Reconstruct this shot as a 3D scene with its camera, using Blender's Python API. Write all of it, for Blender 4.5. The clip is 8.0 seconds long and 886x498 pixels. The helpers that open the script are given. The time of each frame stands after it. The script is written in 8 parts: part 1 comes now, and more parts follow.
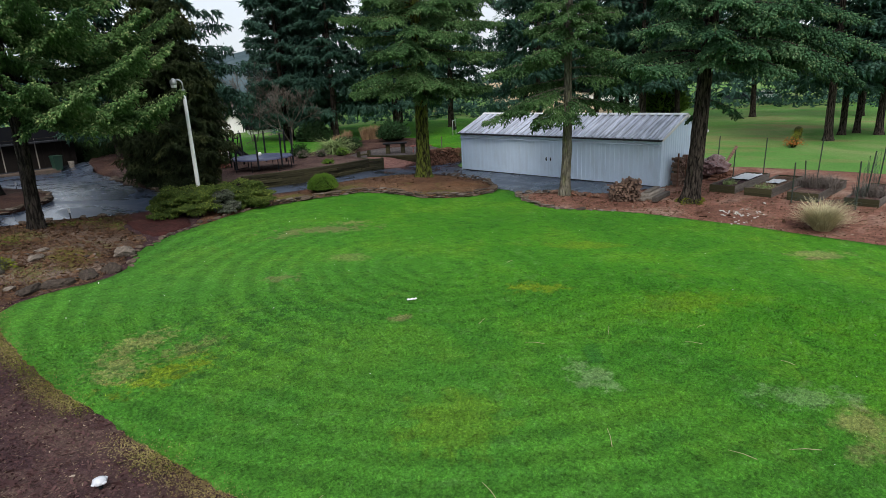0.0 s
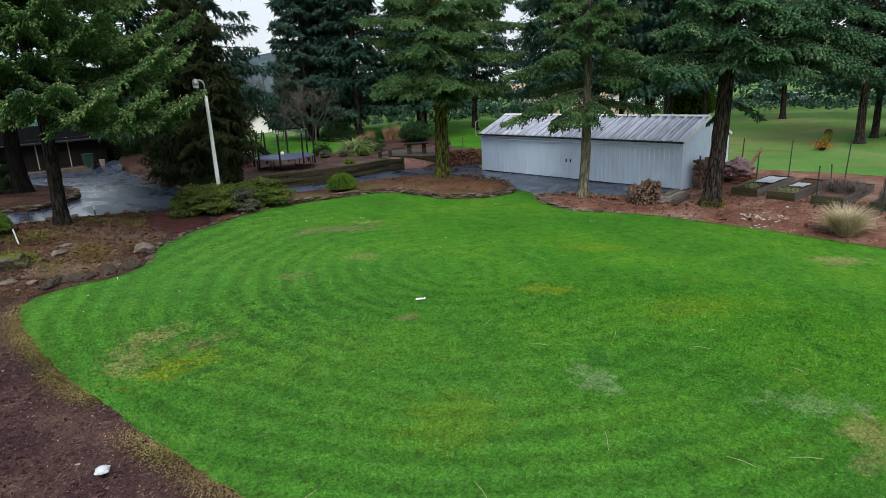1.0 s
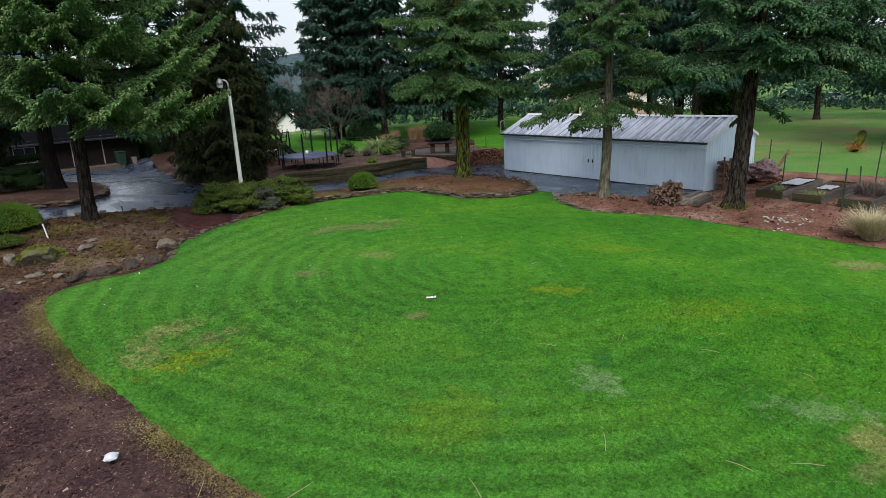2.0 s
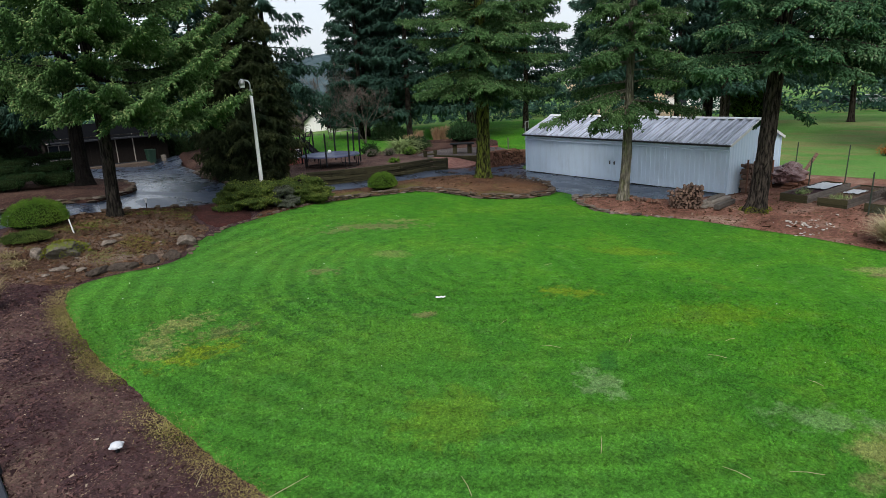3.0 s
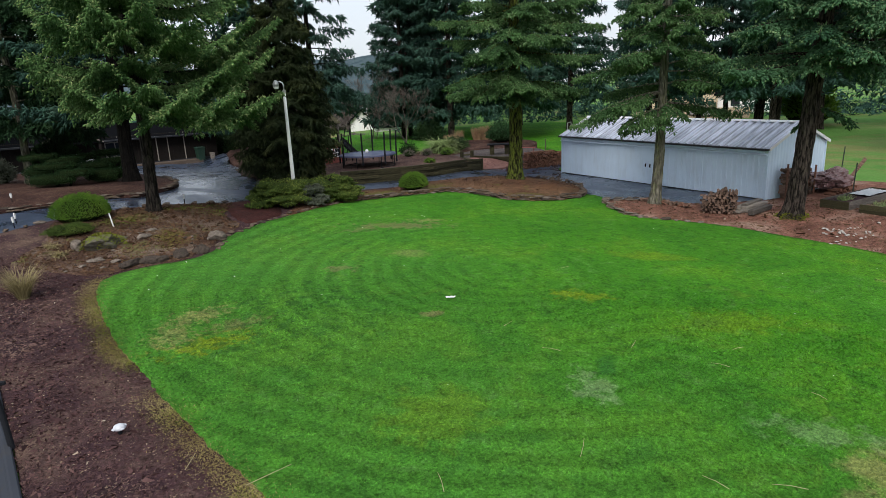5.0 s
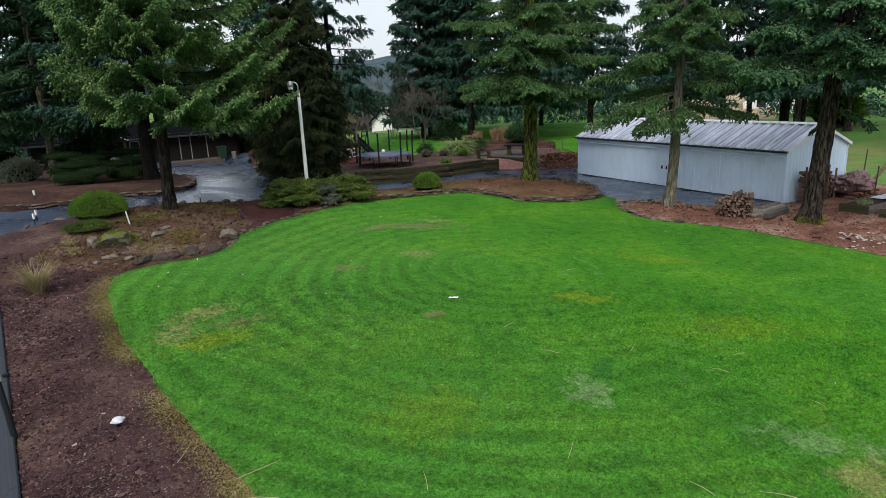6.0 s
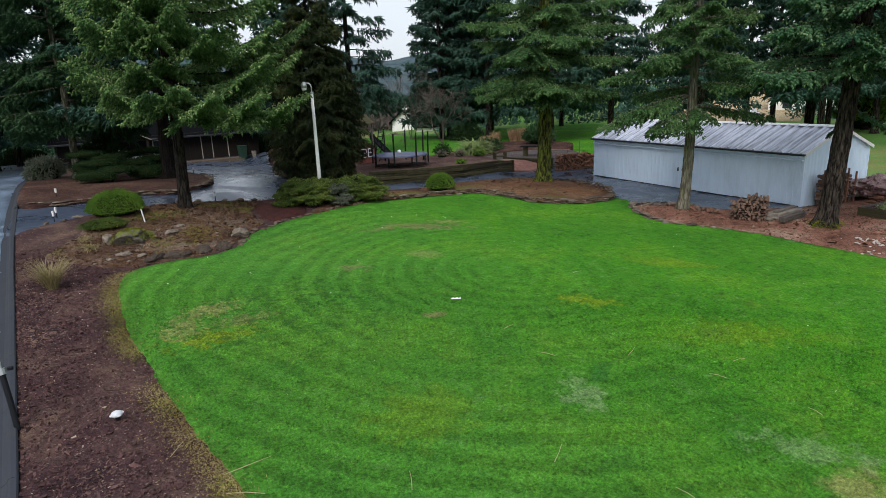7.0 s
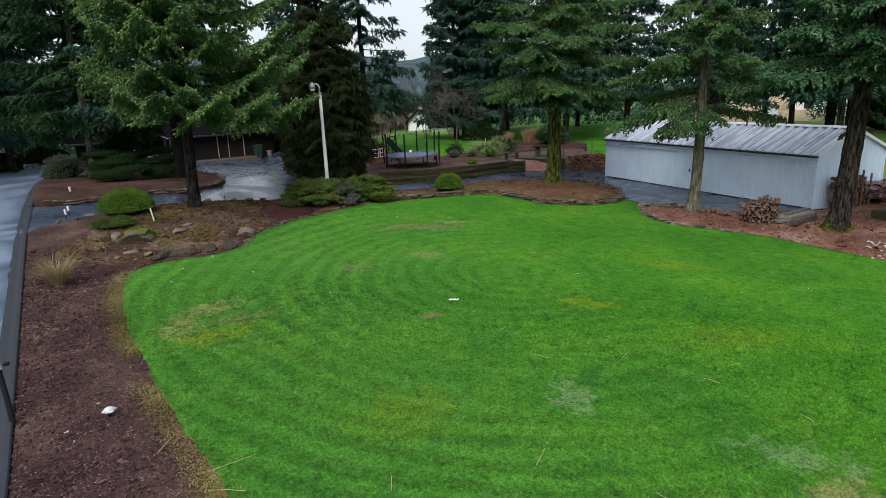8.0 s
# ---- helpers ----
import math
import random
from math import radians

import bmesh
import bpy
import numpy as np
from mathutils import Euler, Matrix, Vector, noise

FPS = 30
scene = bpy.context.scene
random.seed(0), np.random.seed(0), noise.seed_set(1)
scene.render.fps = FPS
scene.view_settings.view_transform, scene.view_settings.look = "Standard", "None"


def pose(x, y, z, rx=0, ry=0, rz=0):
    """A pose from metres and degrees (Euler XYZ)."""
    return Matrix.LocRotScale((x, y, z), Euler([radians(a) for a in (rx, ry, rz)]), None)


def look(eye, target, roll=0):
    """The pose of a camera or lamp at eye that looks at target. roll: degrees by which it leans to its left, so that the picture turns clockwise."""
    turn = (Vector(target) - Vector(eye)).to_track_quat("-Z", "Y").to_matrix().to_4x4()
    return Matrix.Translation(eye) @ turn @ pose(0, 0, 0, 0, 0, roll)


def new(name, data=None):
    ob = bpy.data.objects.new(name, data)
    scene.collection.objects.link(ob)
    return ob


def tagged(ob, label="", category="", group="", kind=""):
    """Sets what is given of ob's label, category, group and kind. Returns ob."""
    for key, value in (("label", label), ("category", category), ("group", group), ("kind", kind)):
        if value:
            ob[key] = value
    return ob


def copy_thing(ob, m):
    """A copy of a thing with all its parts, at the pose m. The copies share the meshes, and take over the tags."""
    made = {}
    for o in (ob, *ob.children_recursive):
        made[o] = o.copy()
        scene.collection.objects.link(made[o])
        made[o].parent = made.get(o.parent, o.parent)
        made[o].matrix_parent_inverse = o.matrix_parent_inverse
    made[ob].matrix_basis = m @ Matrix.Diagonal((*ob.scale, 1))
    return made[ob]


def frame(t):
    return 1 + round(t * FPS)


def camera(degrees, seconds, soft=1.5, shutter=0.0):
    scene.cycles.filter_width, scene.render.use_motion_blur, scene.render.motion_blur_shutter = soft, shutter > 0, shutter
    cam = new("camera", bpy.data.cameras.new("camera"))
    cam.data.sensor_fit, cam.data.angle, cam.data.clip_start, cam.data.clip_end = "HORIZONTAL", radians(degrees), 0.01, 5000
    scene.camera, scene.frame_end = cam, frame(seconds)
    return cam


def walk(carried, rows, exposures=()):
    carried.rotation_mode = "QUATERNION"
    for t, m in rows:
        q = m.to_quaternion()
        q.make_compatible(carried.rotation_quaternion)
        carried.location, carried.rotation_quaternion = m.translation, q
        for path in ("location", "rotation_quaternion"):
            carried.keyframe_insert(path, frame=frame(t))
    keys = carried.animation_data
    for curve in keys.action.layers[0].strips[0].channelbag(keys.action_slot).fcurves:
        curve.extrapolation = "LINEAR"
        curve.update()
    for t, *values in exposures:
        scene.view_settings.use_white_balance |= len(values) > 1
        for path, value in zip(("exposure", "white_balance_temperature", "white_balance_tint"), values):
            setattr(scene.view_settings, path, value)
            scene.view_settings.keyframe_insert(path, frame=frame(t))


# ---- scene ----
cam = camera(71.3, 8.0, soft=0.6)
PATH = [
    (0, (-0.276, 0.737, 5.718), (1.042, 2.145, 5.189), -3.0),
    (0.5, (-0.144, 0.571, 5.722), (1.145, 2.006, 5.195), -2.9),
    (1, (-0.016, 0.414, 5.706), (1.242, 1.878, 5.183), -2.9),
    (1.5, (0.098, 0.232, 5.714), (1.322, 1.725, 5.192), -2.9),
    (3, (0.508, -0.265, 5.713), (1.63, 1.308, 5.197), -2.7),
    (3.5, (0.657, -0.436, 5.715), (1.745, 1.161, 5.201), -2.6),
    (4, (0.814, -0.608, 5.725), (1.87, 1.011, 5.212), -2.6),
    (4.5, (0.991, -0.787, 5.736), (2.016, 0.852, 5.224), -2.6),
    (6, (1.573, -1.259, 5.754), (2.505, 0.437, 5.247), -2.5),
    (6.5, (1.77, -1.41, 5.777), (2.67, 0.302, 5.27), -2.4),
    (7, (1.97, -1.551, 5.782), (2.84, 0.178, 5.278), -2.4),
    (7.5, (2.206, -1.679, 5.793), (3.046, 0.065, 5.289), -2.4),
    (8, (2.43, -1.806, 5.806), (3.247, -0.051, 5.303), -2.4),
]
walk(cam, [(t, look(eye, target, roll)) for t, eye, target, roll in PATH])

# ---- light ----
world = bpy.data.worlds.new("overcast_sky")
scene.world = world
world.use_nodes = True
wt = world.node_tree
sky = wt.nodes.new("ShaderNodeTexSky")
sky.sky_type = "NISHITA"
sky.sun_disc = False
sky.sun_elevation, sky.sun_rotation = radians(48), radians(222)
sky.air_density, sky.dust_density, sky.ozone_density = 1.0, 4.0, 1.0
cloud = wt.nodes.new("ShaderNodeMix")
cloud.data_type = "RGBA"
cloud.inputs[0].default_value = 0.72
wt.links.new(sky.outputs[0], cloud.inputs[6])
cloud.inputs[7].default_value = (5.6, 6.0, 6.5, 1)
wt.links.new(cloud.outputs[2], wt.nodes["Background"].inputs[0])
wt.nodes["Background"].inputs[1].default_value = 0.1

sun = new("sun", bpy.data.lights.new("sun", "SUN"))
sun.data.energy, sun.data.angle, sun.data.color = 1.5, radians(30), (1.0, 0.97, 0.92)
# sky.sun_rotation 222 deg: the brighter part of the cloud lies behind and to the side of the camera
sun.matrix_world = look((-24, -27, 39), (0, 0, 0))
scene.view_settings.exposure = 0.80


# ---- material helpers ----
class Mat:
    """A node material with a Principled shader and short ways to wire it."""

    def __init__(self, name, rough=0.8, metal=0.0, spec=0.5):
        self.m = bpy.data.materials.new(name)
        self.m.use_nodes = True
        self.t = self.m.node_tree
        self.b = self.t.nodes["Principled BSDF"]
        self.b.inputs["Roughness"].default_value = rough
        self.b.inputs["Metallic"].default_value = metal
        self.b.inputs["Specular IOR Level"].default_value = spec

    def node(self, kind):
        return self.t.nodes.new(kind)

    def wire(self, a, b):
        self.t.links.new(a, b)

    def place(self, kind="world", scale=(1, 1, 1), turn=0.0):
        if kind == "world":
            out = self.node("ShaderNodeNewGeometry").outputs["Position"]
        else:
            out = self.node("ShaderNodeTexCoord").outputs["Object"]
        mp = self.node("ShaderNodeMapping")
        mp.inputs["Scale"].default_value = scale
        mp.inputs["Rotation"].default_value = (0, 0, turn)
        self.wire(out, mp.inputs[0])
        return mp.outputs[0]

    def grain(self, where, scale, detail=4.0, rough=0.6, warp=0.0):
        n = self.node("ShaderNodeTexNoise")
        n.inputs["Scale"].default_value = scale
        n.inputs["Detail"].default_value = detail
        n.inputs["Roughness"].default_value = rough
        n.inputs["Distortion"].default_value = warp
        self.wire(where, n.inputs["Vector"])
        return n.outputs["Fac"]

    def cells(self, where, scale, out="Distance"):
        n = self.node("ShaderNodeTexVoronoi")
        n.inputs["Scale"].default_value = scale
        self.wire(where, n.inputs["Vector"])
        return n.outputs[out]

    def ramp(self, fac, *stops):
        r = self.node("ShaderNodeValToRGB")
        el = r.color_ramp.elements
        while len(el) < len(stops):
            el.new(0.5)
        for e, (p, c) in zip(el, stops):
            e.position = p
            e.color = (*c, 1) if isinstance(c, tuple) else (c, c, c, 1)
        self.wire(fac, r.inputs[0])
        return r.outputs[0]

    def mix(self, fac, a, b, how="MIX"):
        x = self.node("ShaderNodeMix")
        x.data_type, x.blend_type = "RGBA", how
        for value, slot in ((fac, 0), (a, 6), (b, 7)):
            if isinstance(value, (int, float)):
                if slot == 0:
                    x.inputs[0].default_value = value
                else:
                    x.inputs[slot].default_value = (value, value, value, 1)
            elif isinstance(value, tuple):
                x.inputs[slot].default_value = (*value, 1)
            else:
                self.wire(value, x.inputs[slot])
        return x.outputs[2]

    def calc(self, how, a, b=0.0, c=0.0):
        x = self.node("ShaderNodeMath")
        x.operation = how
        for i, value in enumerate((a, b, c)):
            if isinstance(value, (int, float)):
                x.inputs[i].default_value = value
            else:
                self.wire(value, x.inputs[i])
        return x.outputs[0]

    def spot(self, cx, cy, rx, ry, turn=0.0, ragged=0.9, scale=2.2):
        """1 in a ragged patch of the ground round (cx, cy), 0 outside."""
        pos = self.node("ShaderNodeNewGeometry").outputs["Position"]
        sub = self.node("ShaderNodeVectorMath")
        sub.operation = "SUBTRACT"
        self.wire(pos, sub.inputs[0])
        sub.inputs[1].default_value = (cx, cy, 0)
        rot = self.node("ShaderNodeVectorRotate")
        rot.rotation_type = "Z_AXIS"
        rot.inputs["Angle"].default_value = radians(-turn)
        self.wire(sub.outputs[0], rot.inputs["Vector"])
        mul = self.node("ShaderNodeVectorMath")
        mul.operation = "MULTIPLY"
        self.wire(rot.outputs[0], mul.inputs[0])
        mul.inputs[1].default_value = (1 / rx, 1 / ry, 0)
        ln = self.node("ShaderNodeVectorMath")
        ln.operation = "LENGTH"
        self.wire(mul.outputs[0], ln.inputs[0])
        n = self.grain(pos, scale, 5.0, 0.7)
        d = self.calc("MULTIPLY_ADD", self.calc("SUBTRACT", n, 0.5), 2 * ragged * 1.6, ln.outputs["Value"])
        return self.ramp(d, (0.45, 1.0), (1.0, 0.0))

    def chance(self):
        return self.node("ShaderNodeObjectInfo").outputs["Random"]

    def island(self):
        return self.node("ShaderNodeNewGeometry").outputs["Random Per Island"]

    def color(self, c):
        if isinstance(c, tuple):
            self.b.inputs["Base Color"].default_value = (*c, 1)
        else:
            self.wire(c, self.b.inputs["Base Color"])
        return self

    def roughness(self, c):
        self.wire(c, self.b.inputs["Roughness"])
        return self

    def bump(self, height, strength=0.5, dist=0.02):
        n = self.node("ShaderNodeBump")
        n.inputs["Strength"].default_value = strength
        n.inputs["Distance"].default_value = dist
        self.wire(height, n.inputs["Height"])
        self.wire(n.outputs[0], self.b.inputs["Normal"])
        return self

    def leafy(self, share=0.25):
        """Lets some light through thin leaves."""
        tr = self.node("ShaderNodeBsdfTranslucent")
        mx = self.node("ShaderNodeMixShader")
        mx.inputs[0].default_value = share
        src = self.b.inputs["Base Color"].links[0].from_socket
        self.wire(src, tr.inputs[0])
        self.wire(self.b.outputs[0], mx.inputs[1])
        self.wire(tr.outputs[0], mx.inputs[2])
        self.wire(mx.outputs[0], self.t.nodes["Material Output"].inputs[0])
        return self


def needle_mat(name, dark, mid, light, share=0.12):
    k = Mat(name, 0.8, spec=0.1)
    o = k.place("object")
    clump = k.ramp(k.grain(o, 0.7, 3), (0.32, dark), (0.55, mid), (0.75, light))
    fine = k.ramp(k.island(), (0.0, 0.66), (1.0, 1.28))
    k.color(k.mix(1.0, clump, fine, "MULTIPLY"))
    return k.leafy(share).m


def bark_mat(name, dark, light, moss=None, cover=0.5, crack=0.95):
    k = Mat(name, 0.95, spec=0.15)
    o = k.place("object", (1, 1, 0.18))
    # plates of bark: cells pulled out of shape by a coarse noise
    wob = k.node("ShaderNodeTexNoise")
    wob.inputs["Scale"].default_value = 0.9
    wob.inputs["Detail"].default_value = 4.0
    vec = k.place("object", (15, 15, 2.6))
    k.wire(vec, wob.inputs["Vector"])
    add = k.node("ShaderNodeVectorMath")
    add.operation = "MULTIPLY_ADD"
    k.wire(wob.outputs["Color"], add.inputs[0])
    add.inputs[1].default_value = (2.2, 2.2, 2.2)
    k.wire(vec, add.inputs[2])
    fur = k.cells(add.outputs[0], 1.0)
    g = k.grain(o, 9, 6, 0.7)
    c = k.ramp(g, (0.3, dark), (0.7, light))
    if moss:
        c = k.mix(k.ramp(k.grain(k.place("object", (1, 1, 0.5)), 4.5, 6, 0.75), (cover - 0.06, 0.0), (cover + 0.1, 0.9)), c, moss)
    c = k.mix(k.ramp(fur, (0.40, 0.0), (0.72, crack)), c, tuple(v * 0.35 for v in dark))
    k.color(c)
    k.bump(k.mix(0.6, g, k.ramp(fur, (0.3, 1.0), (0.75, 0.0))), 1.0, 0.09)
    return k.m


def rock_mat(name, dark, light, moss, cover):
    """Weathered stone with lichen blotches and moss on its upper side."""
    k = Mat(name, 0.92, spec=0.2)
    o = k.place("world")
    g = k.grain(o, 11, 6, 0.75)
    c = k.ramp(g, (0.32, dark), (0.68, light))
    c = k.mix(k.ramp(k.grain(o, 4.5, 5, 0.7), (0.55, 0.0), (0.68, 0.6)), c, tuple(min(1, v * 1.5) for v in light))
    up = k.node("ShaderNodeSeparateXYZ")
    k.wire(k.node("ShaderNodeNewGeometry").outputs["Normal"], up.inputs[0])
    seat = k.calc("MULTIPLY_ADD", k.calc("SUBTRACT", k.grain(o, 6.0, 6, 0.8), 0.5), 3.2, k.calc("MULTIPLY", up.outputs[2], 0.4))
    c = k.mix(k.ramp(k.calc("MULTIPLY_ADD", seat, 0.5, 0.4), (0.5 * cover + 0.4, 0.0), (min(1.0, 0.5 * cover + 0.55), 0.9)), c, moss)
    k.color(c)
    k.bump(k.mix(0.5, g, k.grain(o, 40, 3)), 1.0, 0.05)
    return k.m


def wood_mat(name, dark, light, ends=12.0):
    k = Mat(name, 0.85, spec=0.2)
    o = k.place("object", (1.5, 14, 14))
    g = k.grain(o, 2.0, 6, 0.65)
    c = k.ramp(g, (0.3, dark), (0.7, light))
    c = k.mix(1.0, c, k.ramp(k.chance(), (0.0, 0.6), (1.0, 1.3)), "MULTIPLY")
    k.color(c)
    k.bump(g, 0.4, 0.01)
    return k.m


def paint_mat(name, base, rough=0.5, dirt=(0.12, 0.1, 0.08), amount=0.25, metal=0.0, spec=0.5):
    k = Mat(name, rough, metal, spec)
    o = k.place("object")
    st = k.ramp(k.grain(k.place("object", (1, 1, 0.25)), 3.0, 6, 0.7), (0.5, 0.0), (0.85, amount))
    tone = k.ramp(k.grain(o, 0.6, 2), (0.3, tuple(v * 0.92 for v in base)), (0.7, base))
    k.color(k.mix(st, tone, dirt))
    k.bump(k.grain(o, 60, 2), 0.08, 0.004)
    return k.m


# ---- materials ----
def lawn_material():
    k = Mat("lawn_green", 0.9, spec=0.1)
    w = k.place("world")
    broad = k.grain(w, 0.28, 3, 0.55, 0.6)
    tuft = k.grain(w, 2.2, 5, 0.7, 0.4)
    fine = k.grain(w, 22, 4, 0.75)
    c = k.ramp(broad, (0.33, (0.031, 0.138, 0.006)), (0.5, (0.045, 0.174, 0.007)), (0.68, (0.072, 0.198, 0.008)))
    c = k.mix(k.ramp(tuft, (0.36, 0.6), (0.50, 0.0)), c, (0.024, 0.106, 0.010))
    # paler tufts: the sheen of the grass is painted into this tint
    c = k.mix(k.ramp(tuft, (0.55, 0.0), (0.71, 0.5)), c, (0.110, 0.235, 0.060))
    c = k.mix(k.ramp(k.grain(w, 0.75, 5, 0.7, 0.8), (0.56, 0.0), (0.70, 0.4)), c, (0.115, 0.20, 0.014))
    c = k.mix(k.ramp(k.grain(w, 1.1, 5, 0.7, 1.2), (0.60, 0.0), (0.72, 0.35)), c, (0.030, 0.112, 0.016))
    # rings of the mower along the lawn's rim; light off leaning blades painted as tint
    pos = k.node("ShaderNodeNewGeometry").outputs["Position"]
    sub = k.node("ShaderNodeVectorMath")
    sub.operation = "SUBTRACT"
    k.wire(pos, sub.inputs[0])
    sub.inputs[1].default_value = (11.8, 13.6, 0)
    mul = k.node("ShaderNodeVectorMath")
    mul.operation = "MULTIPLY"
    k.wire(sub.outputs[0], mul.inputs[0])
    mul.inputs[1].default_value = (1.0, 1.0, 0)
    ln = k.node("ShaderNodeVectorMath")
    ln.operation = "LENGTH"
    k.wire(mul.outputs[0], ln.inputs[0])
    d = k.calc("MULTIPLY_ADD", k.grain(w, 0.2, 2), 1.3, ln.outputs["Value"])
    wave = k.calc("SINE", k.calc("MULTIPLY", d, 2 * math.pi / 0.66))
    stripe = k.ramp(k.calc("MULTIPLY_ADD", wave, 0.5, 0.5), (0.30, 0.86), (0.70, 1.11))
    west = k.node("ShaderNodeSeparateXYZ")
    k.wire(pos, west.inputs[0])
    lane = k.ramp(k.calc("DIVIDE", west.outputs[0], 24.0), (0.26, 1.0), (0.62, 0.22))
    weak = k.mix(1.0, k.ramp(k.grain(w, 0.16, 2), (0.34, 0.25), (0.54, 1.0)), lane, "MULTIPLY")
    c = k.mix(k.mix(1.0, lane, 0.42, "MULTIPLY"), c, (0.056, 0.160, 0.034))
    c = k.mix(weak, c, k.mix(1.0, c, stripe, "MULTIPLY"))
    brown, straw, moss, pale = (0.170, 0.140, 0.070), (0.240, 0.225, 0.090), (0.17, 0.22, 0.010), (0.16, 0.25, 0.11)
    for args, tint, amount in (
        ((3.3, 14.0, 0.8, 0.5, 20, 1.4, 6.0), straw, 0.6), ((3.9, 13.0, 0.8, 0.4, 10, 1.5, 5.0), brown, 0.5),
        ((3.1, 12.2, 1.1, 0.5, 5, 1.3, 5.0), moss, 0.65), ((2.5, 13.0, 0.5, 0.8, 0, 1.4, 5.0), straw, 0.6),
        ((11.9, 20.0, 2.0, 0.6, -25, 1.5, 3.5), brown, 0.55), ((13.2, 20.3, 0.8, 0.3, -25, 1.4, 4.0), straw, 0.5), ((7.7, 15.9, 0.6, 0.4, -30, 1.5, 4.0), brown, 0.45),
        ((10.2, 16.3, 0.8, 0.5, -35), straw, 0.3), ((8.8, 6.6, 0.7, 0.4, 60, 1.3, 3.0), pale, 0.6), ((12.1, 10.5, 0.8, 0.45, -40, 1.3, 3.0), moss, 0.55),
        ((8.2, 11.3, 0.35, 0.2, 0), brown, 0.6), ((10.5, 2.6, 0.8, 0.45, 30), straw, 0.6), ((10.9, 3.5, 0.9, 0.5, -50, 1.3), pale, 0.45),
        ((20.6, 6.25, 0.5, 0.3, -40), brown, 0.8), ((10.1, 20.1, 0.7, 0.3, 0, 1.4, 4.0), brown, 0.4), ((9.6, 2.4, 0.5, 0.25, 10), brown, 0.5), ((13.4, 7.5, 0.6, 0.35, 0), (0.022, 0.10, 0.02), 0.6), ((9.6, 7.0, 0.5, 0.25, 40), (0.022, 0.10, 0.02), 0.6), ((21.2, 6.3, 1.2, 0.5, -40), straw, 0.5), ((5.9, 7.2, 1.3, 1.0, 0), moss, 0.22),
        ((17.0, 12.0, 1.6, 0.6, -45), moss, 0.3), ((14.0, 7.2, 1.6, 0.9, -30), moss, 0.25)):
        c = k.mix(k.calc("MULTIPLY", k.spot(*args), amount), c, tint)
    c = k.mix(1.0, c, k.ramp(k.grain(w, 5.0, 4, 0.65, 0.8), (0.34, 0.70), (0.47, 1.0), (0.70, 1.17)), "MULTIPLY")
    c = k.mix(1.0, c, k.ramp(k.grain(w, 11.0, 4, 0.7), (0.30, 0.76), (0.70, 1.26)), "MULTIPLY")
    # sparse tufts of darker, coarser grass, thickest towards the worn corner
    pos2 = k.spot(4.8, 13.0, 4.2, 2.6, 15, 0.8, 0.6)
    rough = k.mix(0.5, pos2, k.ramp(k.grain(w, 0.3, 3), (0.48, 0.0), (0.68, 0.5)), "SCREEN")
    spots = k.ramp(k.grain(w, 3.4, 5, 0.7, 0.6), (0.40, 1.0), (0.50, 0.0))
    c = k.mix(k.mix(1.0, k.mix(1.0, rough, 0.65, "MULTIPLY"), spots, "MULTIPLY"), c, (0.022, 0.080, 0.016))
    c = k.mix(1.0, c, k.ramp(fine, (0.28, 0.50), (0.72, 1.52)), "MULTIPLY")
    k.color(c)
    k.bump(k.mix(0.5, fine, k.grain(w, 70, 3)), 0.9, 0.03)
    return k.m


def blades_material(base):
    """The same ground colours on standing blades, each blade a little lighter or darker."""
    m = base.copy()
    m.name = "lawn_blades"
    t = m.node_tree
    b = t.nodes["Principled BSDF"]
    src = b.inputs["Base Color"].links[0].from_socket
    geo, rr, mx = t.nodes.new("ShaderNodeNewGeometry"), t.nodes.new("ShaderNodeValToRGB"), t.nodes.new("ShaderNodeMix")
    mx.data_type, mx.blend_type = "RGBA", "MULTIPLY"
    mx.inputs[0].default_value = 1.0
    rr.color_ramp.elements[0].color = (0.72, 0.76, 0.70, 1)
    rr.color_ramp.elements[1].color = (1.55, 1.42, 1.42, 1)
    t.links.new(geo.outputs["Random Per Island"], rr.inputs[0])
    t.links.new(src, mx.inputs[6])
    t.links.new(rr.outputs[0], mx.inputs[7])
    t.links.new(mx.outputs[2], b.inputs["Base Color"])
    t.links.remove(b.inputs["Normal"].links[0])
    return m


def field_material():
    k = Mat("field_grass", 0.95, spec=0.1)
    w = k.place("world")
    a = k.grain(w, 0.12, 4, 0.6, 0.8)
    c = k.ramp(a, (0.3, (0.068, 0.180, 0.036)), (0.5, (0.095, 0.212, 0.048)), (0.68, (0.165, 0.225, 0.080)))
    c = k.mix(k.ramp(k.grain(k.place("world", (1, 0.35, 1)), 0.20, 5, 0.7), (0.52, 0.0), (0.66, 0.7)), c, (0.215, 0.160, 0.080))
    c = k.mix(1.0, c, k.ramp(k.grain(w, 9, 4, 0.75), (0.25, 0.6), (0.75, 1.35)), "MULTIPLY")
    k.color(c)
    k.bump(k.grain(w, 25, 3), 0.7, 0.04)
    return k.m


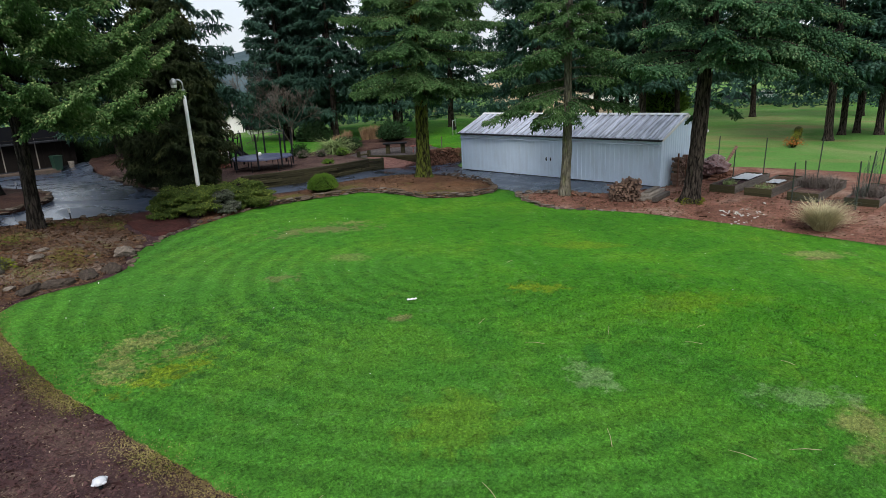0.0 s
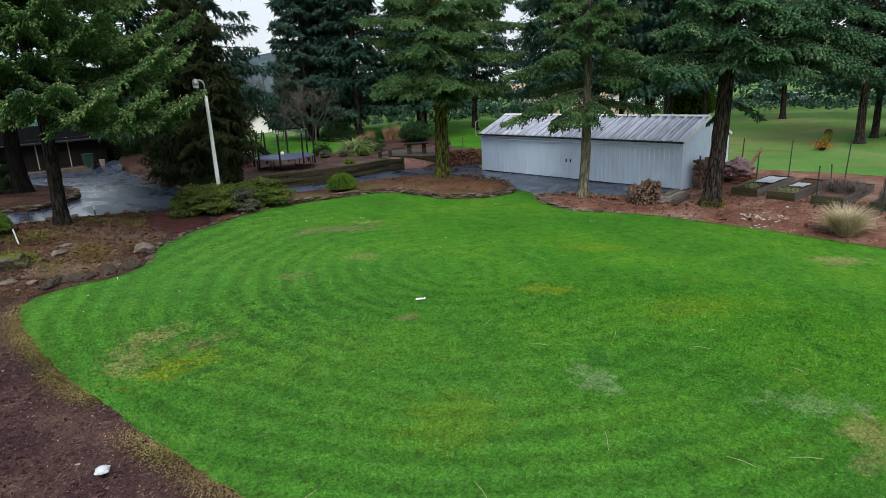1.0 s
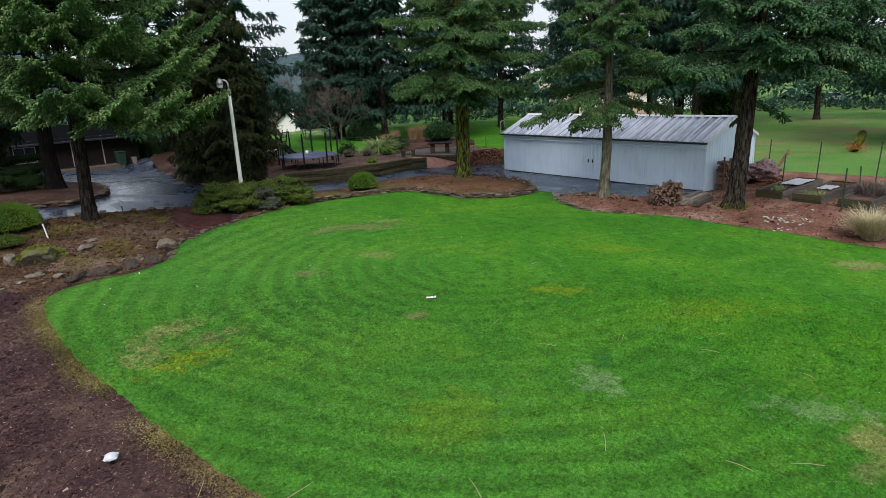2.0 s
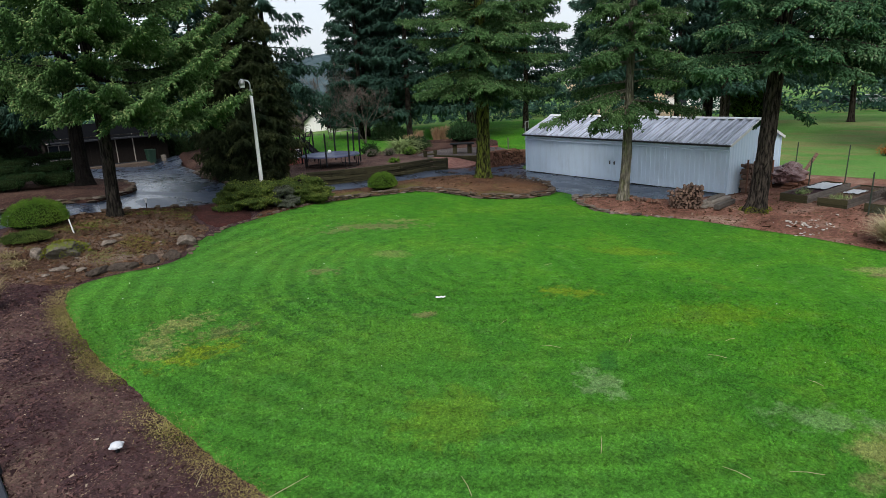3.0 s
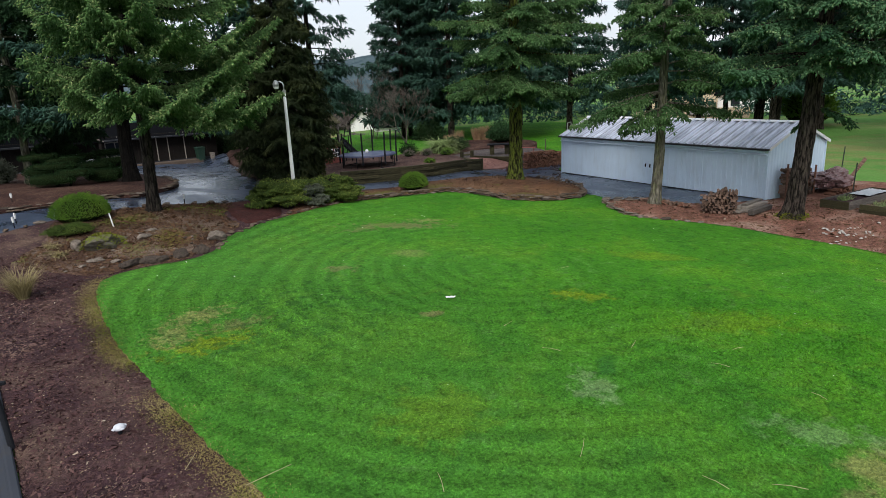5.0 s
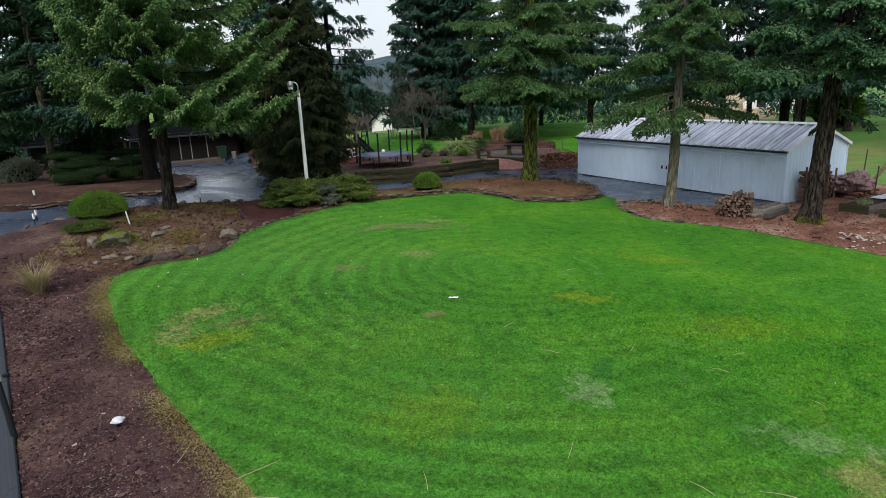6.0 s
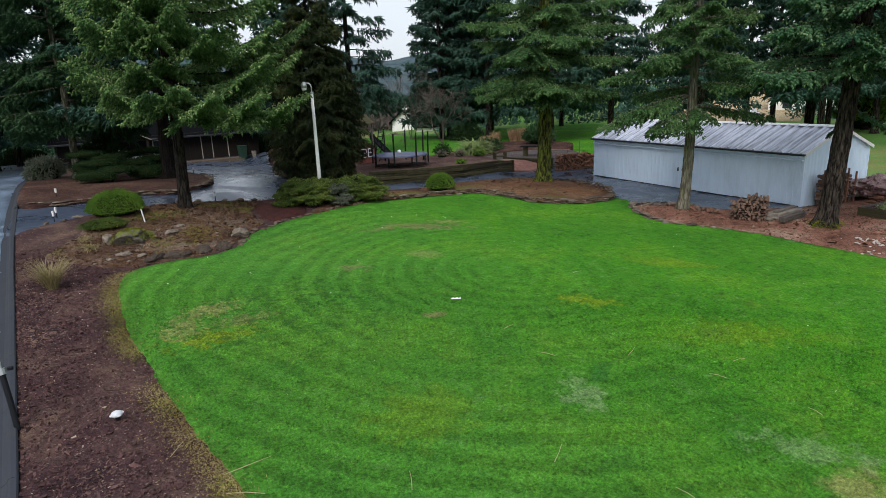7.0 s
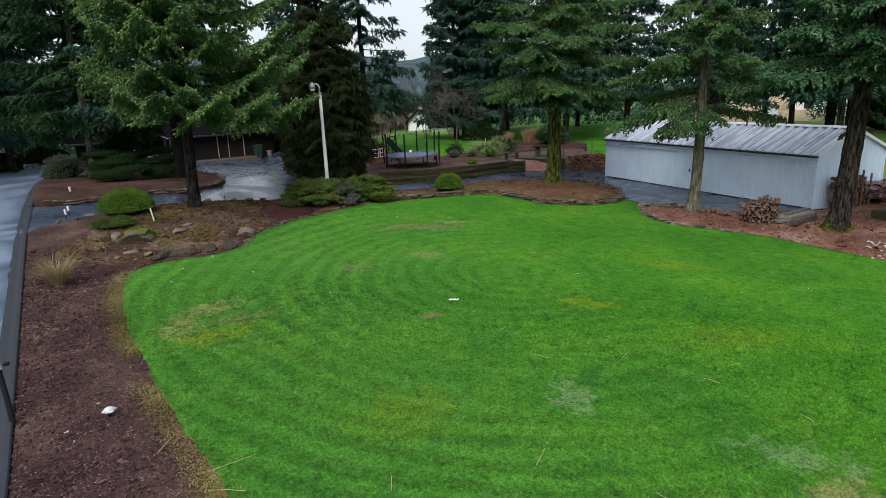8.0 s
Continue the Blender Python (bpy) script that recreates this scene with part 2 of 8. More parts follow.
def litter_material(name, dark, mid, light, moss, cover, chip=(0.3, 0.22, 0.15), patches=()):
    """Loose ground cover: bark chips, needles or soil with moss."""
    k = Mat(name, 0.95, spec=0.15)
    w = k.place("world")
    broad = k.grain(w, 0.5, 4, 0.6, 0.5)
    fine = k.grain(w, 28, 5, 0.8)
    cell = k.cells(w, 34, "Color")
    c = k.ramp(broad, (0.3, dark), (0.5, mid), (0.72, light))
    c = k.mix(1.0, c, k.ramp(k.grain(w, 5, 4, 0.7, 0.5), (0.3, 0.6), (0.7, 1.4)), "MULTIPLY")
    c = k.mix(1.0, c, k.ramp(fine, (0.28, 0.3), (0.72, 1.75)), "MULTIPLY")
    c = k.mix(k.ramp(cell, (0.80, 0.0), (0.93, 0.6)), c, chip)
    for args, tint, amount in patches:
        c = k.mix(k.calc("MULTIPLY", k.spot(*args), amount), c, tint)
    if moss:
        c = k.mix(k.ramp(k.grain(w, 0.9, 6, 0.75), (cover, 0.0), (cover + 0.14, 0.85)), c, moss)
    c = k.mix(1.0, c, k.ramp(k.grain(w, 45, 3, 0.7), (0.3, 0.72), (0.7, 1.28)), "MULTIPLY")
    k.color(c)
    k.bump(k.mix(0.5, fine, cell), 1.0, 0.035)
    return k.m


def asphalt_material(name, tone, wet):
    k = Mat(name, 0.5, spec=0.5)
    w = k.place("world")
    fine = k.grain(w, 60, 3, 0.7)
    broad = k.grain(w, 0.45, 5, 0.6, 1.0)
    c = k.ramp(broad, (0.3, tuple(v * 0.75 for v in tone)), (0.7, tuple(v * 1.25 for v in tone)))
    c = k.mix(1.0, c, k.ramp(fine, (0.3, 0.7), (0.7, 1.3)), "MULTIPLY")
    c = k.mix(k.ramp(k.grain(w, 3.5, 6, 0.8), (0.62, 0.0), (0.8, 0.5)), c, (0.09, 0.06, 0.04))
    k.color(c)
    k.roughness(k.ramp(broad, (0.38, wet), (0.62, wet + 0.25)))
    k.bump(fine, 0.2, 0.004)
    return k.m


LAWN = lawn_material()
BLADES = blades_material(LAWN)
FIELD = field_material()
BARK_MULCH = litter_material("bark_mulch", (0.022, 0.012, 0.016), (0.048, 0.025, 0.028), (0.110, 0.072, 0.056), (0.11, 0.095, 0.022), 0.66)
NEEDLES = litter_material("fallen_needles", (0.095, 0.042, 0.031), (0.185, 0.088, 0.064), (0.280, 0.190, 0.150), (0.10, 0.095, 0.028), 0.64)
# darker copy of the fallen needles, with the firs' shade in its colour
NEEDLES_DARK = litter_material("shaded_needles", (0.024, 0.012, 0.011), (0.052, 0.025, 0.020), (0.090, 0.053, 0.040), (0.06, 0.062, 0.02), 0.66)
DRY_NEEDLES = litter_material("needles_and_moss", (0.040, 0.021, 0.014), (0.098, 0.048, 0.026), (0.160, 0.095, 0.055), (0.095, 0.100, 0.022), 0.56, patches=(
    ((17.0, 26.6, 1.8, 0.8, 10, 0.9, 2.0), (0.090, 0.098, 0.022), 0.7), ((20.2, 22.6, 1.2, 0.7, -30, 0.9, 2.0), (0.090, 0.098, 0.022), 0.6), ((14.2, 26.6, 1.4, 0.7, 10, 0.9, 2.0), (0.100, 0.108, 0.022), 0.7), ((22.6, 23.4, 1.0, 0.9, 0, 0.9, 2.0), (0.150, 0.075, 0.035), 0.6)))
MOSSY = litter_material("mossy_soil", (0.030, 0.017, 0.013), (0.080, 0.046, 0.032), (0.190, 0.145, 0.118), (0.120, 0.135, 0.022), 0.56, patches=(
    ((5.0, 22.7, 1.5, 1.0, 20, 0.8, 1.6), (0.150, 0.115, 0.092), 0.6), ((3.9, 21.7, 0.7, 1.3, -10, 0.8, 2.0), (0.150, 0.120, 0.025), 0.75), ((5.3, 26.0, 1.8, 0.7, 0, 0.8, 2.0), (0.125, 0.150, 0.024), 0.8),
    ((2.7, 24.7, 1.3, 0.8, 0, 0.8, 2.0), (0.120, 0.145, 0.024), 0.75), ((6.3, 24.8, 0.8, 0.9, 0, 0.9, 2.0), (0.105, 0.125, 0.024), 0.6), ((2.6, 21.0, 0.7, 0.6, 0, 0.9, 2.5), (0.120, 0.130, 0.024), 0.6)))
RED_MULCH = litter_material("red_mulch", (0.028, 0.010, 0.009), (0.052, 0.018, 0.016), (0.080, 0.032, 0.026), None, 1.0, (0.10, 0.05, 0.04))
PLAY_SOIL = litter_material("play_soil", (0.036, 0.019, 0.018), (0.068, 0.039, 0.034), (0.120, 0.078, 0.066), None, 1.0)
# the blue of the reflected sky is put into both asphalt tones
ASPHALT = asphalt_material("wet_asphalt", (0.037, 0.052, 0.084), 0.17)
ROAD = asphalt_material("road_asphalt", (0.125, 0.172, 0.245), 0.30)
CONCRETE = paint_mat("kerb_concrete", (0.036, 0.041, 0.052), 0.95, (0.05, 0.045, 0.04), 0.85, 0.0, 0.12)
GRAVEL = litter_material("grey_gravel", (0.050, 0.042, 0.042), (0.075, 0.064, 0.064), (0.100, 0.086, 0.084), None, 1.0)

FIR_GREY = needle_mat("fir_needles_greyish", (0.026, 0.072, 0.036), (0.062, 0.142, 0.066), (0.118, 0.222, 0.108))
FIR = needle_mat("fir_needles", (0.030, 0.074, 0.028), (0.070, 0.146, 0.050), (0.132, 0.228, 0.084))
SHOOTS = needle_mat("young_shoots", (0.15, 0.22, 0.075), (0.25, 0.33, 0.13), (0.36, 0.43, 0.22))
SHOOTS_GREY = needle_mat("young_shoots_grey", (0.085, 0.155, 0.062), (0.15, 0.235, 0.105), (0.235, 0.325, 0.18))
# darker, bluer copy of the fir needles; shade and haze put into the colour
FIR_DARK = needle_mat("shade_toned_fir_needles", (0.019, 0.050, 0.040), (0.042, 0.096, 0.070), (0.086, 0.156, 0.112), 0.08)
# darkened needle copy: the shade of neighbouring trees is part of its colour
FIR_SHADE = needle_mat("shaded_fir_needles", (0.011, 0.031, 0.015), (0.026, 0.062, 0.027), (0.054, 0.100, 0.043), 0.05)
# lighter needle copy: light on the near boughs is put into the colour
FIR_BRIGHT = needle_mat("fir_needles_lit", (0.038, 0.090, 0.030), (0.100, 0.190, 0.062), (0.195, 0.290, 0.115))
FIR_BLUE = needle_mat("fir_needles_bluish", (0.026, 0.064, 0.05), (0.05, 0.106, 0.08), (0.092, 0.16, 0.12))
CEDAR = needle_mat("cedar_foliage", (0.017, 0.028, 0.014), (0.042, 0.057, 0.024), (0.112, 0.124, 0.046), 0.08)
HEDGE = needle_mat("hedge_leaves", (0.008, 0.022, 0.009), (0.020, 0.047, 0.016), (0.050, 0.094, 0.030), 0.03)
BOX = needle_mat("round_bush_leaves", (0.050, 0.115, 0.014), (0.095, 0.180, 0.022), (0.16, 0.25, 0.040))
JUNIPER = needle_mat("juniper_needles", (0.036, 0.064, 0.016), (0.084, 0.128, 0.028), (0.150, 0.198, 0.046))
JUNIPER_TIP = needle_mat("juniper_shoots", (0.100, 0.135, 0.026), (0.175, 0.215, 0.042), (0.26, 0.30, 0.07))
JUNIPER_GREY = needle_mat("juniper_faded", (0.055, 0.070, 0.050), (0.10, 0.115, 0.085), (0.16, 0.165, 0.135))
RHODO = needle_mat("rhododendron_leaves", (0.016, 0.048, 0.018), (0.032, 0.075, 0.028), (0.06, 0.11, 0.05))
TAN_GRASS = needle_mat("dry_grass", (0.19, 0.16, 0.075), (0.32, 0.27, 0.14), (0.46, 0.40, 0.25), 0.3)
TAN_PALE = needle_mat("pale_tussock", (0.36, 0.32, 0.19), (0.56, 0.51, 0.33), (0.72, 0.67, 0.48), 0.3)
PAMPAS = needle_mat("pampas_blades", (0.14, 0.21, 0.08), (0.28, 0.36, 0.15), (0.46, 0.48, 0.28), 0.3)
REED = needle_mat("brown_reeds", (0.22, 0.14, 0.08), (0.38, 0.26, 0.16), (0.50, 0.37, 0.25), 0.3)
HILL_TWIGS = needle_mat("hillside_twigs", (0.085, 0.072, 0.070), (0.135, 0.115, 0.11), (0.19, 0.165, 0.16), 0.0)
TWIGS = needle_mat("bare_twigs", (0.085, 0.072, 0.064), (0.130, 0.112, 0.100), (0.18, 0.158, 0.145), 0.0)
MOSS = needle_mat("moss", (0.075, 0.09, 0.010), (0.135, 0.155, 0.016), (0.20, 0.215, 0.03), 0.1)
BARK = bark_mat("fir_bark", (0.014, 0.011, 0.010), (0.112, 0.092, 0.076), (0.05, 0.062, 0.022), 0.62)
# bark toned almost black all over
BARK_DARK = bark_mat("near_black_bark", (0.006, 0.005, 0.005), (0.018, 0.015, 0.013), (0.02, 0.026, 0.012), 0.64)
BARK_BLACK = bark_mat("dark_fir_bark", (0.008, 0.007, 0.006), (0.060, 0.050, 0.043), (0.04, 0.05, 0.02), 0.62)
BARK_MOSSY = bark_mat("mossy_bark", (0.018, 0.015, 0.009), (0.070, 0.060, 0.032), (0.125, 0.160, 0.022), 0.44)
BARK_GREY = bark_mat("lichen_bark", (0.060, 0.056, 0.044), (0.30, 0.285, 0.225), (0.14, 0.16, 0.06), 0.56, 0.6)
ROCK = rock_mat("basalt", (0.020, 0.016, 0.013), (0.085, 0.066, 0.054), (0.070, 0.075, 0.02), 0.7)
ROCK_PALE = rock_mat("pale_stone", (0.080, 0.066, 0.055), (0.225, 0.19, 0.16), (0.085, 0.09, 0.03), 0.85)
ROCK_WHITE = rock_mat("white_rubble", (0.30, 0.28, 0.26), (0.55, 0.53, 0.50), (0.12, 0.11, 0.06), 1.4)
ROCK_BROWN = rock_mat("brown_fieldstone", (0.045, 0.034, 0.026), (0.150, 0.112, 0.086), (0.085, 0.085, 0.022), 0.55)
ROCK_MOSS = rock_mat("moss_covered_stone", (0.05, 0.045, 0.036), (0.15, 0.135, 0.115), (0.105, 0.125, 0.016), 0.15)
TIMBER = wood_mat("old_timber", (0.020, 0.019, 0.010), (0.062, 0.056, 0.028))
BOARD = wood_mat("weathered_board", (0.040, 0.034, 0.030), (0.150, 0.132, 0.118))
PLANK = wood_mat("grey_plank", (0.14, 0.12, 0.10), (0.30, 0.27, 0.24))
SPLIT = wood_mat("split_firewood", (0.050, 0.032, 0.026), (0.240, 0.155, 0.115))
FIREWOOD_OLD = wood_mat("weathered_firewood", (0.10, 0.045, 0.030), (0.24, 0.12, 0.08))
SHED_PAINT = paint_mat("pale_blue_sheet_metal", (0.63, 0.765, 0.92), 0.42, (0.28, 0.31, 0.33), 0.3)
SHED_TRIM = paint_mat("shed_trim", (0.012, 0.014, 0.020), 0.5)
WHITE = paint_mat("white_paint", (0.72, 0.73, 0.74), 0.5, (0.3, 0.28, 0.25), 0.3)
BLACK = paint_mat("black_tube", (0.004, 0.005, 0.008), 0.75, (0.012, 0.012, 0.014), 0.2, 0.0, 0.25)
GREEN_STEEL = paint_mat("green_post", (0.02, 0.035, 0.026), 0.6)
# mat blue, lightened: part of the sky's reflection sits in this colour
MAT_BLUE = paint_mat("trampoline_mat", (0.060, 0.078, 0.150), 0.34)
PAD_BLUE = paint_mat("trampoline_pad", (0.05, 0.06, 0.12), 0.5)
GALV = paint_mat("galvanised", (0.42, 0.43, 0.44), 0.4, (0.2, 0.18, 0.16), 0.3, 0.7)
# house walls and roof near black: the firs' shade is in the colour
HOUSE_WALL = wood_mat("shade_dark_siding", (0.009, 0.007, 0.006), (0.018, 0.014, 0.012))
HOUSE_TRIM = paint_mat("house_trim", (0.34, 0.31, 0.27), 0.6)
PORCH = wood_mat("porch_boards", (0.05, 0.038, 0.030), (0.11, 0.085, 0.07))
SHINGLE = paint_mat("roof_shingle", (0.006, 0.0065, 0.008), 1.0, (0.014, 0.017, 0.010), 0.5, 0.0, 0.0)
PICNIC = wood_mat("painted_bench", (0.16, 0.05, 0.045), (0.26, 0.09, 0.075))
SHEETING = paint_mat("plastic_sheet", (0.45, 0.48, 0.52), 0.35, (0.3, 0.3, 0.25), 0.5)
TARP = paint_mat("brown_tarp", (0.15, 0.085, 0.085), 0.35, (0.36, 0.30, 0.30), 0.6)
BIN_GREEN = paint_mat("bin_plastic", (0.010, 0.040, 0.026), 0.5)
FAR_WALL = paint_mat("far_house_wall", (0.80, 0.80, 0.80), 0.8)
CAR_PAINT = paint_mat("car_paint", (0.5, 0.52, 0.55), 0.3)
TYRE = paint_mat("tyre_rubber", (0.02, 0.02, 0.02), 0.9)


def roof_material():
    """Pale coated roofing with weather streaks; the shade between its ribs is put into the colour."""
    k = Mat("weathered_roof_metal", 0.38, 0.0)
    pos = k.node("ShaderNodeNewGeometry").outputs["Position"]
    xyz = k.node("ShaderNodeSeparateXYZ")
    k.wire(pos, xyz.inputs[0])
    step = 13.96 / 30
    ph = k.calc("FRACT", k.calc("DIVIDE", k.calc("SUBTRACT", xyz.outputs[1], 15.26), step))
    # painted shade: a dark band between every two ribs
    rib_shade = k.ramp(ph, (0.0, 0.9), (0.14, 0.35), (0.34, 0.0), (0.82, 0.1), (1.0, 0.9))
    st = k.grain(k.place("world", (0.25, 3.0, 0.25)), 1.2, 6, 0.75)
    c = k.ramp(st, (0.36, (0.26, 0.28, 0.34)), (0.5, (0.50, 0.54, 0.65)), (0.62, (0.68, 0.72, 0.84)))
    c = k.mix(k.mix(1.0, rib_shade, k.ramp(k.grain(k.place("world", (0.5, 2, 0.5)), 1.5, 5, 0.7), (0.3, 0.3), (0.6, 1.0)), "MULTIPLY"), c, (0.075, 0.075, 0.09))
    k.color(c)
    k.roughness(k.ramp(k.grain(k.place("world"), 2, 4), (0.3, 0.25), (0.7, 0.5)))
    return k.m


def glass_material():
    k = Mat("window_glass", 0.05, 0.0)
    k.color((0.02, 0.024, 0.03))
    return k.m


ROOF = roof_material()
PANE = glass_material()


# ---- mesh helpers ----
from mathutils.geometry import delaunay_2d_cdt


def thing(name, x, y, z, turn=0.0, label="", category="", group="", kind=""):
    e = new(name)
    e.matrix_basis = pose(x, y, z, 0, 0, turn)
    e.empty_display_size = 0.2
    return tagged(e, label, category, group, kind)


def link_mesh(name, me, material, parent=None, label="", at=None):
    me.materials.append(material) if not me.materials else None
    ob = new(name, me)
    if parent is not None:
        ob.parent = parent
    if at is not None:
        ob.matrix_basis = at
    return tagged(ob, label)


def part(name, bm, material, parent=None, label="", at=None, smooth=False):
    me = bpy.data.meshes.new(name)
    bm.to_mesh(me)
    bm.free()
    if smooth:
        me.polygons.foreach_set("use_smooth", [True] * len(me.polygons))
    return link_mesh(name, me, material, parent, label, at)


def box(bm, x0, x1, y0, y1, z0, z1, bevel=0.0):
    v = [bm.verts.new(p) for p in ((x0, y0, z0), (x1, y0, z0), (x1, y1, z0), (x0, y1, z0), (x0, y0, z1), (x1, y0, z1), (x1, y1, z1), (x0, y1, z1))]
    f = [bm.faces.new([v[i] for i in q]) for q in ((3, 2, 1, 0), (4, 5, 6, 7), (0, 1, 5, 4), (1, 2, 6, 5), (2, 3, 7, 6), (3, 0, 4, 7))]
    if bevel:
        es = list({e for q in f for e in q.edges})
        bmesh.ops.bevel(bm, geom=es, offset=bevel, segments=1, affect="EDGES")
    return bm


def boxed(*a, bevel=0.0):
    return box(bmesh.new(), *a, bevel=bevel)


def tube(bm, pts, radii, sides=8, caps=True):
    """A tapered tube along points."""
    pts = [Vector(p) for p in pts]
    if not hasattr(radii, "__len__"):
        radii = [radii] * len(pts)
    radii = [float(q) for q in radii]
    rings = []
    for i, p in enumerate(pts):
        d = (pts[min(i + 1, len(pts) - 1)] - pts[max(i - 1, 0)]).normalized()
        a = d.orthogonal().normalized() if i == 0 else (prev - prev.dot(d) * d).normalized()
        prev = a
        b = d.cross(a)
        rings.append([bm.verts.new(p + radii[i] * (math.cos(2 * math.pi * k / sides) * a + math.sin(2 * math.pi * k / sides) * b)) for k in range(sides)])
    for r, s in zip(rings, rings[1:]):
        for k in range(sides):
            bm.faces.new((r[k], r[(k + 1) % sides], s[(k + 1) % sides], s[k]))
    if caps:
        bm.faces.new(rings[0][::-1])
        bm.faces.new(rings[-1])
    return bm


def fast_mesh(name, verts, tris):
    """A triangle mesh from arrays."""
    me = bpy.data.meshes.new(name)
    verts, tris = np.asarray(verts, np.float32), np.asarray(tris, np.int32)
    me.vertices.add(len(verts))
    me.vertices.foreach_set("co", verts.ravel())
    me.loops.add(tris.size)
    me.loops.foreach_set("vertex_index", tris.ravel())
    me.polygons.add(len(tris))
    me.polygons.foreach_set("loop_start", np.arange(0, tris.size, 3, dtype=np.int32))
    me.update(calc_edges=True)
    return me


def ramp01(a, b, x):
    t = np.clip((np.asarray(x, float) - a) / (b - a), 0, 1)
    return t * t * (3 - 2 * t)


# ---- the lie of the land ----
def land(x, y):
    """The height of the bare ground: it falls gently from the road down to the shed."""
    x, y = np.asarray(x, float), np.asarray(y, float)
    p = 0.311 - 0.0387 * np.clip(x, -4, 27) + 0.0333 * np.clip(y, 2, 34) + 0.27 * ramp01(19.5, 25, y) * (1 - ramp01(8, 16, x))
    return p * (1 - ramp01(22, 28, x)) - 1.35 * ramp01(32, 58, y) * (1 - ramp01(11, 17, x))


def mound(x, y):
    """How far the planting beds are heaped up over the land."""
    x, y = np.asarray(x, float), np.asarray(y, float)
    g = lambda cx, cy, r, h: h * np.exp(-((x - cx) ** 2 + (y - cy) ** 2) / (r * r))
    return g(21.8, 25.6, 2.6, 0.33) + g(18.5, 26.6, 2.0, 0.15) + g(23.6, 17.6, 1.8, 0.12) + g(25.8, 12.4, 2.0, 0.1) + g(3.9, 25.6, 2.4, 0.12) + g(2.6, 21.6, 1.6, 0.12) + g(1.5, 25.2, 1.5, 0.1) + g(9.5, 25.2, 2, 0.1)


def bed_z(x, y):
    return land(x, y) + mound(x, y) + 0.05


def far_land(x, y):
    """Beyond the garden the fields run level, and wooded hills rise a long way off."""
    r = np.hypot(np.asarray(x, float) - 15, np.asarray(y, float) - 15)
    return land(x, y) - 0.09 - 1.2 * ramp01(40, 75, y) * (1 - ramp01(30, 60, x))


def inside(px, py, poly):
    hit = np.zeros(len(px), bool)
    x, y = np.array(poly).T
    j = len(x) - 1
    for i in range(len(x)):
        cross = ((y[i] > py) != (y[j] > py)) & (px < (x[j] - x[i]) * (py - y[i]) / (y[j] - y[i] + 1e-12) + x[i])
        hit ^= cross
        j = i
    return hit


def smooth_loop(pts, step=0.3, wobble=0.0, seed=1):
    """A closed rounded outline through points, with a ragged rim if wanted."""
    rng = np.random.default_rng(seed)
    p = np.array(pts, float)
    out = []
    for i in range(len(p)):
        a, b, c, d = p[i - 1], p[i], p[(i + 1) % len(p)], p[(i + 2) % len(p)]
        n = max(1, int(np.hypot(*(c - b)) / step))
        for t in np.arange(n) / n:
            out.append(0.5 * (2 * b + (c - a) * t + (2 * a - 5 * b + 4 * c - d) * t * t + (3 * b - a - 3 * c + d) * t ** 3))
    out = np.array(out)
    return out + rng.normal(0, wobble, out.shape) if wobble else out


def sheet(name, outline, height, step, material, label, category, rim=0.12, seed=1, kind="structure"):
    """A piece of ground cut to an outline, draped over the land, with a rim that goes down into it."""
    n = len(outline)
    lo, hi = outline.min(0), outline.max(0)
    gx, gy = np.meshgrid(np.arange(lo[0], hi[0], step), np.arange(lo[1], hi[1], step))
    rng = np.random.default_rng(seed)
    g = np.c_[gx.ravel(), gy.ravel()] + rng.uniform(-0.2, 0.2, (gx.size, 2)) * step
    g = g[inside(g[:, 0], g[:, 1], outline)]
    co = np.vstack([outline, g])
    v, _, f, *_ = delaunay_2d_cdt([Vector(c) for c in co], [(i, (i + 1) % n) for i in range(n)], [], 1, 1e-5)
    xy = np.array([tuple(q) for q in v])
    z = height(xy[:, 0], xy[:, 1])
    bm = bmesh.new()
    vs = [bm.verts.new((x, y, h)) for (x, y), h in zip(xy, z)]
    for q in f:
        bm.faces.new([vs[i] for i in q])
    bm.normal_update()
    if sum(q.normal.z for q in bm.faces) < 0:
        bmesh.ops.reverse_faces(bm, faces=bm.faces)
    if rim:
        low = bmesh.ops.extrude_edge_only(bm, edges=[e for e in bm.edges if e.is_boundary])["geom"]
        for q in low:
            if isinstance(q, bmesh.types.BMVert):
                q.co.z -= rim
    ob = part(name, bm, material, smooth=True)
    return tagged(ob, label, category, kind=kind)


# ---- ground, road, drive, beds, lawn ----
def ground_sheet():
    ax = np.concatenate([[-900, -500, -260, -140, -80], np.arange(-50, 110, 1.6), [130, 180, 260, 400, 600, 950]])
    ay = np.concatenate([[-900, -500, -260, -140, -80], np.arange(-40, 110, 1.6), [130, 180, 260, 400, 600, 950]])
    X, Y = np.meshgrid(ax, ay)
    Z = far_land(X, Y)
    v = np.c_[X.ravel(), Y.ravel(), Z.ravel()]
    nx, ny = len(ax), len(ay)
    q = (np.arange(ny - 1)[:, None] * nx + np.arange(nx - 1)).ravel()
    tris = np.vstack([np.c_[q, q + 1, q + nx + 1], np.c_[q, q + nx + 1, q + nx]])
    me = fast_mesh("ground", v, tris)
    me.polygons.foreach_set("use_smooth", [True] * len(me.polygons))
    return tagged(link_mesh("ground", me, FIELD), "wide mown field of rough green and brown grass", "ground", kind="structure")


ground_sheet()

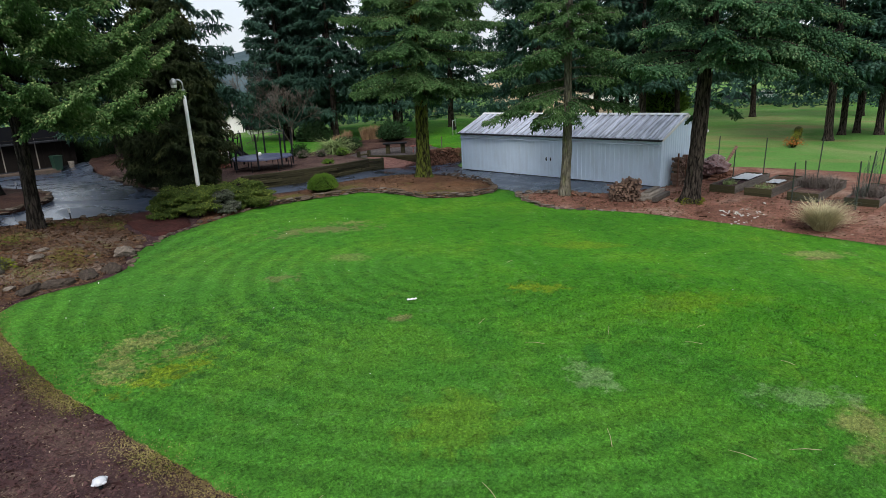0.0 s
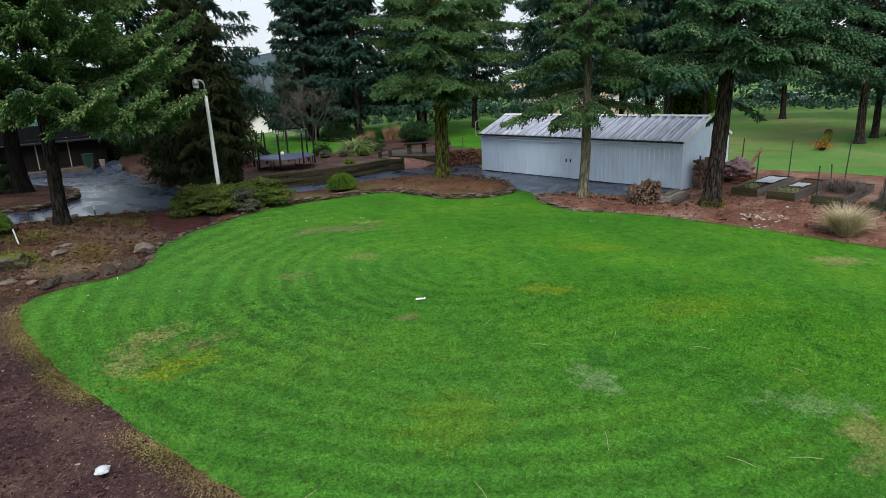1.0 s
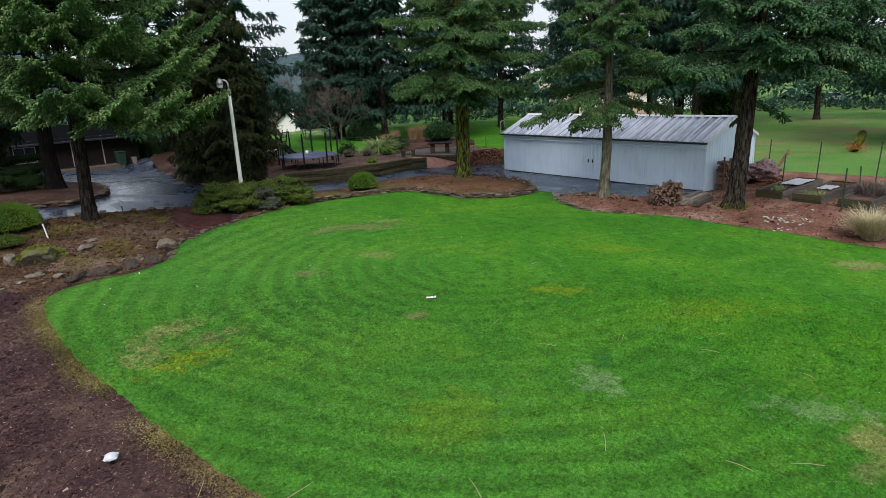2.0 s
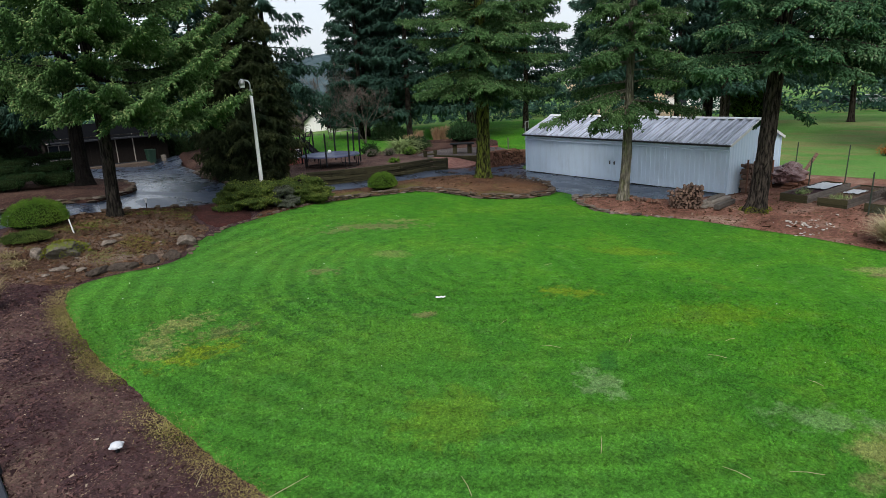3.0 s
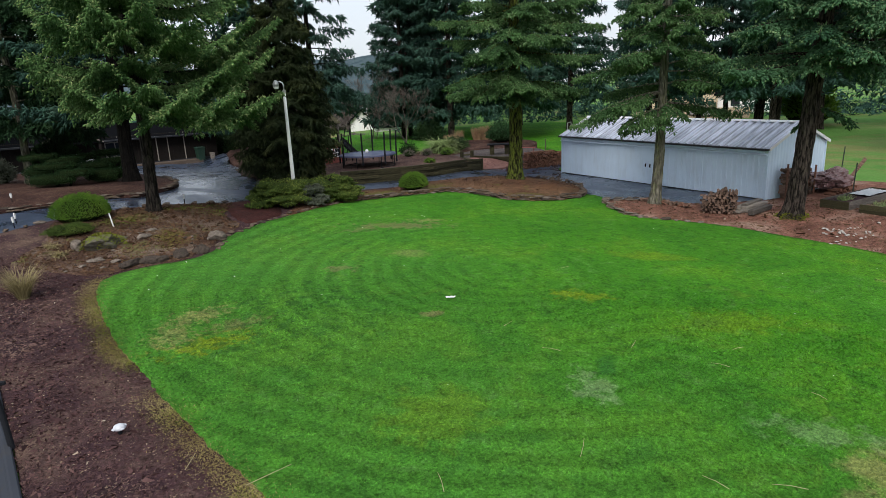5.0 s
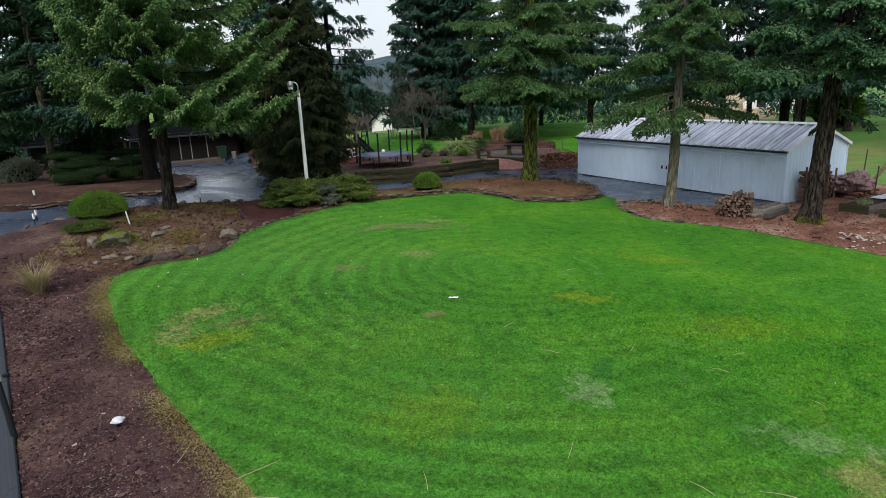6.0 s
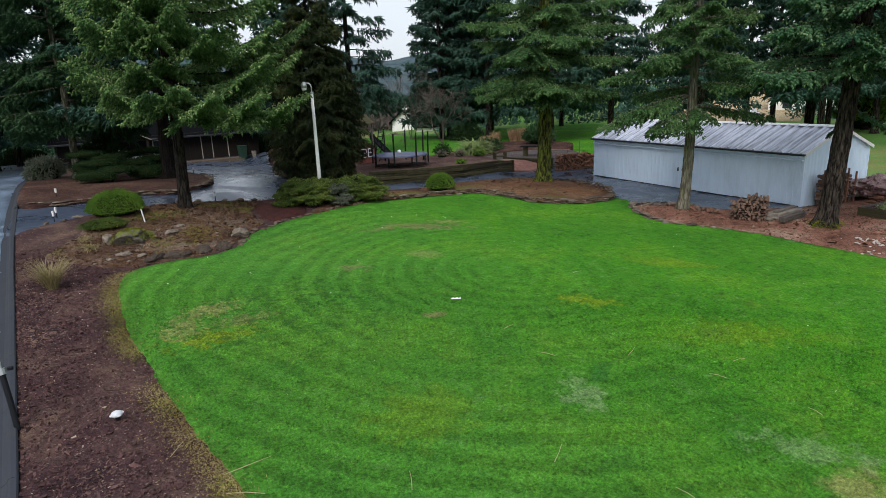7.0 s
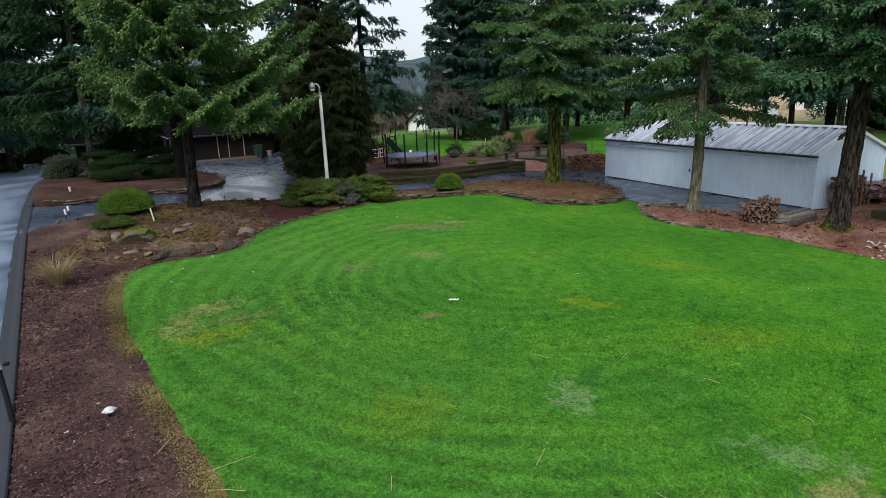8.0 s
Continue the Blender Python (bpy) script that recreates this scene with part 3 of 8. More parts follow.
KERB = [(1.2, -12), (0.75, -3), (0.35, 3), (-0.02, 7.6), (-0.42, 11), (-1.0, 16), (-1.5, 20.3), (-1.85, 23.9), (-2.3, 28.8), (-2.85, 36), (-3.6, 45), (-4.9, 60), (-5.6, 70)]


def along(line, y):
    a = np.array(line)
    return float(np.interp(y, a[:, 1], a[:, 0]))


ROAD_OUT = [(along(KERB, y) - 0.1, y) for y in (-12, -3, 5, 12, 20, 28, 36, 46, 58, 68)] + [(-14, 68), (-11, 56), (-9.3, 46), (-8.6, 36), (-8.2, 20), (-7, 5), (-6, -12)]
sheet("road", smooth_loop(ROAD_OUT, 0.6), lambda x, y: land(x, y) - 0.06, 1.2, ROAD, "blue-grey damp asphalt lane beside the garden", "road", 0.05)
DRIVE = [(-2.1, 24.1), (-1.1, 24.9), (0.2, 25.6), (3, 26.5), (6, 26.2), (9, 25.8), (14, 27.2), (18.6, 28.0), (22.5, 27.6), (24.2, 25.5), (23.8, 23), (22.4, 20.6), (22.2, 19.0),
         (24.0, 17.6), (27.0, 15.2), (28.6, 14.9), (28.9, 22), (28.9, 29.5), (31.4, 32.2), (30.9, 33.9), (28.6, 34.0), (24.3, 32.6), (19.8, 30.9), (14.8, 30.4), (10.8, 31.6),
         (10.0, 34.6), (11.0, 40), (12.4, 46.7), (13.3, 55), (14.6, 61.5), (6, 62), (-1.0, 61), (-4.6, 60), (-3.6, 46), (-2.8, 35.3), (-2.3, 29)]
sheet("driveway", smooth_loop(DRIVE, 0.5), lambda x, y: land(x, y) - 0.005, 0.9, ASPHALT, "wet dark asphalt drive winding between the beds", "driveway", 0.05)

LAWN_RIM = [(2.9, 5.2), (2.72, 6.6), (2.36, 8.2), (2.0, 10.0), (1.8, 11.3), (1.5, 13.0), (1.36, 14.8), (1.28, 16.6), (1.55, 18.2), (2.6, 18.9), (3.95, 19.15), (4.9, 19.9), (5.7, 21.3), (7.3, 22.5),
            (9.3, 23.35), (12.1, 24.8), (15.0, 25.6), (17.25, 25.2), (18.25, 23.95), (18.9, 22.1), (20.6, 21.0), (22.3, 21.0), (23.2, 21.5), (23.3, 20.6), (22.3, 19.5), (21.6, 18.3), (21.2, 16.7), (22.2, 15.0),
            (22.9, 13.5), (23.2, 11.5), (23.55, 9.4), (23.6, 7.0), (23.7, 5.0), (23.9, 1), (22.5, -6), (12, -9), (5.5, -6), (3.4, 1.5)]
LAWN_EDGE = smooth_loop(LAWN_RIM, 0.16, 0.018, 3)
sheet("lawn", LAWN_EDGE, lambda x, y: bed_z(x, y), 0.45, LAWN, "lush green mown lawn with curved mower rings and worn patches", "lawn", 0.06)

BED_WEST = [(along(KERB, y) + 0.02, y) for y in (-9, -3, 3, 7.6, 11, 16, 20.3)] + [(-1.72, 22.6), (-1.82, 23.8), (-1.55, 24.5), (-0.9, 25.2), (0.1, 25.95), (1.4, 26.8), (3.6, 27.25), (5.3, 27.1), (6.9, 26.7), (8.3, 26.5),
            (10.5, 27.3), (13.9, 28.15), (16.2, 28.3), (18.6, 28.8), (21.1, 28.9), (23.4, 28.2), (24.9, 27.0), (25.1, 25.2), (24.5, 23.3), (23.1, 21.45), (21.5, 22), (19.5, 23.5), (17, 24), (12, 23), (7.5, 21), (6, 18.5), (4, 16), (3.5, 10), (4.5, 4), (4.5, -6), (3, -9)]
sheet("planting_bed", smooth_loop(BED_WEST, 0.3, 0.01, 4), lambda x, y: bed_z(x, y) - 0.035, 0.45, BARK_MULCH, "long planting bed of dark purple-brown bark mulch", "planting bed", 0.12)
MOSS_BED = [(-0.6, 20.6), (0.6, 19.6), (1.4, 18.9), (2.6, 19.1), (3.9, 19.4), (4.8, 20.3), (5.6, 21.6), (6.4, 22.6), (6.2, 24.2), (7.0, 25.6), (6.4, 26.6), (3.6, 26.95), (1.6, 26.5), (0.4, 25.2), (0.2, 23.0), (-0.5, 21.8)]
sheet("mossy_bed", smooth_loop(MOSS_BED, 0.25, 0.05, 5), lambda x, y: bed_z(x, y) - 0.018, 0.4, MOSSY, "patchy mossy soil with dead leaves round a fir", "planting bed", 0.12)
MULCH_PATCH = [(6.7, 22.75), (7.6, 22.9), (8.3, 23.5), (8.5, 25.2), (8.2, 26.35), (7.0, 26.45), (6.55, 25.2), (6.45, 23.8)]
sheet("mulch_patch", smooth_loop(MULCH_PATCH, 0.25, 0.04, 15), lambda x, y: bed_z(x, y) - 0.010, 0.4, RED_MULCH, "patch of fresh dark red bark mulch", "planting bed", 0.1)
EDGE_BED = [(8.4, 23.3), (10.2, 23.8), (12.1, 24.9), (15.0, 25.8), (17.3, 25.4), (18.4, 24.1), (19.1, 22.3), (20.7, 21.25), (22.4, 21.25), (23.2, 21.7), (24.5, 23.4), (25.0, 25.2), (24.7, 26.9), (23.3, 28.05), (21.1, 28.7), (18.6, 28.6), (16.0, 28.0), (13.5, 27.6), (11.6, 26.8)]
sheet("needle_bed", smooth_loop(EDGE_BED, 0.25, 0.03, 6), lambda x, y: bed_z(x, y) - 0.018, 0.4, DRY_NEEDLES, "raised bed of orange-brown fallen needles round a mossy fir", "planting bed", 0.12)
BED_EAST = [(21.45, 18.45), (22.3, 19.55), (23.0, 19.9), (24.0, 19.2), (24.8, 17.9), (26.0, 16.6), (27.6, 15.7), (28.6, 15.25), (33.4, 15.3), (36.0, 15.8), (37.0, 9), (36.0, 2), (31, -4), (25, -7), (22, -5), (23, 1), (23.0, 7), (22.5, 11), (21.5, 14.5), (20.9, 16.7)]
sheet("garden_bed", smooth_loop(BED_EAST, 0.3, 0.02, 7), lambda x, y: bed_z(x, y) - 0.035, 0.45, NEEDLES, "reddish bare soil and needles of the kitchen garden", "planting bed", 0.12)
ISLAND = [(-2.25, 29.35), (-0.8, 29.1), (0.4, 29.5), (2.3, 30.5), (3.8, 30.2), (5.5, 31.8), (5.95, 33.6), (5.6, 38.0), (4.8, 46), (3.6, 54), (-1.0, 57.5), (-4.2, 54.5), (-3.35, 44), (-2.75, 35.3)]
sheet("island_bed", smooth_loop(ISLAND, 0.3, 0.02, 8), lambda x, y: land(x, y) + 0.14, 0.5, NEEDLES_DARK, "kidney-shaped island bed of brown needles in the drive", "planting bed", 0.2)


def play_z(x, y):
    base = land(x, y) + 0.05
    top = 0.82 + 0.0 * np.asarray(x)
    k = ramp01(30.2, 31.6, np.asarray(y) + 0.0 * np.asarray(x) - 0.24 * (np.asarray(x) - 15.0))
    return base * (1 - k) + np.maximum(base, top) * k


PLAY = [(10.35, 31.6), (12.4, 30.9), (14.7, 30.35), (19.8, 30.95), (24.2, 32.55), (24.6, 34.5), (25.4, 38.0), (23.5, 40.5), (21, 42.2), (18, 44), (13.2, 48), (12.2, 45), (10.9, 39.5), (10.0, 34.6)]
sheet("play_bed", smooth_loop(PLAY, 0.35, 0.02, 9), play_z, 0.5, PLAY_SOIL, "brown bare soil of the raised play area", "planting bed", 0.5)
PATIO = [(24.5, 32.7), (28.4, 34.0), (31.5, 34.2), (33.5, 38.5), (30, 40.5), (25.6, 38.5), (24.8, 35.5)]
sheet("patio", smooth_loop(PATIO, 0.4), lambda x, y: np.maximum(land(x, y) + 0.02, 0.02 + 0.6 * ramp01(33.0, 35.5, y)), 0.5, GRAVEL, "grey gravel terrace with a picnic table", "patio", 0.3)
SHRUBS = [(23, 41.2), (26.0, 39.0), (30, 40.8), (33.5, 39.0), (37, 42), (37, 46), (33, 48.6), (28, 44.5), (24, 43)]
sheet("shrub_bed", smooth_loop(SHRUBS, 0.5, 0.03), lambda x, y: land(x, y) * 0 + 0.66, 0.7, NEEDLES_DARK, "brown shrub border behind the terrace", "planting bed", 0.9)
BACK_LAWN = [(18.0, 46.5), (20, 43.8), (24, 41.9), (28, 44.3), (33, 48.8), (37, 46.5), (37.5, 41), (33, 36), (36, 33), (60, 40), (66, 62), (48, 74), (26, 66), (19.5, 58)]
sheet("back_lawn", smooth_loop(BACK_LAWN, 0.8), lambda x, y: land(x, y) * 0 + 0.05 + 0.5 * (1 - ramp01(30, 38, x)), 1.2, LAWN, "smooth bright green lawn behind the play area", "lawn", 0.9)

# dark sheet laid over the grass below the firs
CEDAR_BED = [(10.9, 38.2), (12.3, 46), (13.6, 55), (14.9, 61.5), (18.5, 64), (20.5, 59), (18.6, 52), (18.3, 45.5), (15.5, 46.5), (13.2, 48), (12.0, 44)]
sheet("cedar_bed", smooth_loop(CEDAR_BED, 0.5, 0.02, 14), lambda x, y: np.maximum(land(x, y), far_land(x, y)) + 0.03, 0.8, NEEDLES_DARK, "dark ground under the firs beside the parking area", "planting bed", 0.5)


# ---- kerb ----
def kerb_run(y0, y1, name, tall=1.0):
    """A rolled concrete kerb with its gutter, in cast lengths."""
    bed = thing(name, 0, 0, 0, 0, "worn pinkish-grey concrete kerb with a dark gutter strip", "kerb", kind="structure")
    prof = [(-0.44, -0.12), (-0.43, -0.05), (-0.20, -0.035), (-0.13, 0.015), (-0.10, 0.06), (-0.07, 0.075), (0.0, 0.075), (0.02, 0.05), (0.02, -0.1)]
    y = y0
    while y < y1 - 0.1:
        e = min(y + 2.4, y1)
        bm = bmesh.new()
        rings = []
        for yy in (y + 0.006, (y + e) / 2, e - 0.006):
            cx = along(KERB, yy)
            rings.append([bm.verts.new((cx + u, yy, float(land(cx, yy)) + (w * tall if w > 0 else w))) for u, w in prof])
        for r, s in zip(rings, rings[1:]):
            for k in range(len(prof) - 1):
                bm.faces.new((r[k], r[k + 1], s[k + 1], s[k]))
        bm.faces.new(rings[0]), bm.faces.new(rings[-1][::-1])
        bmesh.ops.recalc_face_normals(bm, faces=bm.faces)
        part("kerb_stone", bm, CONCRETE, bed)
        y = e


kerb_run(-11, 23.7, "kerb")
kerb_run(23.7, 29.1, "kerb_dropped", 0.25)
kerb_run(29.1, 54.0, "kerb_island")


# ---- the shed ----
def ribbed(width, height, pitch, rib, depth=0.022, thick=0.02):
    """A sheet of ribbed metal in the plane of y and z; its face looks to -x."""
    bm = bmesh.new()
    prof = [(0, 0)]
    y = pitch / 2
    while y + rib < width:
        prof += [(y - rib / 2, 0), (y - rib / 4, -depth), (y + rib / 4, -depth), (y + rib / 2, 0)]
        y += pitch
    prof.append((width, 0))
    rows = [[bm.verts.new((d, y, z)) for y, d in prof] for z in (0, height)]
    back = [[bm.verts.new((thick, y, z)) for y in (0, width)] for z in (0, height)]
    for k in range(len(prof) - 1):
        bm.faces.new((rows[0][k + 1], rows[0][k], rows[1][k], rows[1][k + 1]))
    bm.faces.new((back[0][0], back[0][1], back[1][1], back[1][0]))
    bm.faces.new((rows[0][0], back[0][0], back[1][0], rows[1][0]))
    bm.faces.new((back[0][1], rows[0][-1], rows[1][-1], back[1][1]))
    bm.faces.new(rows[1] + back[1][::-1])
    bm.faces.new((rows[0] + back[0][::-1])[::-1])
    return bm


def shed():
    """Long sheet-metal shed: four front panels, two of them sliding doors, under a ribbed gable roof."""
    x0, x1, y0, y1, eave, ridge = 28.4, 33.2, 15.4, 29.08, 2.4, 3.38
    s = thing("shed", x0, y0, 0, 0, "long pale blue ribbed metal shed with sliding doors", "shed")
    w, d, xm = y1 - y0, x1 - x0, (x1 - x0) / 2
    widths = [0.27, 0.27, 0.27, 0.33]
    bays = [0.0, 3.35, 6.77, 10.29, w]
    for i in range(4):
        a, b = bays[i], bays[i + 1]
        door = i in (1, 2)
        o = part("sliding_door" if door else "wall_panel", ribbed(b - a + (0.05 if door else 0.0), 1.98, widths[i], 0.07, 0.011 if i > 1 else 0.02), SHED_PAINT, s, "ribbed sliding door" if door else "",
                 pose((-0.05 if i == 1 else -0.03) if door else 0, a - (0.025 if door else 0.0), 0.04))
        if door:
            yy = 3.26 if i == 1 else 0.16
            bm = boxed(-0.03, -0.012, yy - 0.035, yy + 0.035, 0.9, 1.1, bevel=0.006)
            tube(bm, [(-0.03, yy, 0.92), (-0.07, yy, 0.94), (-0.07, yy, 1.06), (-0.03, yy, 1.08)], 0.012, 6)
            part("handle", bm, BLACK, o, "black pull handle")
    part("track_cover", boxed(-0.15, 0.0, -0.01, w + 0.01, 2.03, 2.10, bevel=0.01), SHED_PAINT, s, "door track cover")
    part("fascia", ribbed(w, 0.27, 0.33, 0.06, 0.014), SHED_PAINT, s, at=pose(0, 0, 2.11))
    part("sill", boxed(-0.015, 0.04, 0.0, w, -0.25, 0.035), SHED_TRIM, s, "dark base sill")
    for yy in (0.0, w):
        part("corner_trim", boxed(-0.035, 0.05, yy - 0.04, yy + 0.04, -0.2, eave - 0.02, bevel=0.008), SHED_PAINT, s)
    part("corner_trim", boxed(d - 0.05, d + 0.035, -0.04, 0.04, -0.2, eave - 0.02, bevel=0.008), SHED_PAINT, s)
    for yy, flip in ((0.0, 0), (w, 1)):
        bm = bmesh.new()
        n = 20
        xs = np.linspace(0.05, d - 0.05, n * 4 + 1)
        front, back = [], []
        for j, xx in enumerate(xs):
            out = 0.018 if j % 4 in (1, 2) else 0.0
            top = eave + (ridge - eave) * (1 - abs(xx - xm) / xm) - 0.03
            sgn = 1 if flip else -1
            front.append((bm.verts.new((xx, yy + sgn * out, -0.2)), bm.verts.new((xx, yy + sgn * out, top))))
            back.append((bm.verts.new((xx, yy - sgn * 0.03, -0.2)), bm.verts.new((xx, yy - sgn * 0.03, top))))
        for row in (front, back):
            for a, b in zip(row, row[1:]):
                bm.faces.new((a[0], b[0], b[1], a[1]))
        for a, b, c, e in zip(front, front[1:], back, back[1:]):
            bm.faces.new((a[1], b[1], e[1], c[1]))
        bmesh.ops.recalc_face_normals(bm, faces=bm.faces)
        part("gable_wall", bm, SHED_PAINT, s)
    part("back_wall", ribbed(w, 2.4, 0.33, 0.07), SHED_PAINT, s, at=pose(d, w, -0.05, 0, 0, 180))
    run, rise = xm + 0.14, (ridge - eave) * (xm + 0.14) / xm
    slope, length = math.atan2(rise, run), math.hypot(run, rise)
    n, over = 15, 0.14
    pw = (w + 2 * over) / n
    me = bpy.data.meshes.new("roof_panel")
    bm = bmesh.new()
    prof = [(0, 0)]
    for c in (0.0 + pw / 4, pw * 3 / 4):
        prof += [(c - 0.075, 0), (c - 0.04, 0.075), (c + 0.04, 0.075), (c + 0.075, 0)]
    prof.append((pw - 0.004, 0))
    rows = [[bm.verts.new((x, y, z)) for y, z in prof] for x in (0, length)]
    low = [[bm.verts.new((x, y, -0.03)) for y, z in (prof[0], prof[-1])] for x in (0, length)]
    for k in range(len(prof) - 1):
        bm.faces.new((rows[0][k], rows[1][k], rows[1][k + 1], rows[0][k + 1]))
    bm.faces.new(rows[0] + low[0][::-1]), bm.faces.new(rows[1] + low[1][::-1])
    bm.faces.new((low[0][0], low[1][0], low[1][1], low[0][1]))
    bmesh.ops.recalc_face_normals(bm, faces=bm.faces)
    bm.to_mesh(me)
    bm.free()
    me.materials.append(ROOF)
    for side in (0, 1):
        for i in range(n):
            y = -over + i * pw
            m = pose(-0.14, y, eave - rise + (ridge - eave), 0, -math.degrees(slope), 0) if not side else pose(d + 0.14, y + pw, eave - rise + (ridge - eave), 0, -math.degrees(slope), 180)
            link_mesh("roof_panel", me, ROOF, s, "", m)
    bm = bmesh.new()
    for sgn in (-1, 1):
        v = [bm.verts.new(p) for p in ((xm, -over - 0.02, ridge + 0.075), (xm + sgn * 0.2, -over - 0.02, ridge - 0.01), (xm + sgn * 0.2, w + over + 0.02, ridge - 0.01), (xm, w + over + 0.02, ridge + 0.075))]
        bm.faces.new(v if sgn > 0 else v[::-1])
    part("ridge_cap", bm, WHITE, s, "pale ridge cap")
    zt = eave - rise + (ridge - eave)
    # gutter near black, so its colour draws the shadow line under the eave
    part("gutter", boxed(-0.26, -0.13, -over, w + over, zt - 0.075, zt + 0.02, bevel=0.02), SHED_TRIM, s, "dark eaves gutter")
    for yy in (-over, w + over):
        for sgn, xa in ((1, -0.14), (-1, d + 0.14)):
            bm = boxed(0, length, -0.015, 0.015, -0.1, 0.03)
            part("barge_trim", bm, WHITE, s, "", pose(xa, yy, zt, 0, -math.degrees(slope), 0 if sgn > 0 else 180))
    part("floor_slab", boxed(-0.02, d, 0.02, w - 0.02, -0.3, 0.03), CONCRETE, s)


shed()


# ---- trees ----
def spray_shape(kind):
    """Needle-clad twig as loose triangles: along, across, out of its plane."""
    tri = []
    if kind == "finger":
        # a stubby finger of needles, one closed little body
        ring = [(0.46, 0.23 * math.cos(a), 0.21 * math.sin(a)) for a in (0.52, 2.62, 4.71)]
        return np.array([(0, 0, 0)] + ring + [(1.0, 0, 0)], float), np.array([(0, 2, 1), (0, 3, 2), (0, 1, 3), (4, 1, 2), (4, 2, 3), (4, 3, 1)])
    elif kind == "tip":
        # the outer half of such a finger, for trees far off
        ring = [(0.05, 0.17 * math.cos(a), 0.15 * math.sin(a)) for a in (0.52, 2.62, 4.71)]
        return np.array(ring + [(1.0, 0, 0)], float), np.array([(3, 0, 1), (3, 1, 2), (3, 2, 0)])
    elif kind == "coarse":
        for k in range(2):
            a = 0.0 + 0.36 * k
            for s in (-1, 1):
                tri.append([(a, 0, 0), (a + 0.29, 0, 0), (a + 0.50, s * (0.40 - 0.09 * k), -0.12)])
        tri.append([(0.45, -0.10, 0), (0.45, 0.10, 0), (1.1, 0, -0.03)])
    else:
        tri = [[(0, -0.06, 0), (0, 0.06, 0), (0.55, 0.24, 0.05)], [(0, 0.05, 0), (0, -0.05, 0), (0.6, -0.24, -0.04)], [(0.2, -0.14, 0), (0.2, 0.14, 0), (1.0, 0, 0.05)]]
    tri = np.array(tri, float).reshape(-1, 3)
    return tri, np.arange(len(tri)).reshape(-1, 3)


def sprays(base, axis, up, length, kind="leaf"):
    """Puts a twig at each base, pointing along axis, its upper side towards up."""
    loc, faces = spray_shape(kind)
    axis = axis / (np.linalg.norm(axis, axis=1, keepdims=True) + 1e-9)
    side = np.cross(axis, up)
    side /= np.linalg.norm(side, axis=1, keepdims=True) + 1e-9
    nrm = np.cross(side, axis)
    L = length[:, None, None]
    v = base[:, None, :] + L * (loc[None, :, 0:1] * axis[:, None, :] + loc[None, :, 1:2] * side[:, None, :] + loc[None, :, 2:3] * nrm[:, None, :])
    v = v.reshape(-1, 3)
    return v, (np.arange(len(base))[:, None, None] * len(loc) + faces[None]).reshape(-1, 3)


def limb_points(z, az, length, rise, bow, n=11):
    """A limb from the trunk to its tip; with a positive bow it sags between them, with a negative one it arches."""
    s = np.linspace(0, 1, n)
    out = length * s
    up = length * (rise * s - bow * (s - s * s))
    return np.c_[out * math.cos(az), out * math.sin(az), z + up]


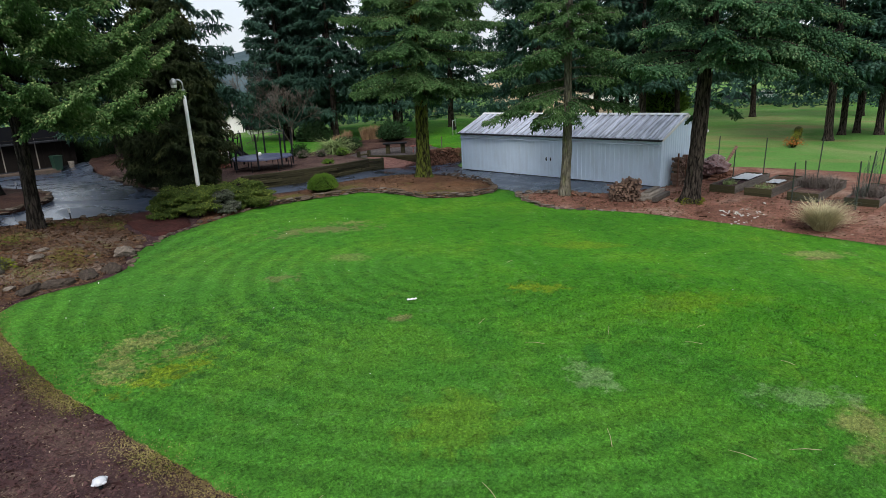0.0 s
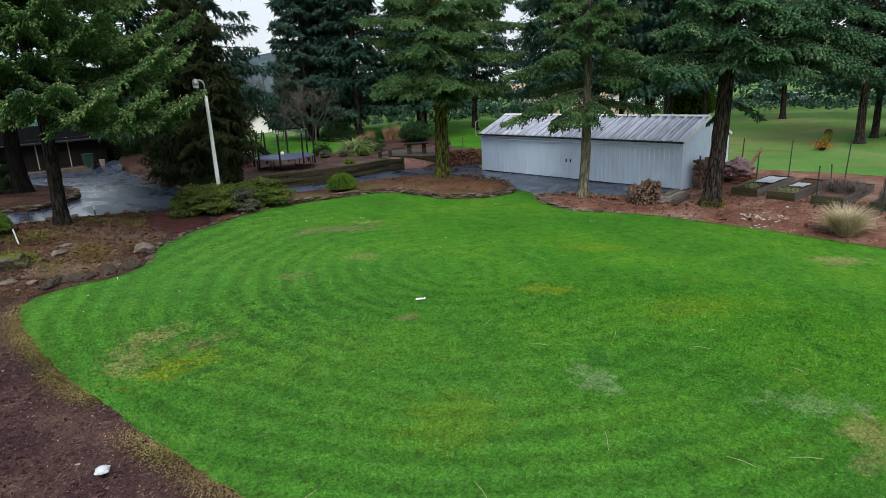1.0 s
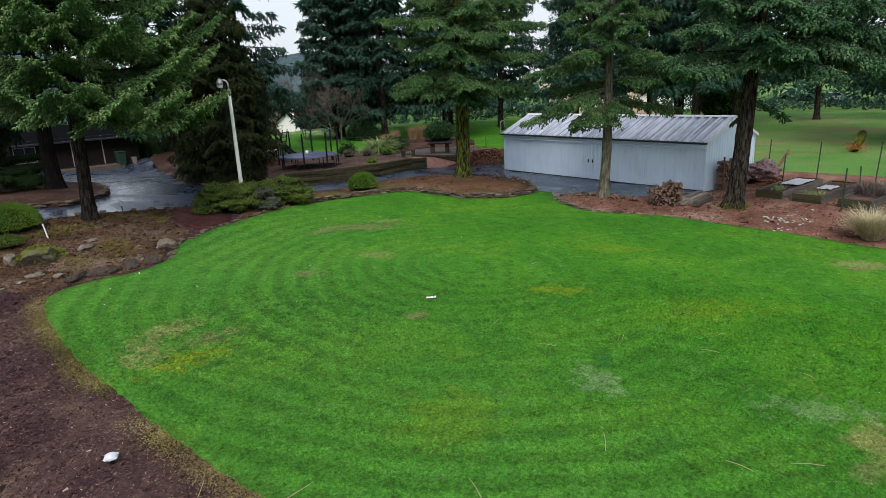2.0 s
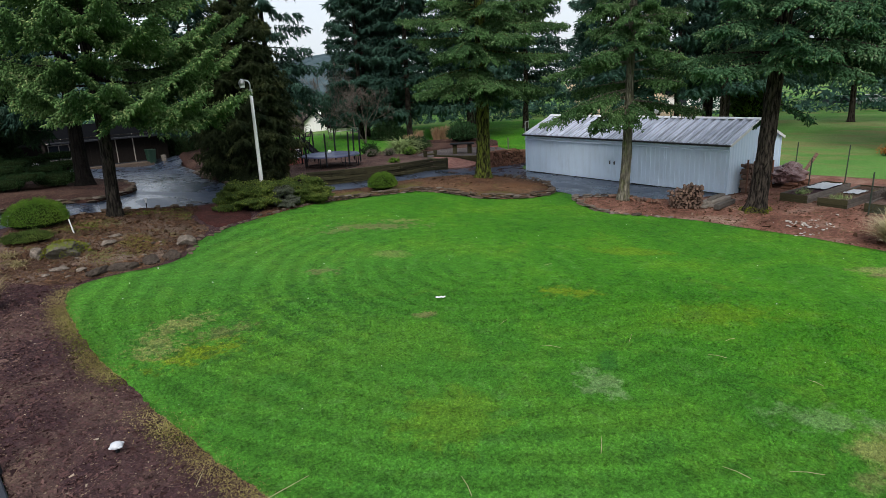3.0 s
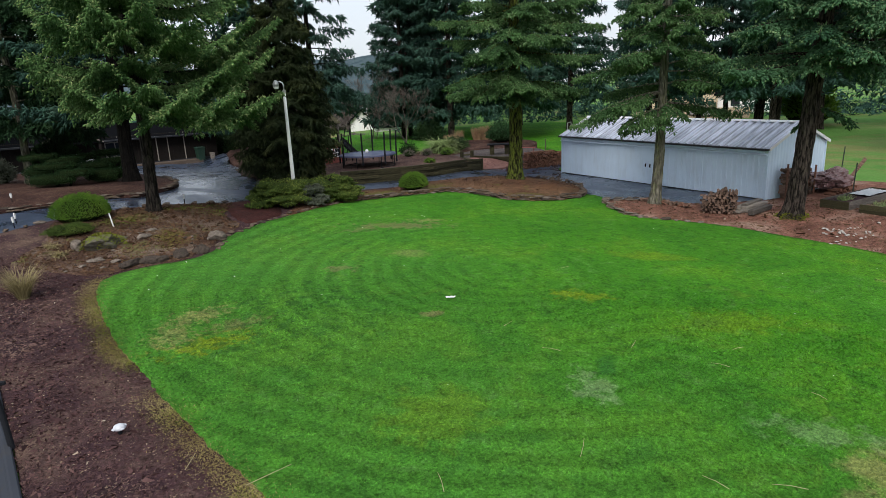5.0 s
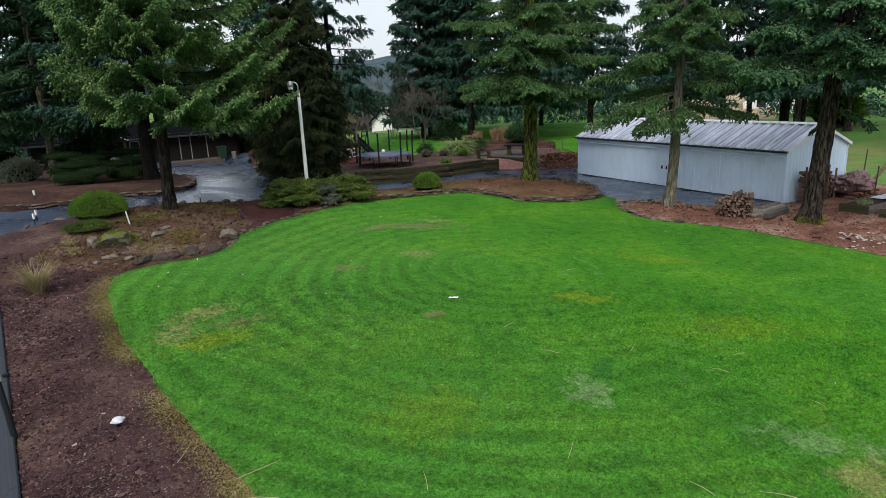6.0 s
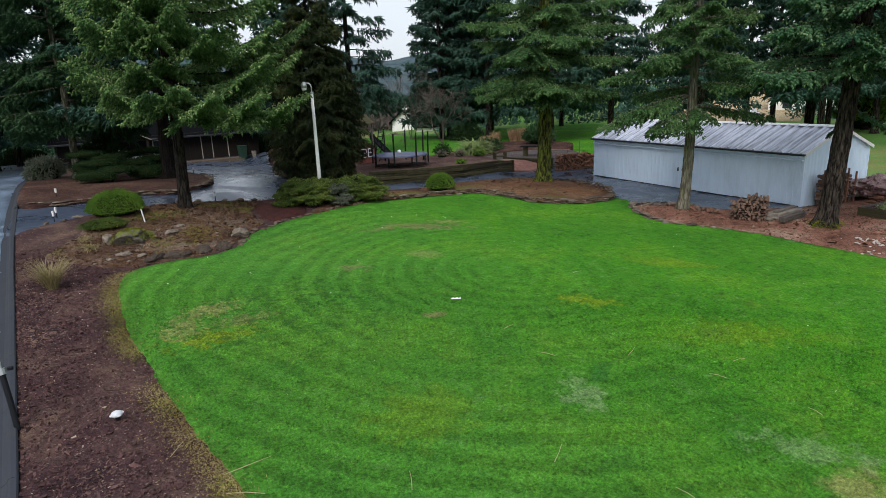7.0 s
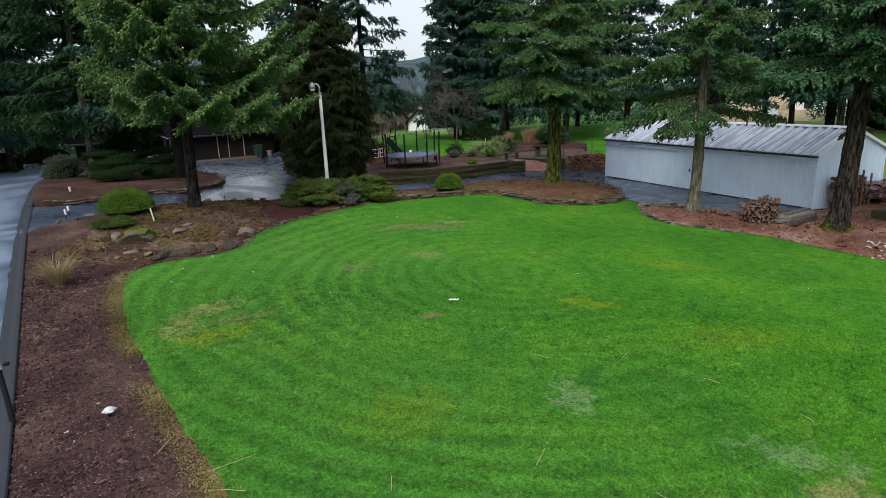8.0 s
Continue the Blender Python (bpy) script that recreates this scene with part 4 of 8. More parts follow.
def grow(rng, limbs, gap, size, width, droop, hang, lift=0.6, kind="finger"):
    """The foliage of all limbs: side twigs that droop, short fingers of needles on and under them, and sprigs along the ridge.
    Gives the old needles and the young ones at ridge and twig ends."""
    B, A, L, Y = [], [], [], []

    def put(b, a, size_k, young):
        B.append(b.reshape(-1, 3)), A.append(a.reshape(-1, 3))
        L.append(size * size_k * rng.uniform(0.7, 1.25, B[-1].shape[0])), Y.append(np.broadcast_to(young, b.shape[:-1]).ravel())

    down = np.array([0, 0, -1.0])
    for pts, length in limbs:
        inner = 0.2
        m = max(4, int(length * (1 - inner) / gap))
        s = inner + (1 - inner) * (np.arange(m) + rng.random(m)) / m
        q = s * (len(pts) - 1)
        j = np.minimum(q.astype(int), len(pts) - 2)
        step = pts[j + 1] - pts[j]
        p = pts[j] + (q - j)[:, None] * step
        d = step / np.linalg.norm(step, axis=1, keepdims=True)
        flat = np.c_[-d[:, 1], d[:, 0], np.zeros(m)]
        wide = min(width, 0.36 * length)
        prof = np.clip(2.4 * (s - inner) + 0.3, 0, 1) * np.clip((1.05 - s) * 2.4, 0.2, 1)
        ph = rng.uniform(0, 6.28, 2)
        for _ in range(2):
            put(p + rng.normal(0, 0.05, (m, 3)), 0.7 * d - lift * down + rng.normal(0, 0.4, (m, 3)), 0.85, True)
        for sgn in (-1, 1):
            tl = wide * prof * (0.62 + 0.42 * np.abs(np.sin(s * length * 2.0 + ph[(sgn + 1) // 2]))) * rng.uniform(0.8, 1.15, m) + size * 0.5
            w = 0.62 * d + sgn * flat * rng.uniform(0.65, 1.1, (m, 1))
            w /= np.linalg.norm(w, axis=1, keepdims=True)
            c = int(tl.max() / (size * 0.34)) + 1
            u = (np.arange(c)[None, :] + rng.random((m, c))) * size * 0.34 / tl[:, None]
            keep = u < 1.0
            ends = (u > 0.80) & (rng.random(u.shape) < 0.55)
            dr = droop * rng.uniform(0.7, 1.3, (m, 1))
            b = p[:, None, :] + w[:, None, :] * (u * tl[:, None])[..., None] + down * (dr * tl[:, None] * u ** 1.7)[..., None]
            turn = np.sign(rng.random((m, c, 1)) - 0.5) * 0.55
            across = np.cross(w, down)[:, None, :]
            over = 0.75 * w[:, None, :] + turn * across + down * (0.25 + 1.1 * droop * u)[..., None] + rng.normal(0, 0.35, (m, c, 3))
            under = 0.4 * w[:, None, :] + turn * 0.5 * across + down * hang + rng.normal(0, 0.4, (m, c, 3))
            put((b + rng.normal(0, 0.12 * size, (m, c, 3)))[keep], over[keep], 1.0, ends[keep])
            put((b + down * size * 0.35 * rng.random((m, c, 1)))[keep], under[keep], 1.05, False)
    B, A, L, Y = map(np.concatenate, (B, A, L, Y))
    U = np.array([0, 0, 1.0]) + rng.normal(0, 0.5, B.shape)
    return sprays(B[~Y], A[~Y], U[~Y], L[~Y], kind) + sprays(B[Y], A[Y], U[Y], L[Y] * 0.85, kind)


def trunk_mesh(name, h, r, material, parent, lean=(0, 0), flare=1.45, sides=14, seed=0, sunk=0.35, limbs=()):
    rng = np.random.default_rng(seed)
    zs = np.concatenate([[-sunk, 0.0, 0.25, 0.6, 1.2], np.linspace(2.2, h, 12)]) if sides < 20 else np.concatenate([[-sunk], np.arange(0, 7, 0.22), np.linspace(7.2, h, 8)])
    pts = [(lean[0] * z + 0.04 * math.sin(z * 0.9 + seed), lean[1] * z + 0.04 * math.cos(z * 0.7 + seed), z) for z in zs]
    rad = [r * ((1 - 0.93 * max(z, 0) / h) ** 0.8 + (flare - 1) * math.exp(-max(z, 0) / 0.35)) for z in zs]
    bm = tube(bmesh.new(), pts, rad, sides)
    for v in bm.verts:
        a = math.atan2(v.co.y, v.co.x)
        k = 1 + 0.10 * math.sin(3 * a + seed) * math.exp(-max(v.co.z, 0) / 0.6) + rng.normal(0, 0.02 if sides < 20 else 0.035) + (0.05 * math.sin(11 * a + 2.0 * math.sin(v.co.z * 1.7 + seed)) if sides >= 20 else 0)
        cx, cy = lean[0] * v.co.z, lean[1] * v.co.z
        v.co.x, v.co.y = cx + (v.co.x - cx) * k, cy + (v.co.y - cy) * k
    for p, L in limbs:
        tube(bm, p[::2], np.linspace(0.02 + 0.011 * L, 0.006, len(p[::2])), 4, False)
    return part("trunk", bm, material, parent, smooth=True)


def conifer(name, x, y, z, h, r, base, reach, seed, label, leaf, bark, young=None, tier=1.35, whorl=6, gap=0.15, size=0.30, width=1.0, droop=0.5, hang=1.0, lift=0.6,
            rise=(0.0, 0.12), bow=(0.3, 0.6), loose=0.5, lean=(0, 0), extra=(), shape=lambda q: (1 - q) ** 0.6, top=99, group="", split=False, kind="finger"):
    """A fir: trunk, whorls of boughs with dark gaps between them, and needle fingers on the boughs.
    Above the height of top the boughs are coarser."""
    rng = np.random.default_rng(seed)
    t = thing(name, x, y, z, 0, label, "tree", group)
    limbs = []
    az, zz = rng.random() * 6.28, base
    while zz < h - 0.4:
        q = (zz - base) / (h - base)
        az += 0.7 + 0.4 * rng.random()
        n = max(3, round(whorl * (1 - 0.4 * q)))
        for k in range(n):
            a = az + 2 * math.pi * (k + rng.uniform(-0.3, 0.3)) / n
            L = max(0.4, reach * shape(q) * rng.uniform(0.72, 1.1))
            zk = zz + rng.uniform(-loose, loose) * tier
            limbs.append((limb_points(0, a, L, rng.uniform(*rise) + 0.25 * q, rng.uniform(*bow)) + np.array([lean[0] * zk, lean[1] * zk, zk]), L))
        zz += tier * rng.uniform(0.85, 1.15) * (1 - 0.35 * q)
    for zk, deg, L, up, sag in extra:
        limbs.append((limb_points(0, radians(deg), L, up, sag) + np.array([lean[0] * zk, lean[1] * zk, zk]), L))
    low = [q for q in limbs if q[0][0][2] < top]
    high = [q for q in limbs if q[0][0][2] >= top]
    if split:
        for p, L in low:
            part("limb", tube(bmesh.new(), p[::2], np.linspace(0.02 + 0.011 * L, 0.006, len(p[::2])), 5), bark, t)
    trunk_mesh(name, h, r, bark, t, lean, seed=seed, limbs=high if split else limbs[::2], sides=30 if split else 10)
    v, f, vy, fy = grow(rng, low, gap, size, width, droop, hang, lift, kind)
    if young:
        link_mesh("new_growth", fast_mesh("new_growth", vy, fy), young, t, "paler young shoots at the twig ends")
    else:
        v, f = np.vstack([v, vy]), np.vstack([f, fy + len(v)])
    if high:
        for a, b in zip(*[iter(grow(rng, high, gap * 2.2, size * 1.8, width, droop, hang, lift, "tip"))] * 2):
            v, f = np.vstack([v, a]), np.vstack([f, b + len(v)])
    link_mesh("crown", fast_mesh("crown", v, f), leaf, t)
    return t


def placed(proto, spots, group, seed):
    rng = np.random.default_rng(seed)
    tagged(proto, group=group)
    for x, y, k in spots:
        copy_thing(proto, pose(x, y, float(far_land(x, y)), 0, 0, rng.uniform(0, 360)) @ Matrix.Scale(k, 4))


def ground_at(x, y):
    return float(bed_z(x, y))


# the fir by the drive: long boughs that sag and turn up at their tips
conifer("fir_tree", 3.95, 25.75, ground_at(3.95, 25.75) - 0.05, 21, 0.225, 8.3, 3.4, 11, "tall fir with bright drooping boughs beside the drive", FIR_BRIGHT, BARK_BLACK, SHOOTS, whorl=5, tier=1.4, gap=0.10, size=0.16, width=1.3, droop=0.42, hang=0.9, top=9.6, split=True, loose=0.2,
        shape=lambda q: (1 - q) ** 0.7,
        extra=((5.2, 204, 3.7, 0.16, 0.6), (4.6, 228, 3.2, 0.06, 0.5), (4.4, 256, 3.9, 0.06, 0.45), (4.3, 284, 4.4, 0.04, 0.45), (4.2, 308, 4.5, 0.05, 0.45), (4.0, 326, 4.9, 0.04, 0.45), (4.1, 344, 5.3, 0.06, 0.45),
               (5.1, 336, 5.1, 0.17, 0.6), (5.2, 316, 4.6, 0.14, 0.6), (6.5, 230, 3.8, 0.14, 0.5), (6.7, 252, 3.9, 0.13, 0.5), (6.8, 272, 4.1, 0.13, 0.5), (6.4, 294, 3.9, 0.11, 0.5),
               (6.3, 350, 5.5, 0.17, 0.6), (6.4, 330, 4.6, 0.15, 0.6), (7.9, 340, 5.0, 0.17, 0.6), (8.4, 250, 3.2, 0.12, 0.5), (8.6, 290, 3.2, 0.12, 0.5),
               (5.5, 264, 2.7, 0.10, 0.4), (5.3, 246, 3.0, 0.1, 0.5), (7.7, 262, 3.4, 0.12, 0.5), (4.6, 270, 4.0, 0.05, 0.45), (7.6, 232, 3.2, 0.12, 0.5),
               (4.4, 30, 3.4, 0.08, 0.5), (4.6, 80, 3.4, 0.08, 0.5), (4.5, 130, 3.4, 0.08, 0.5), (5.6, 10, 3.8, 0.1, 0.5), (5.8, 60, 3.4, 0.1, 0.5), (5.7, 110, 3.4, 0.1, 0.5), (5.8, 160, 3.4, 0.1, 0.5), (7.0, 30, 3.4, 0.1, 0.5), (7.1, 80, 3.2, 0.1, 0.5), (7.0, 140, 3.4, 0.1, 0.5), (7.2, 190, 3.0, 0.1, 0.5)))
conifer("fir_tree", 22.05, 25.75, ground_at(22.05, 25.75) - 0.05, 20, 0.37, 5.3, 4.6, 12, "fir with a moss-covered trunk in a raised bed", FIR, BARK_MOSSY, SHOOTS_GREY, whorl=7, tier=1.5, gap=0.13, size=0.165, width=1.05, droop=0.42, hang=0.8, rise=(-0.16, 0.0), bow=(-0.35, 0.1), top=10.6, split=True,
        extra=((5.2, 232, 3.6, -0.12, -0.5), (5.0, 200, 3.4, -0.16, -0.4), (4.9, 262, 3.2, -0.14, -0.4), (4.6, 238, 2.4, -0.2, -0.3), (5.0, 290, 3.4, -0.10, -0.3), (6.6, 216, 4.6, -0.05, -0.4), (7.0, 250, 4.4, -0.04, -0.4), (7.6, 300, 4.6, 0.0, -0.2), (5.6, 226, 3.2, -0.12, -0.4), (6.3, 238, 3.6, -0.08, -0.4), (7.4, 228, 3.8, -0.06, -0.4), (8.4, 240, 3.6, -0.05, -0.4), (9.2, 224, 3.4, 0.0, -0.3)))
conifer("fir_tree", 23.9, 17.85, ground_at(23.9, 17.85) - 0.05, 17, 0.23, 5.0, 2.9, 13, "slender fir with a lichen-grey trunk before the shed", FIR, BARK_GREY, SHOOTS_GREY, whorl=6, tier=1.15, gap=0.125, size=0.155, width=0.8, droop=0.5, hang=0.9, rise=(-0.22, -0.02), bow=(-0.3, 0.2), lean=(0.012, -0.018), top=9.2, split=True,
        extra=((4.7, 142, 4.0, -0.27, -0.1), (5.0, 168, 3.6, -0.24, -0.2), (4.3, 186, 2.5, -0.25, -0.2), (4.0, 220, 1.7, -0.25, -0.3), (4.4, 240, 2.0, -0.2, -0.3), (3.9, 170, 1.9, -0.26, -0.2), (6.1, 150, 3.9, -0.1, -0.2), (6.6, 190, 3.6, -0.08, -0.2), (6.9, 222, 2.4, -0.08, -0.3), (7.9, 214, 2.4, -0.04, -0.3), (8.8, 228, 2.2, 0.0, -0.3)))
conifer("fir_tree", 25.75, 12.6, ground_at(25.75, 12.6) - 0.05, 22, 0.34, 6.4, 4.3, 14, "big rough-barked fir leaning beside the woodpile", FIR_GREY, BARK, SHOOTS_GREY, whorl=6, tier=1.4, gap=0.13, size=0.165, width=1.0, droop=0.5, hang=1.0, rise=(-0.14, 0.04), bow=(-0.3, 0.2), lean=(0.03, -0.055), top=9.6, split=True,
        extra=((7.0, 286, 6.2, -0.20, -0.4), (6.6, 272, 5.0, -0.24, -0.4), (6.3, 300, 5.6, -0.26, -0.3), (6.0, 258, 3.6, -0.2, -0.3), (6.6, 216, 3.2, -0.06, -0.2), (7.4, 170, 3.8, -0.06, -0.2), (6.2, 142, 2.6, -0.14, -0.2), (4.4, 305, 1.5, -0.45, -0.2), (4.0, 40, 1.1, -0.4, 0.1), (7.2, 240, 4.4, -0.05, -0.3), (6.0, 204, 2.6, -0.1, -0.3), (7.0, 206, 3.6, -0.06, -0.3), (8.0, 214, 3.6, -0.05, -0.3), (8.8, 200, 3.4, 0.0, -0.3), (6.9, 310, 5.2, -0.2, -0.4), (7.8, 296, 5.4, -0.14, -0.4)))
# dense dark cedar behind the lamp post, a blunt cone to the ground
conifer("cedar_tree", 11.8, 33.2, float(land(11.8, 33.2)), 11.2, 0.30, 0.45, 3.0, 15, "dense dark brown-green cedar behind the lamp post", CEDAR, BARK_DARK, whorl=14, tier=0.55, loose=0.9, kind="tip", gap=0.17, size=0.22, width=0.95, droop=0.6, hang=0.9, lift=0.3, rise=(-0.28, -0.05), bow=(-0.4, 0.0),
        shape=lambda q: min(1.0, 0.74 + 1.3 * q) * (1 - max(0.0, q - 0.25) / 0.78) ** 0.72)
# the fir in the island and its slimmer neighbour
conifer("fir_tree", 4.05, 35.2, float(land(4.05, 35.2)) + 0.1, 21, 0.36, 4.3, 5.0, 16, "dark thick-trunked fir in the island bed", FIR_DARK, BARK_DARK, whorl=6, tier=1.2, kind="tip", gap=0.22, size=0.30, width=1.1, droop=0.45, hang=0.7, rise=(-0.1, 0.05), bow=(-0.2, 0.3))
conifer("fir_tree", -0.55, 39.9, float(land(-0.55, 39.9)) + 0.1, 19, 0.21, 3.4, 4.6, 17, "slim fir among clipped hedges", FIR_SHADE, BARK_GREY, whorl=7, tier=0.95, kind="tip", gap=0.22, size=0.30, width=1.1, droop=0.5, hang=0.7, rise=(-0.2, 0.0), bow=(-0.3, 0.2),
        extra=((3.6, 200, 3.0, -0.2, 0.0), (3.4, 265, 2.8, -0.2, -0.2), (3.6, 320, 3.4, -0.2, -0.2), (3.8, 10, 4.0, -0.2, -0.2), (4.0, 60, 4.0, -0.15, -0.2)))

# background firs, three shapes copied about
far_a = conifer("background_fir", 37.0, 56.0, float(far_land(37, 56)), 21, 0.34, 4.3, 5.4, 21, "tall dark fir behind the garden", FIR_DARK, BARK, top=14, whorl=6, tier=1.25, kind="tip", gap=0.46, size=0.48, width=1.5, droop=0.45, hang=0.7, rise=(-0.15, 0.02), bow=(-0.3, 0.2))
far_b = conifer("background_fir", 33.2, 59.5, float(far_land(33.2, 59.5)), 24, 0.30, 3.4, 4.8, 22, "bluish fir with gaps between its boughs", FIR_BLUE, BARK, top=15, whorl=7, tier=1.2, kind="tip", gap=0.38, size=0.46, width=1.3, droop=0.4, hang=0.6, rise=(-0.12, 0.05), bow=(-0.2, 0.3))
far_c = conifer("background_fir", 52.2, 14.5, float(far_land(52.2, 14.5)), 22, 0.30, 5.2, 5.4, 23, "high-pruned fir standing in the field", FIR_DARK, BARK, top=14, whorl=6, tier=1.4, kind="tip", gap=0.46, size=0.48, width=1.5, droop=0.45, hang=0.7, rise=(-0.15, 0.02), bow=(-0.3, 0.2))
placed(far_a, [(41.5, 51.0, 1.0), (47.5, 37.5, 0.95), (54, 56, 1.1), (46, 57, 1.0), (61, 50, 1.1), (3, 76, 1.0), (-2, 75, 0.9), (-8.0, 61, 0.9), (16, 57, 0.8), (-12, 62, 1.1), (-12, 42, 0.95), (-10.0, 56, 0.9), (-6.5, 66, 0.9)], "background firs", 31)
placed(far_b, [(46, 70, 1.05), (56, 68, 1.0), (40, 66, 0.9), (37.2, 65.5, 1.05)], "background firs", 32)
placed(far_c, [(56.5, 14.7, 0.85), (58.2, 14.1, 0.8), (57.3, 12.4, 0.95), (66, 33, 1.0), (64, 38, 1.0), (68, 41, 1.0), (62, 44, 0.95), (70, 36, 1.0), (74, 28, 1.0), (76, 18, 1.0), (58, 38, 0.9), (57, 32, 0.85), (52, 29.5, 0.9)], "firs in the field", 33)


# a fir at the back of the play area whose lowest boughs hang above the far-off houses
conifer("background_fir", 19.6, 49.5, float(far_land(19.6, 49.5)), 20, 0.30, 4.9, 4.8, 26, "tall dark fir with hanging boughs behind the play area", FIR_BLUE, BARK_DARK, whorl=6, tier=1.3, kind="tip", gap=0.28, size=0.36, width=1.1, droop=0.6, hang=1.0, rise=(-0.2, -0.02), bow=(-0.2, 0.1),
        extra=((5.4, -55, 5.0, -0.2, -0.2), (5.8, -20, 4.8, -0.2, -0.2), (6.4, 240, 4.5, -0.16, -0.2), (5.2, -85, 4.2, -0.2, -0.2)))


# far woods and the ridge
def far_woods():
    rng = np.random.default_rng(5)
    V, F, n = [], [], 0
    B, A, U, L = [], [], [], []
    spots = []
    for i in range(210):
        a = rng.uniform(-0.9, 2.4)
        rr = rng.uniform(86, 128)
        x, y = 10 + rr * math.cos(a), 10 + rr * math.sin(a)
        if abs(math.atan2(y, x) - 1.15) < 0.085 or abs(math.atan2(y + 1.8, x - 2.4) - 0.665) < 0.06:
            continue
        spots.append((x, y, float(far_land(x, y)), rng.uniform(13, 24), rng.uniform(2.6, 4.2)))
    for x, y, z, h, w in spots:
        c = 72
        k = rng.random(c) ** 0.8
        az = rng.uniform(0, 6.28, c)
        rad = w * (1 - k) * rng.uniform(0.2, 1.0, c)
        B.append(np.c_[x + rad * np.cos(az), y + rad * np.sin(az), z + 1.0 + (h - 1) * k])
        A.append(np.c_[np.cos(az), np.sin(az), rng.uniform(-0.7, 0.1, c)])
        U.append(np.tile((0, 0, 1.0), (c, 1)) + rng.normal(0, 0.3, (c, 3)))
        L.append((1.2 + 1.6 * (1 - k)) * rng.uniform(0.8, 1.2, c))
    # undergrowth at the wood's edge
    c = 5200
    az, rr = rng.uniform(-0.9, 2.4, c), rng.uniform(80, 92, c)
    x, y = 10 + rr * np.cos(az), 10 + rr * np.sin(az)
    ok = (np.abs(np.arctan2(y, x) - 1.15) > 0.07) & (np.abs(np.arctan2(y + 1.8, x - 2.4) - 0.665) > 0.06)
    x, y, c = x[ok], y[ok], int(ok.sum())
    B.append(np.c_[x, y, far_land(x, y) + rng.beta(1, 2, c) * (2.6 + 1.4 * np.sin(x * 0.4) * np.sin(y * 0.5))])
    A.append(rng.normal(0, 1, (c, 3)) + np.array([0, 0, 0.4]))
    U.append(rng.normal(0, 1, (c, 3)))
    L.append(rng.uniform(0.7, 1.5, c))
    v, f = sprays(*map(np.concatenate, (B, A, U, L)), "coarse")
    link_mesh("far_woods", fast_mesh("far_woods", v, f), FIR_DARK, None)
    tagged(bpy.data.objects["far_woods"], "dark belt of firs round the fields", "woods", kind="stuff")


far_woods()


def bare_hillside():
    """Leafless grey-brown wood on the slope behind the far-off houses."""
    rng = np.random.default_rng(41)
    c = 7000
    a, rr = rng.uniform(1.04, 1.32, c), np.where(rng.random(c) < 0.3, rng.uniform(79, 92, c), rng.uniform(106, 150, c))
    x, y = 2.4 + rr * np.cos(a), -1.8 + rr * np.sin(a)
    top = 2.4 + 1.6 * np.sin(x * 0.35) * np.sin(y * 0.28) + 0.05 * (rr - 104)
    top = np.where(rr < 100, 0.3 + 0.4 * np.sin(x * 0.9), top)
    b = np.c_[x, y, -1.6 + top * rng.random(c)]
    ax = rng.normal(0, 0.4, (c, 3)) + np.array([0, 0, 1.0])
    v, f = sprays(b, ax, rng.normal(0, 1, (c, 3)), rng.uniform(1.0, 2.2, c) * np.where(rr < 100, 0.55, 1.0), "coarse")
    tagged(link_mesh("bare_woods", fast_mesh("bare_woods", v, f), HILL_TWIGS), "grey-brown leafless wood behind the far-off houses", "woods", kind="stuff")


bare_hillside()


def ridge():
    """A wooded ridge on the skyline."""
    rng = np.random.default_rng(8)
    n, m = 120, 10
    V = []
    for j in range(m):
        for i in range(n):
            a = radians(-30 + 160 * i / (n - 1))
            rr = 420 + 45 * j
            hgt = (26 + 16 * math.sin(a * 5 + 1) + 9 * math.sin(a * 13) + 4 * math.sin(a * 31)) * math.sin(math.pi * (j / (m - 1)) ** 0.8) * 1.08
            V.append((rr * math.cos(a), rr * math.sin(a), hgt - 6 + rng.normal(0, 1.2)))
    q = (np.arange(m - 1)[:, None] * n + np.arange(n - 1)).ravel()
    T = np.vstack([np.c_[q, q + 1, q + n + 1], np.c_[q, q + n + 1, q + n]])
    k = Mat("ridge_woods", 1.0, spec=0.0)
    w = k.place("world")
    # distance haze is mixed into these blue-grey woodland colours
    k.color(k.ramp(k.grain(w, 0.06, 6, 0.8), (0.35, (0.034, 0.058, 0.070)), (0.65, (0.090, 0.120, 0.132))))
    tagged(link_mesh("backdrop", fast_mesh("backdrop", V, T), k.m), "hazy blue-green wooded ridge on the skyline", "hill", kind="structure")


ridge()


# ---- bushes, hedges, clumps of grass ----
def leaf_shell(rng, n, shape, size, kind="leaf", shag=0.12, out=0.8):
    """Leaf sprays over a rounded body; shape maps a unit direction to a place."""
    d = rng.normal(size=(n, 3))
    d[:, 2] = np.abs(d[:, 2]) * 1.05 - 0.12
    d /= np.linalg.norm(d, axis=1, keepdims=True)
    p = shape(d) * (1 + rng.normal(0, shag * 0.35, (n, 1)))
    a = out * d + rng.normal(0, 0.55, (n, 3)) + np.array([0, 0, 0.25])
    return sprays(p, a, d + rng.normal(0, 0.5, (n, 3)), size * rng.uniform(0.6, 1.3, n), kind)


def core(name, shape, material, parent, k=0.88):
    bm = bmesh.new()
    bmesh.ops.create_icosphere(bm, subdivisions=3, radius=1)
    for v in bm.verts:
        d = np.array([v.co[:]])
        v.co = Vector(shape(d)[0] * k)
    return part(name, bm, material, parent, smooth=True)


# dark filler for bush cores, standing in for the shade between leaves
INNER = Mat("dark_inner_fill", 1.0, spec=0.0).color((0.012, 0.020, 0.008)).m


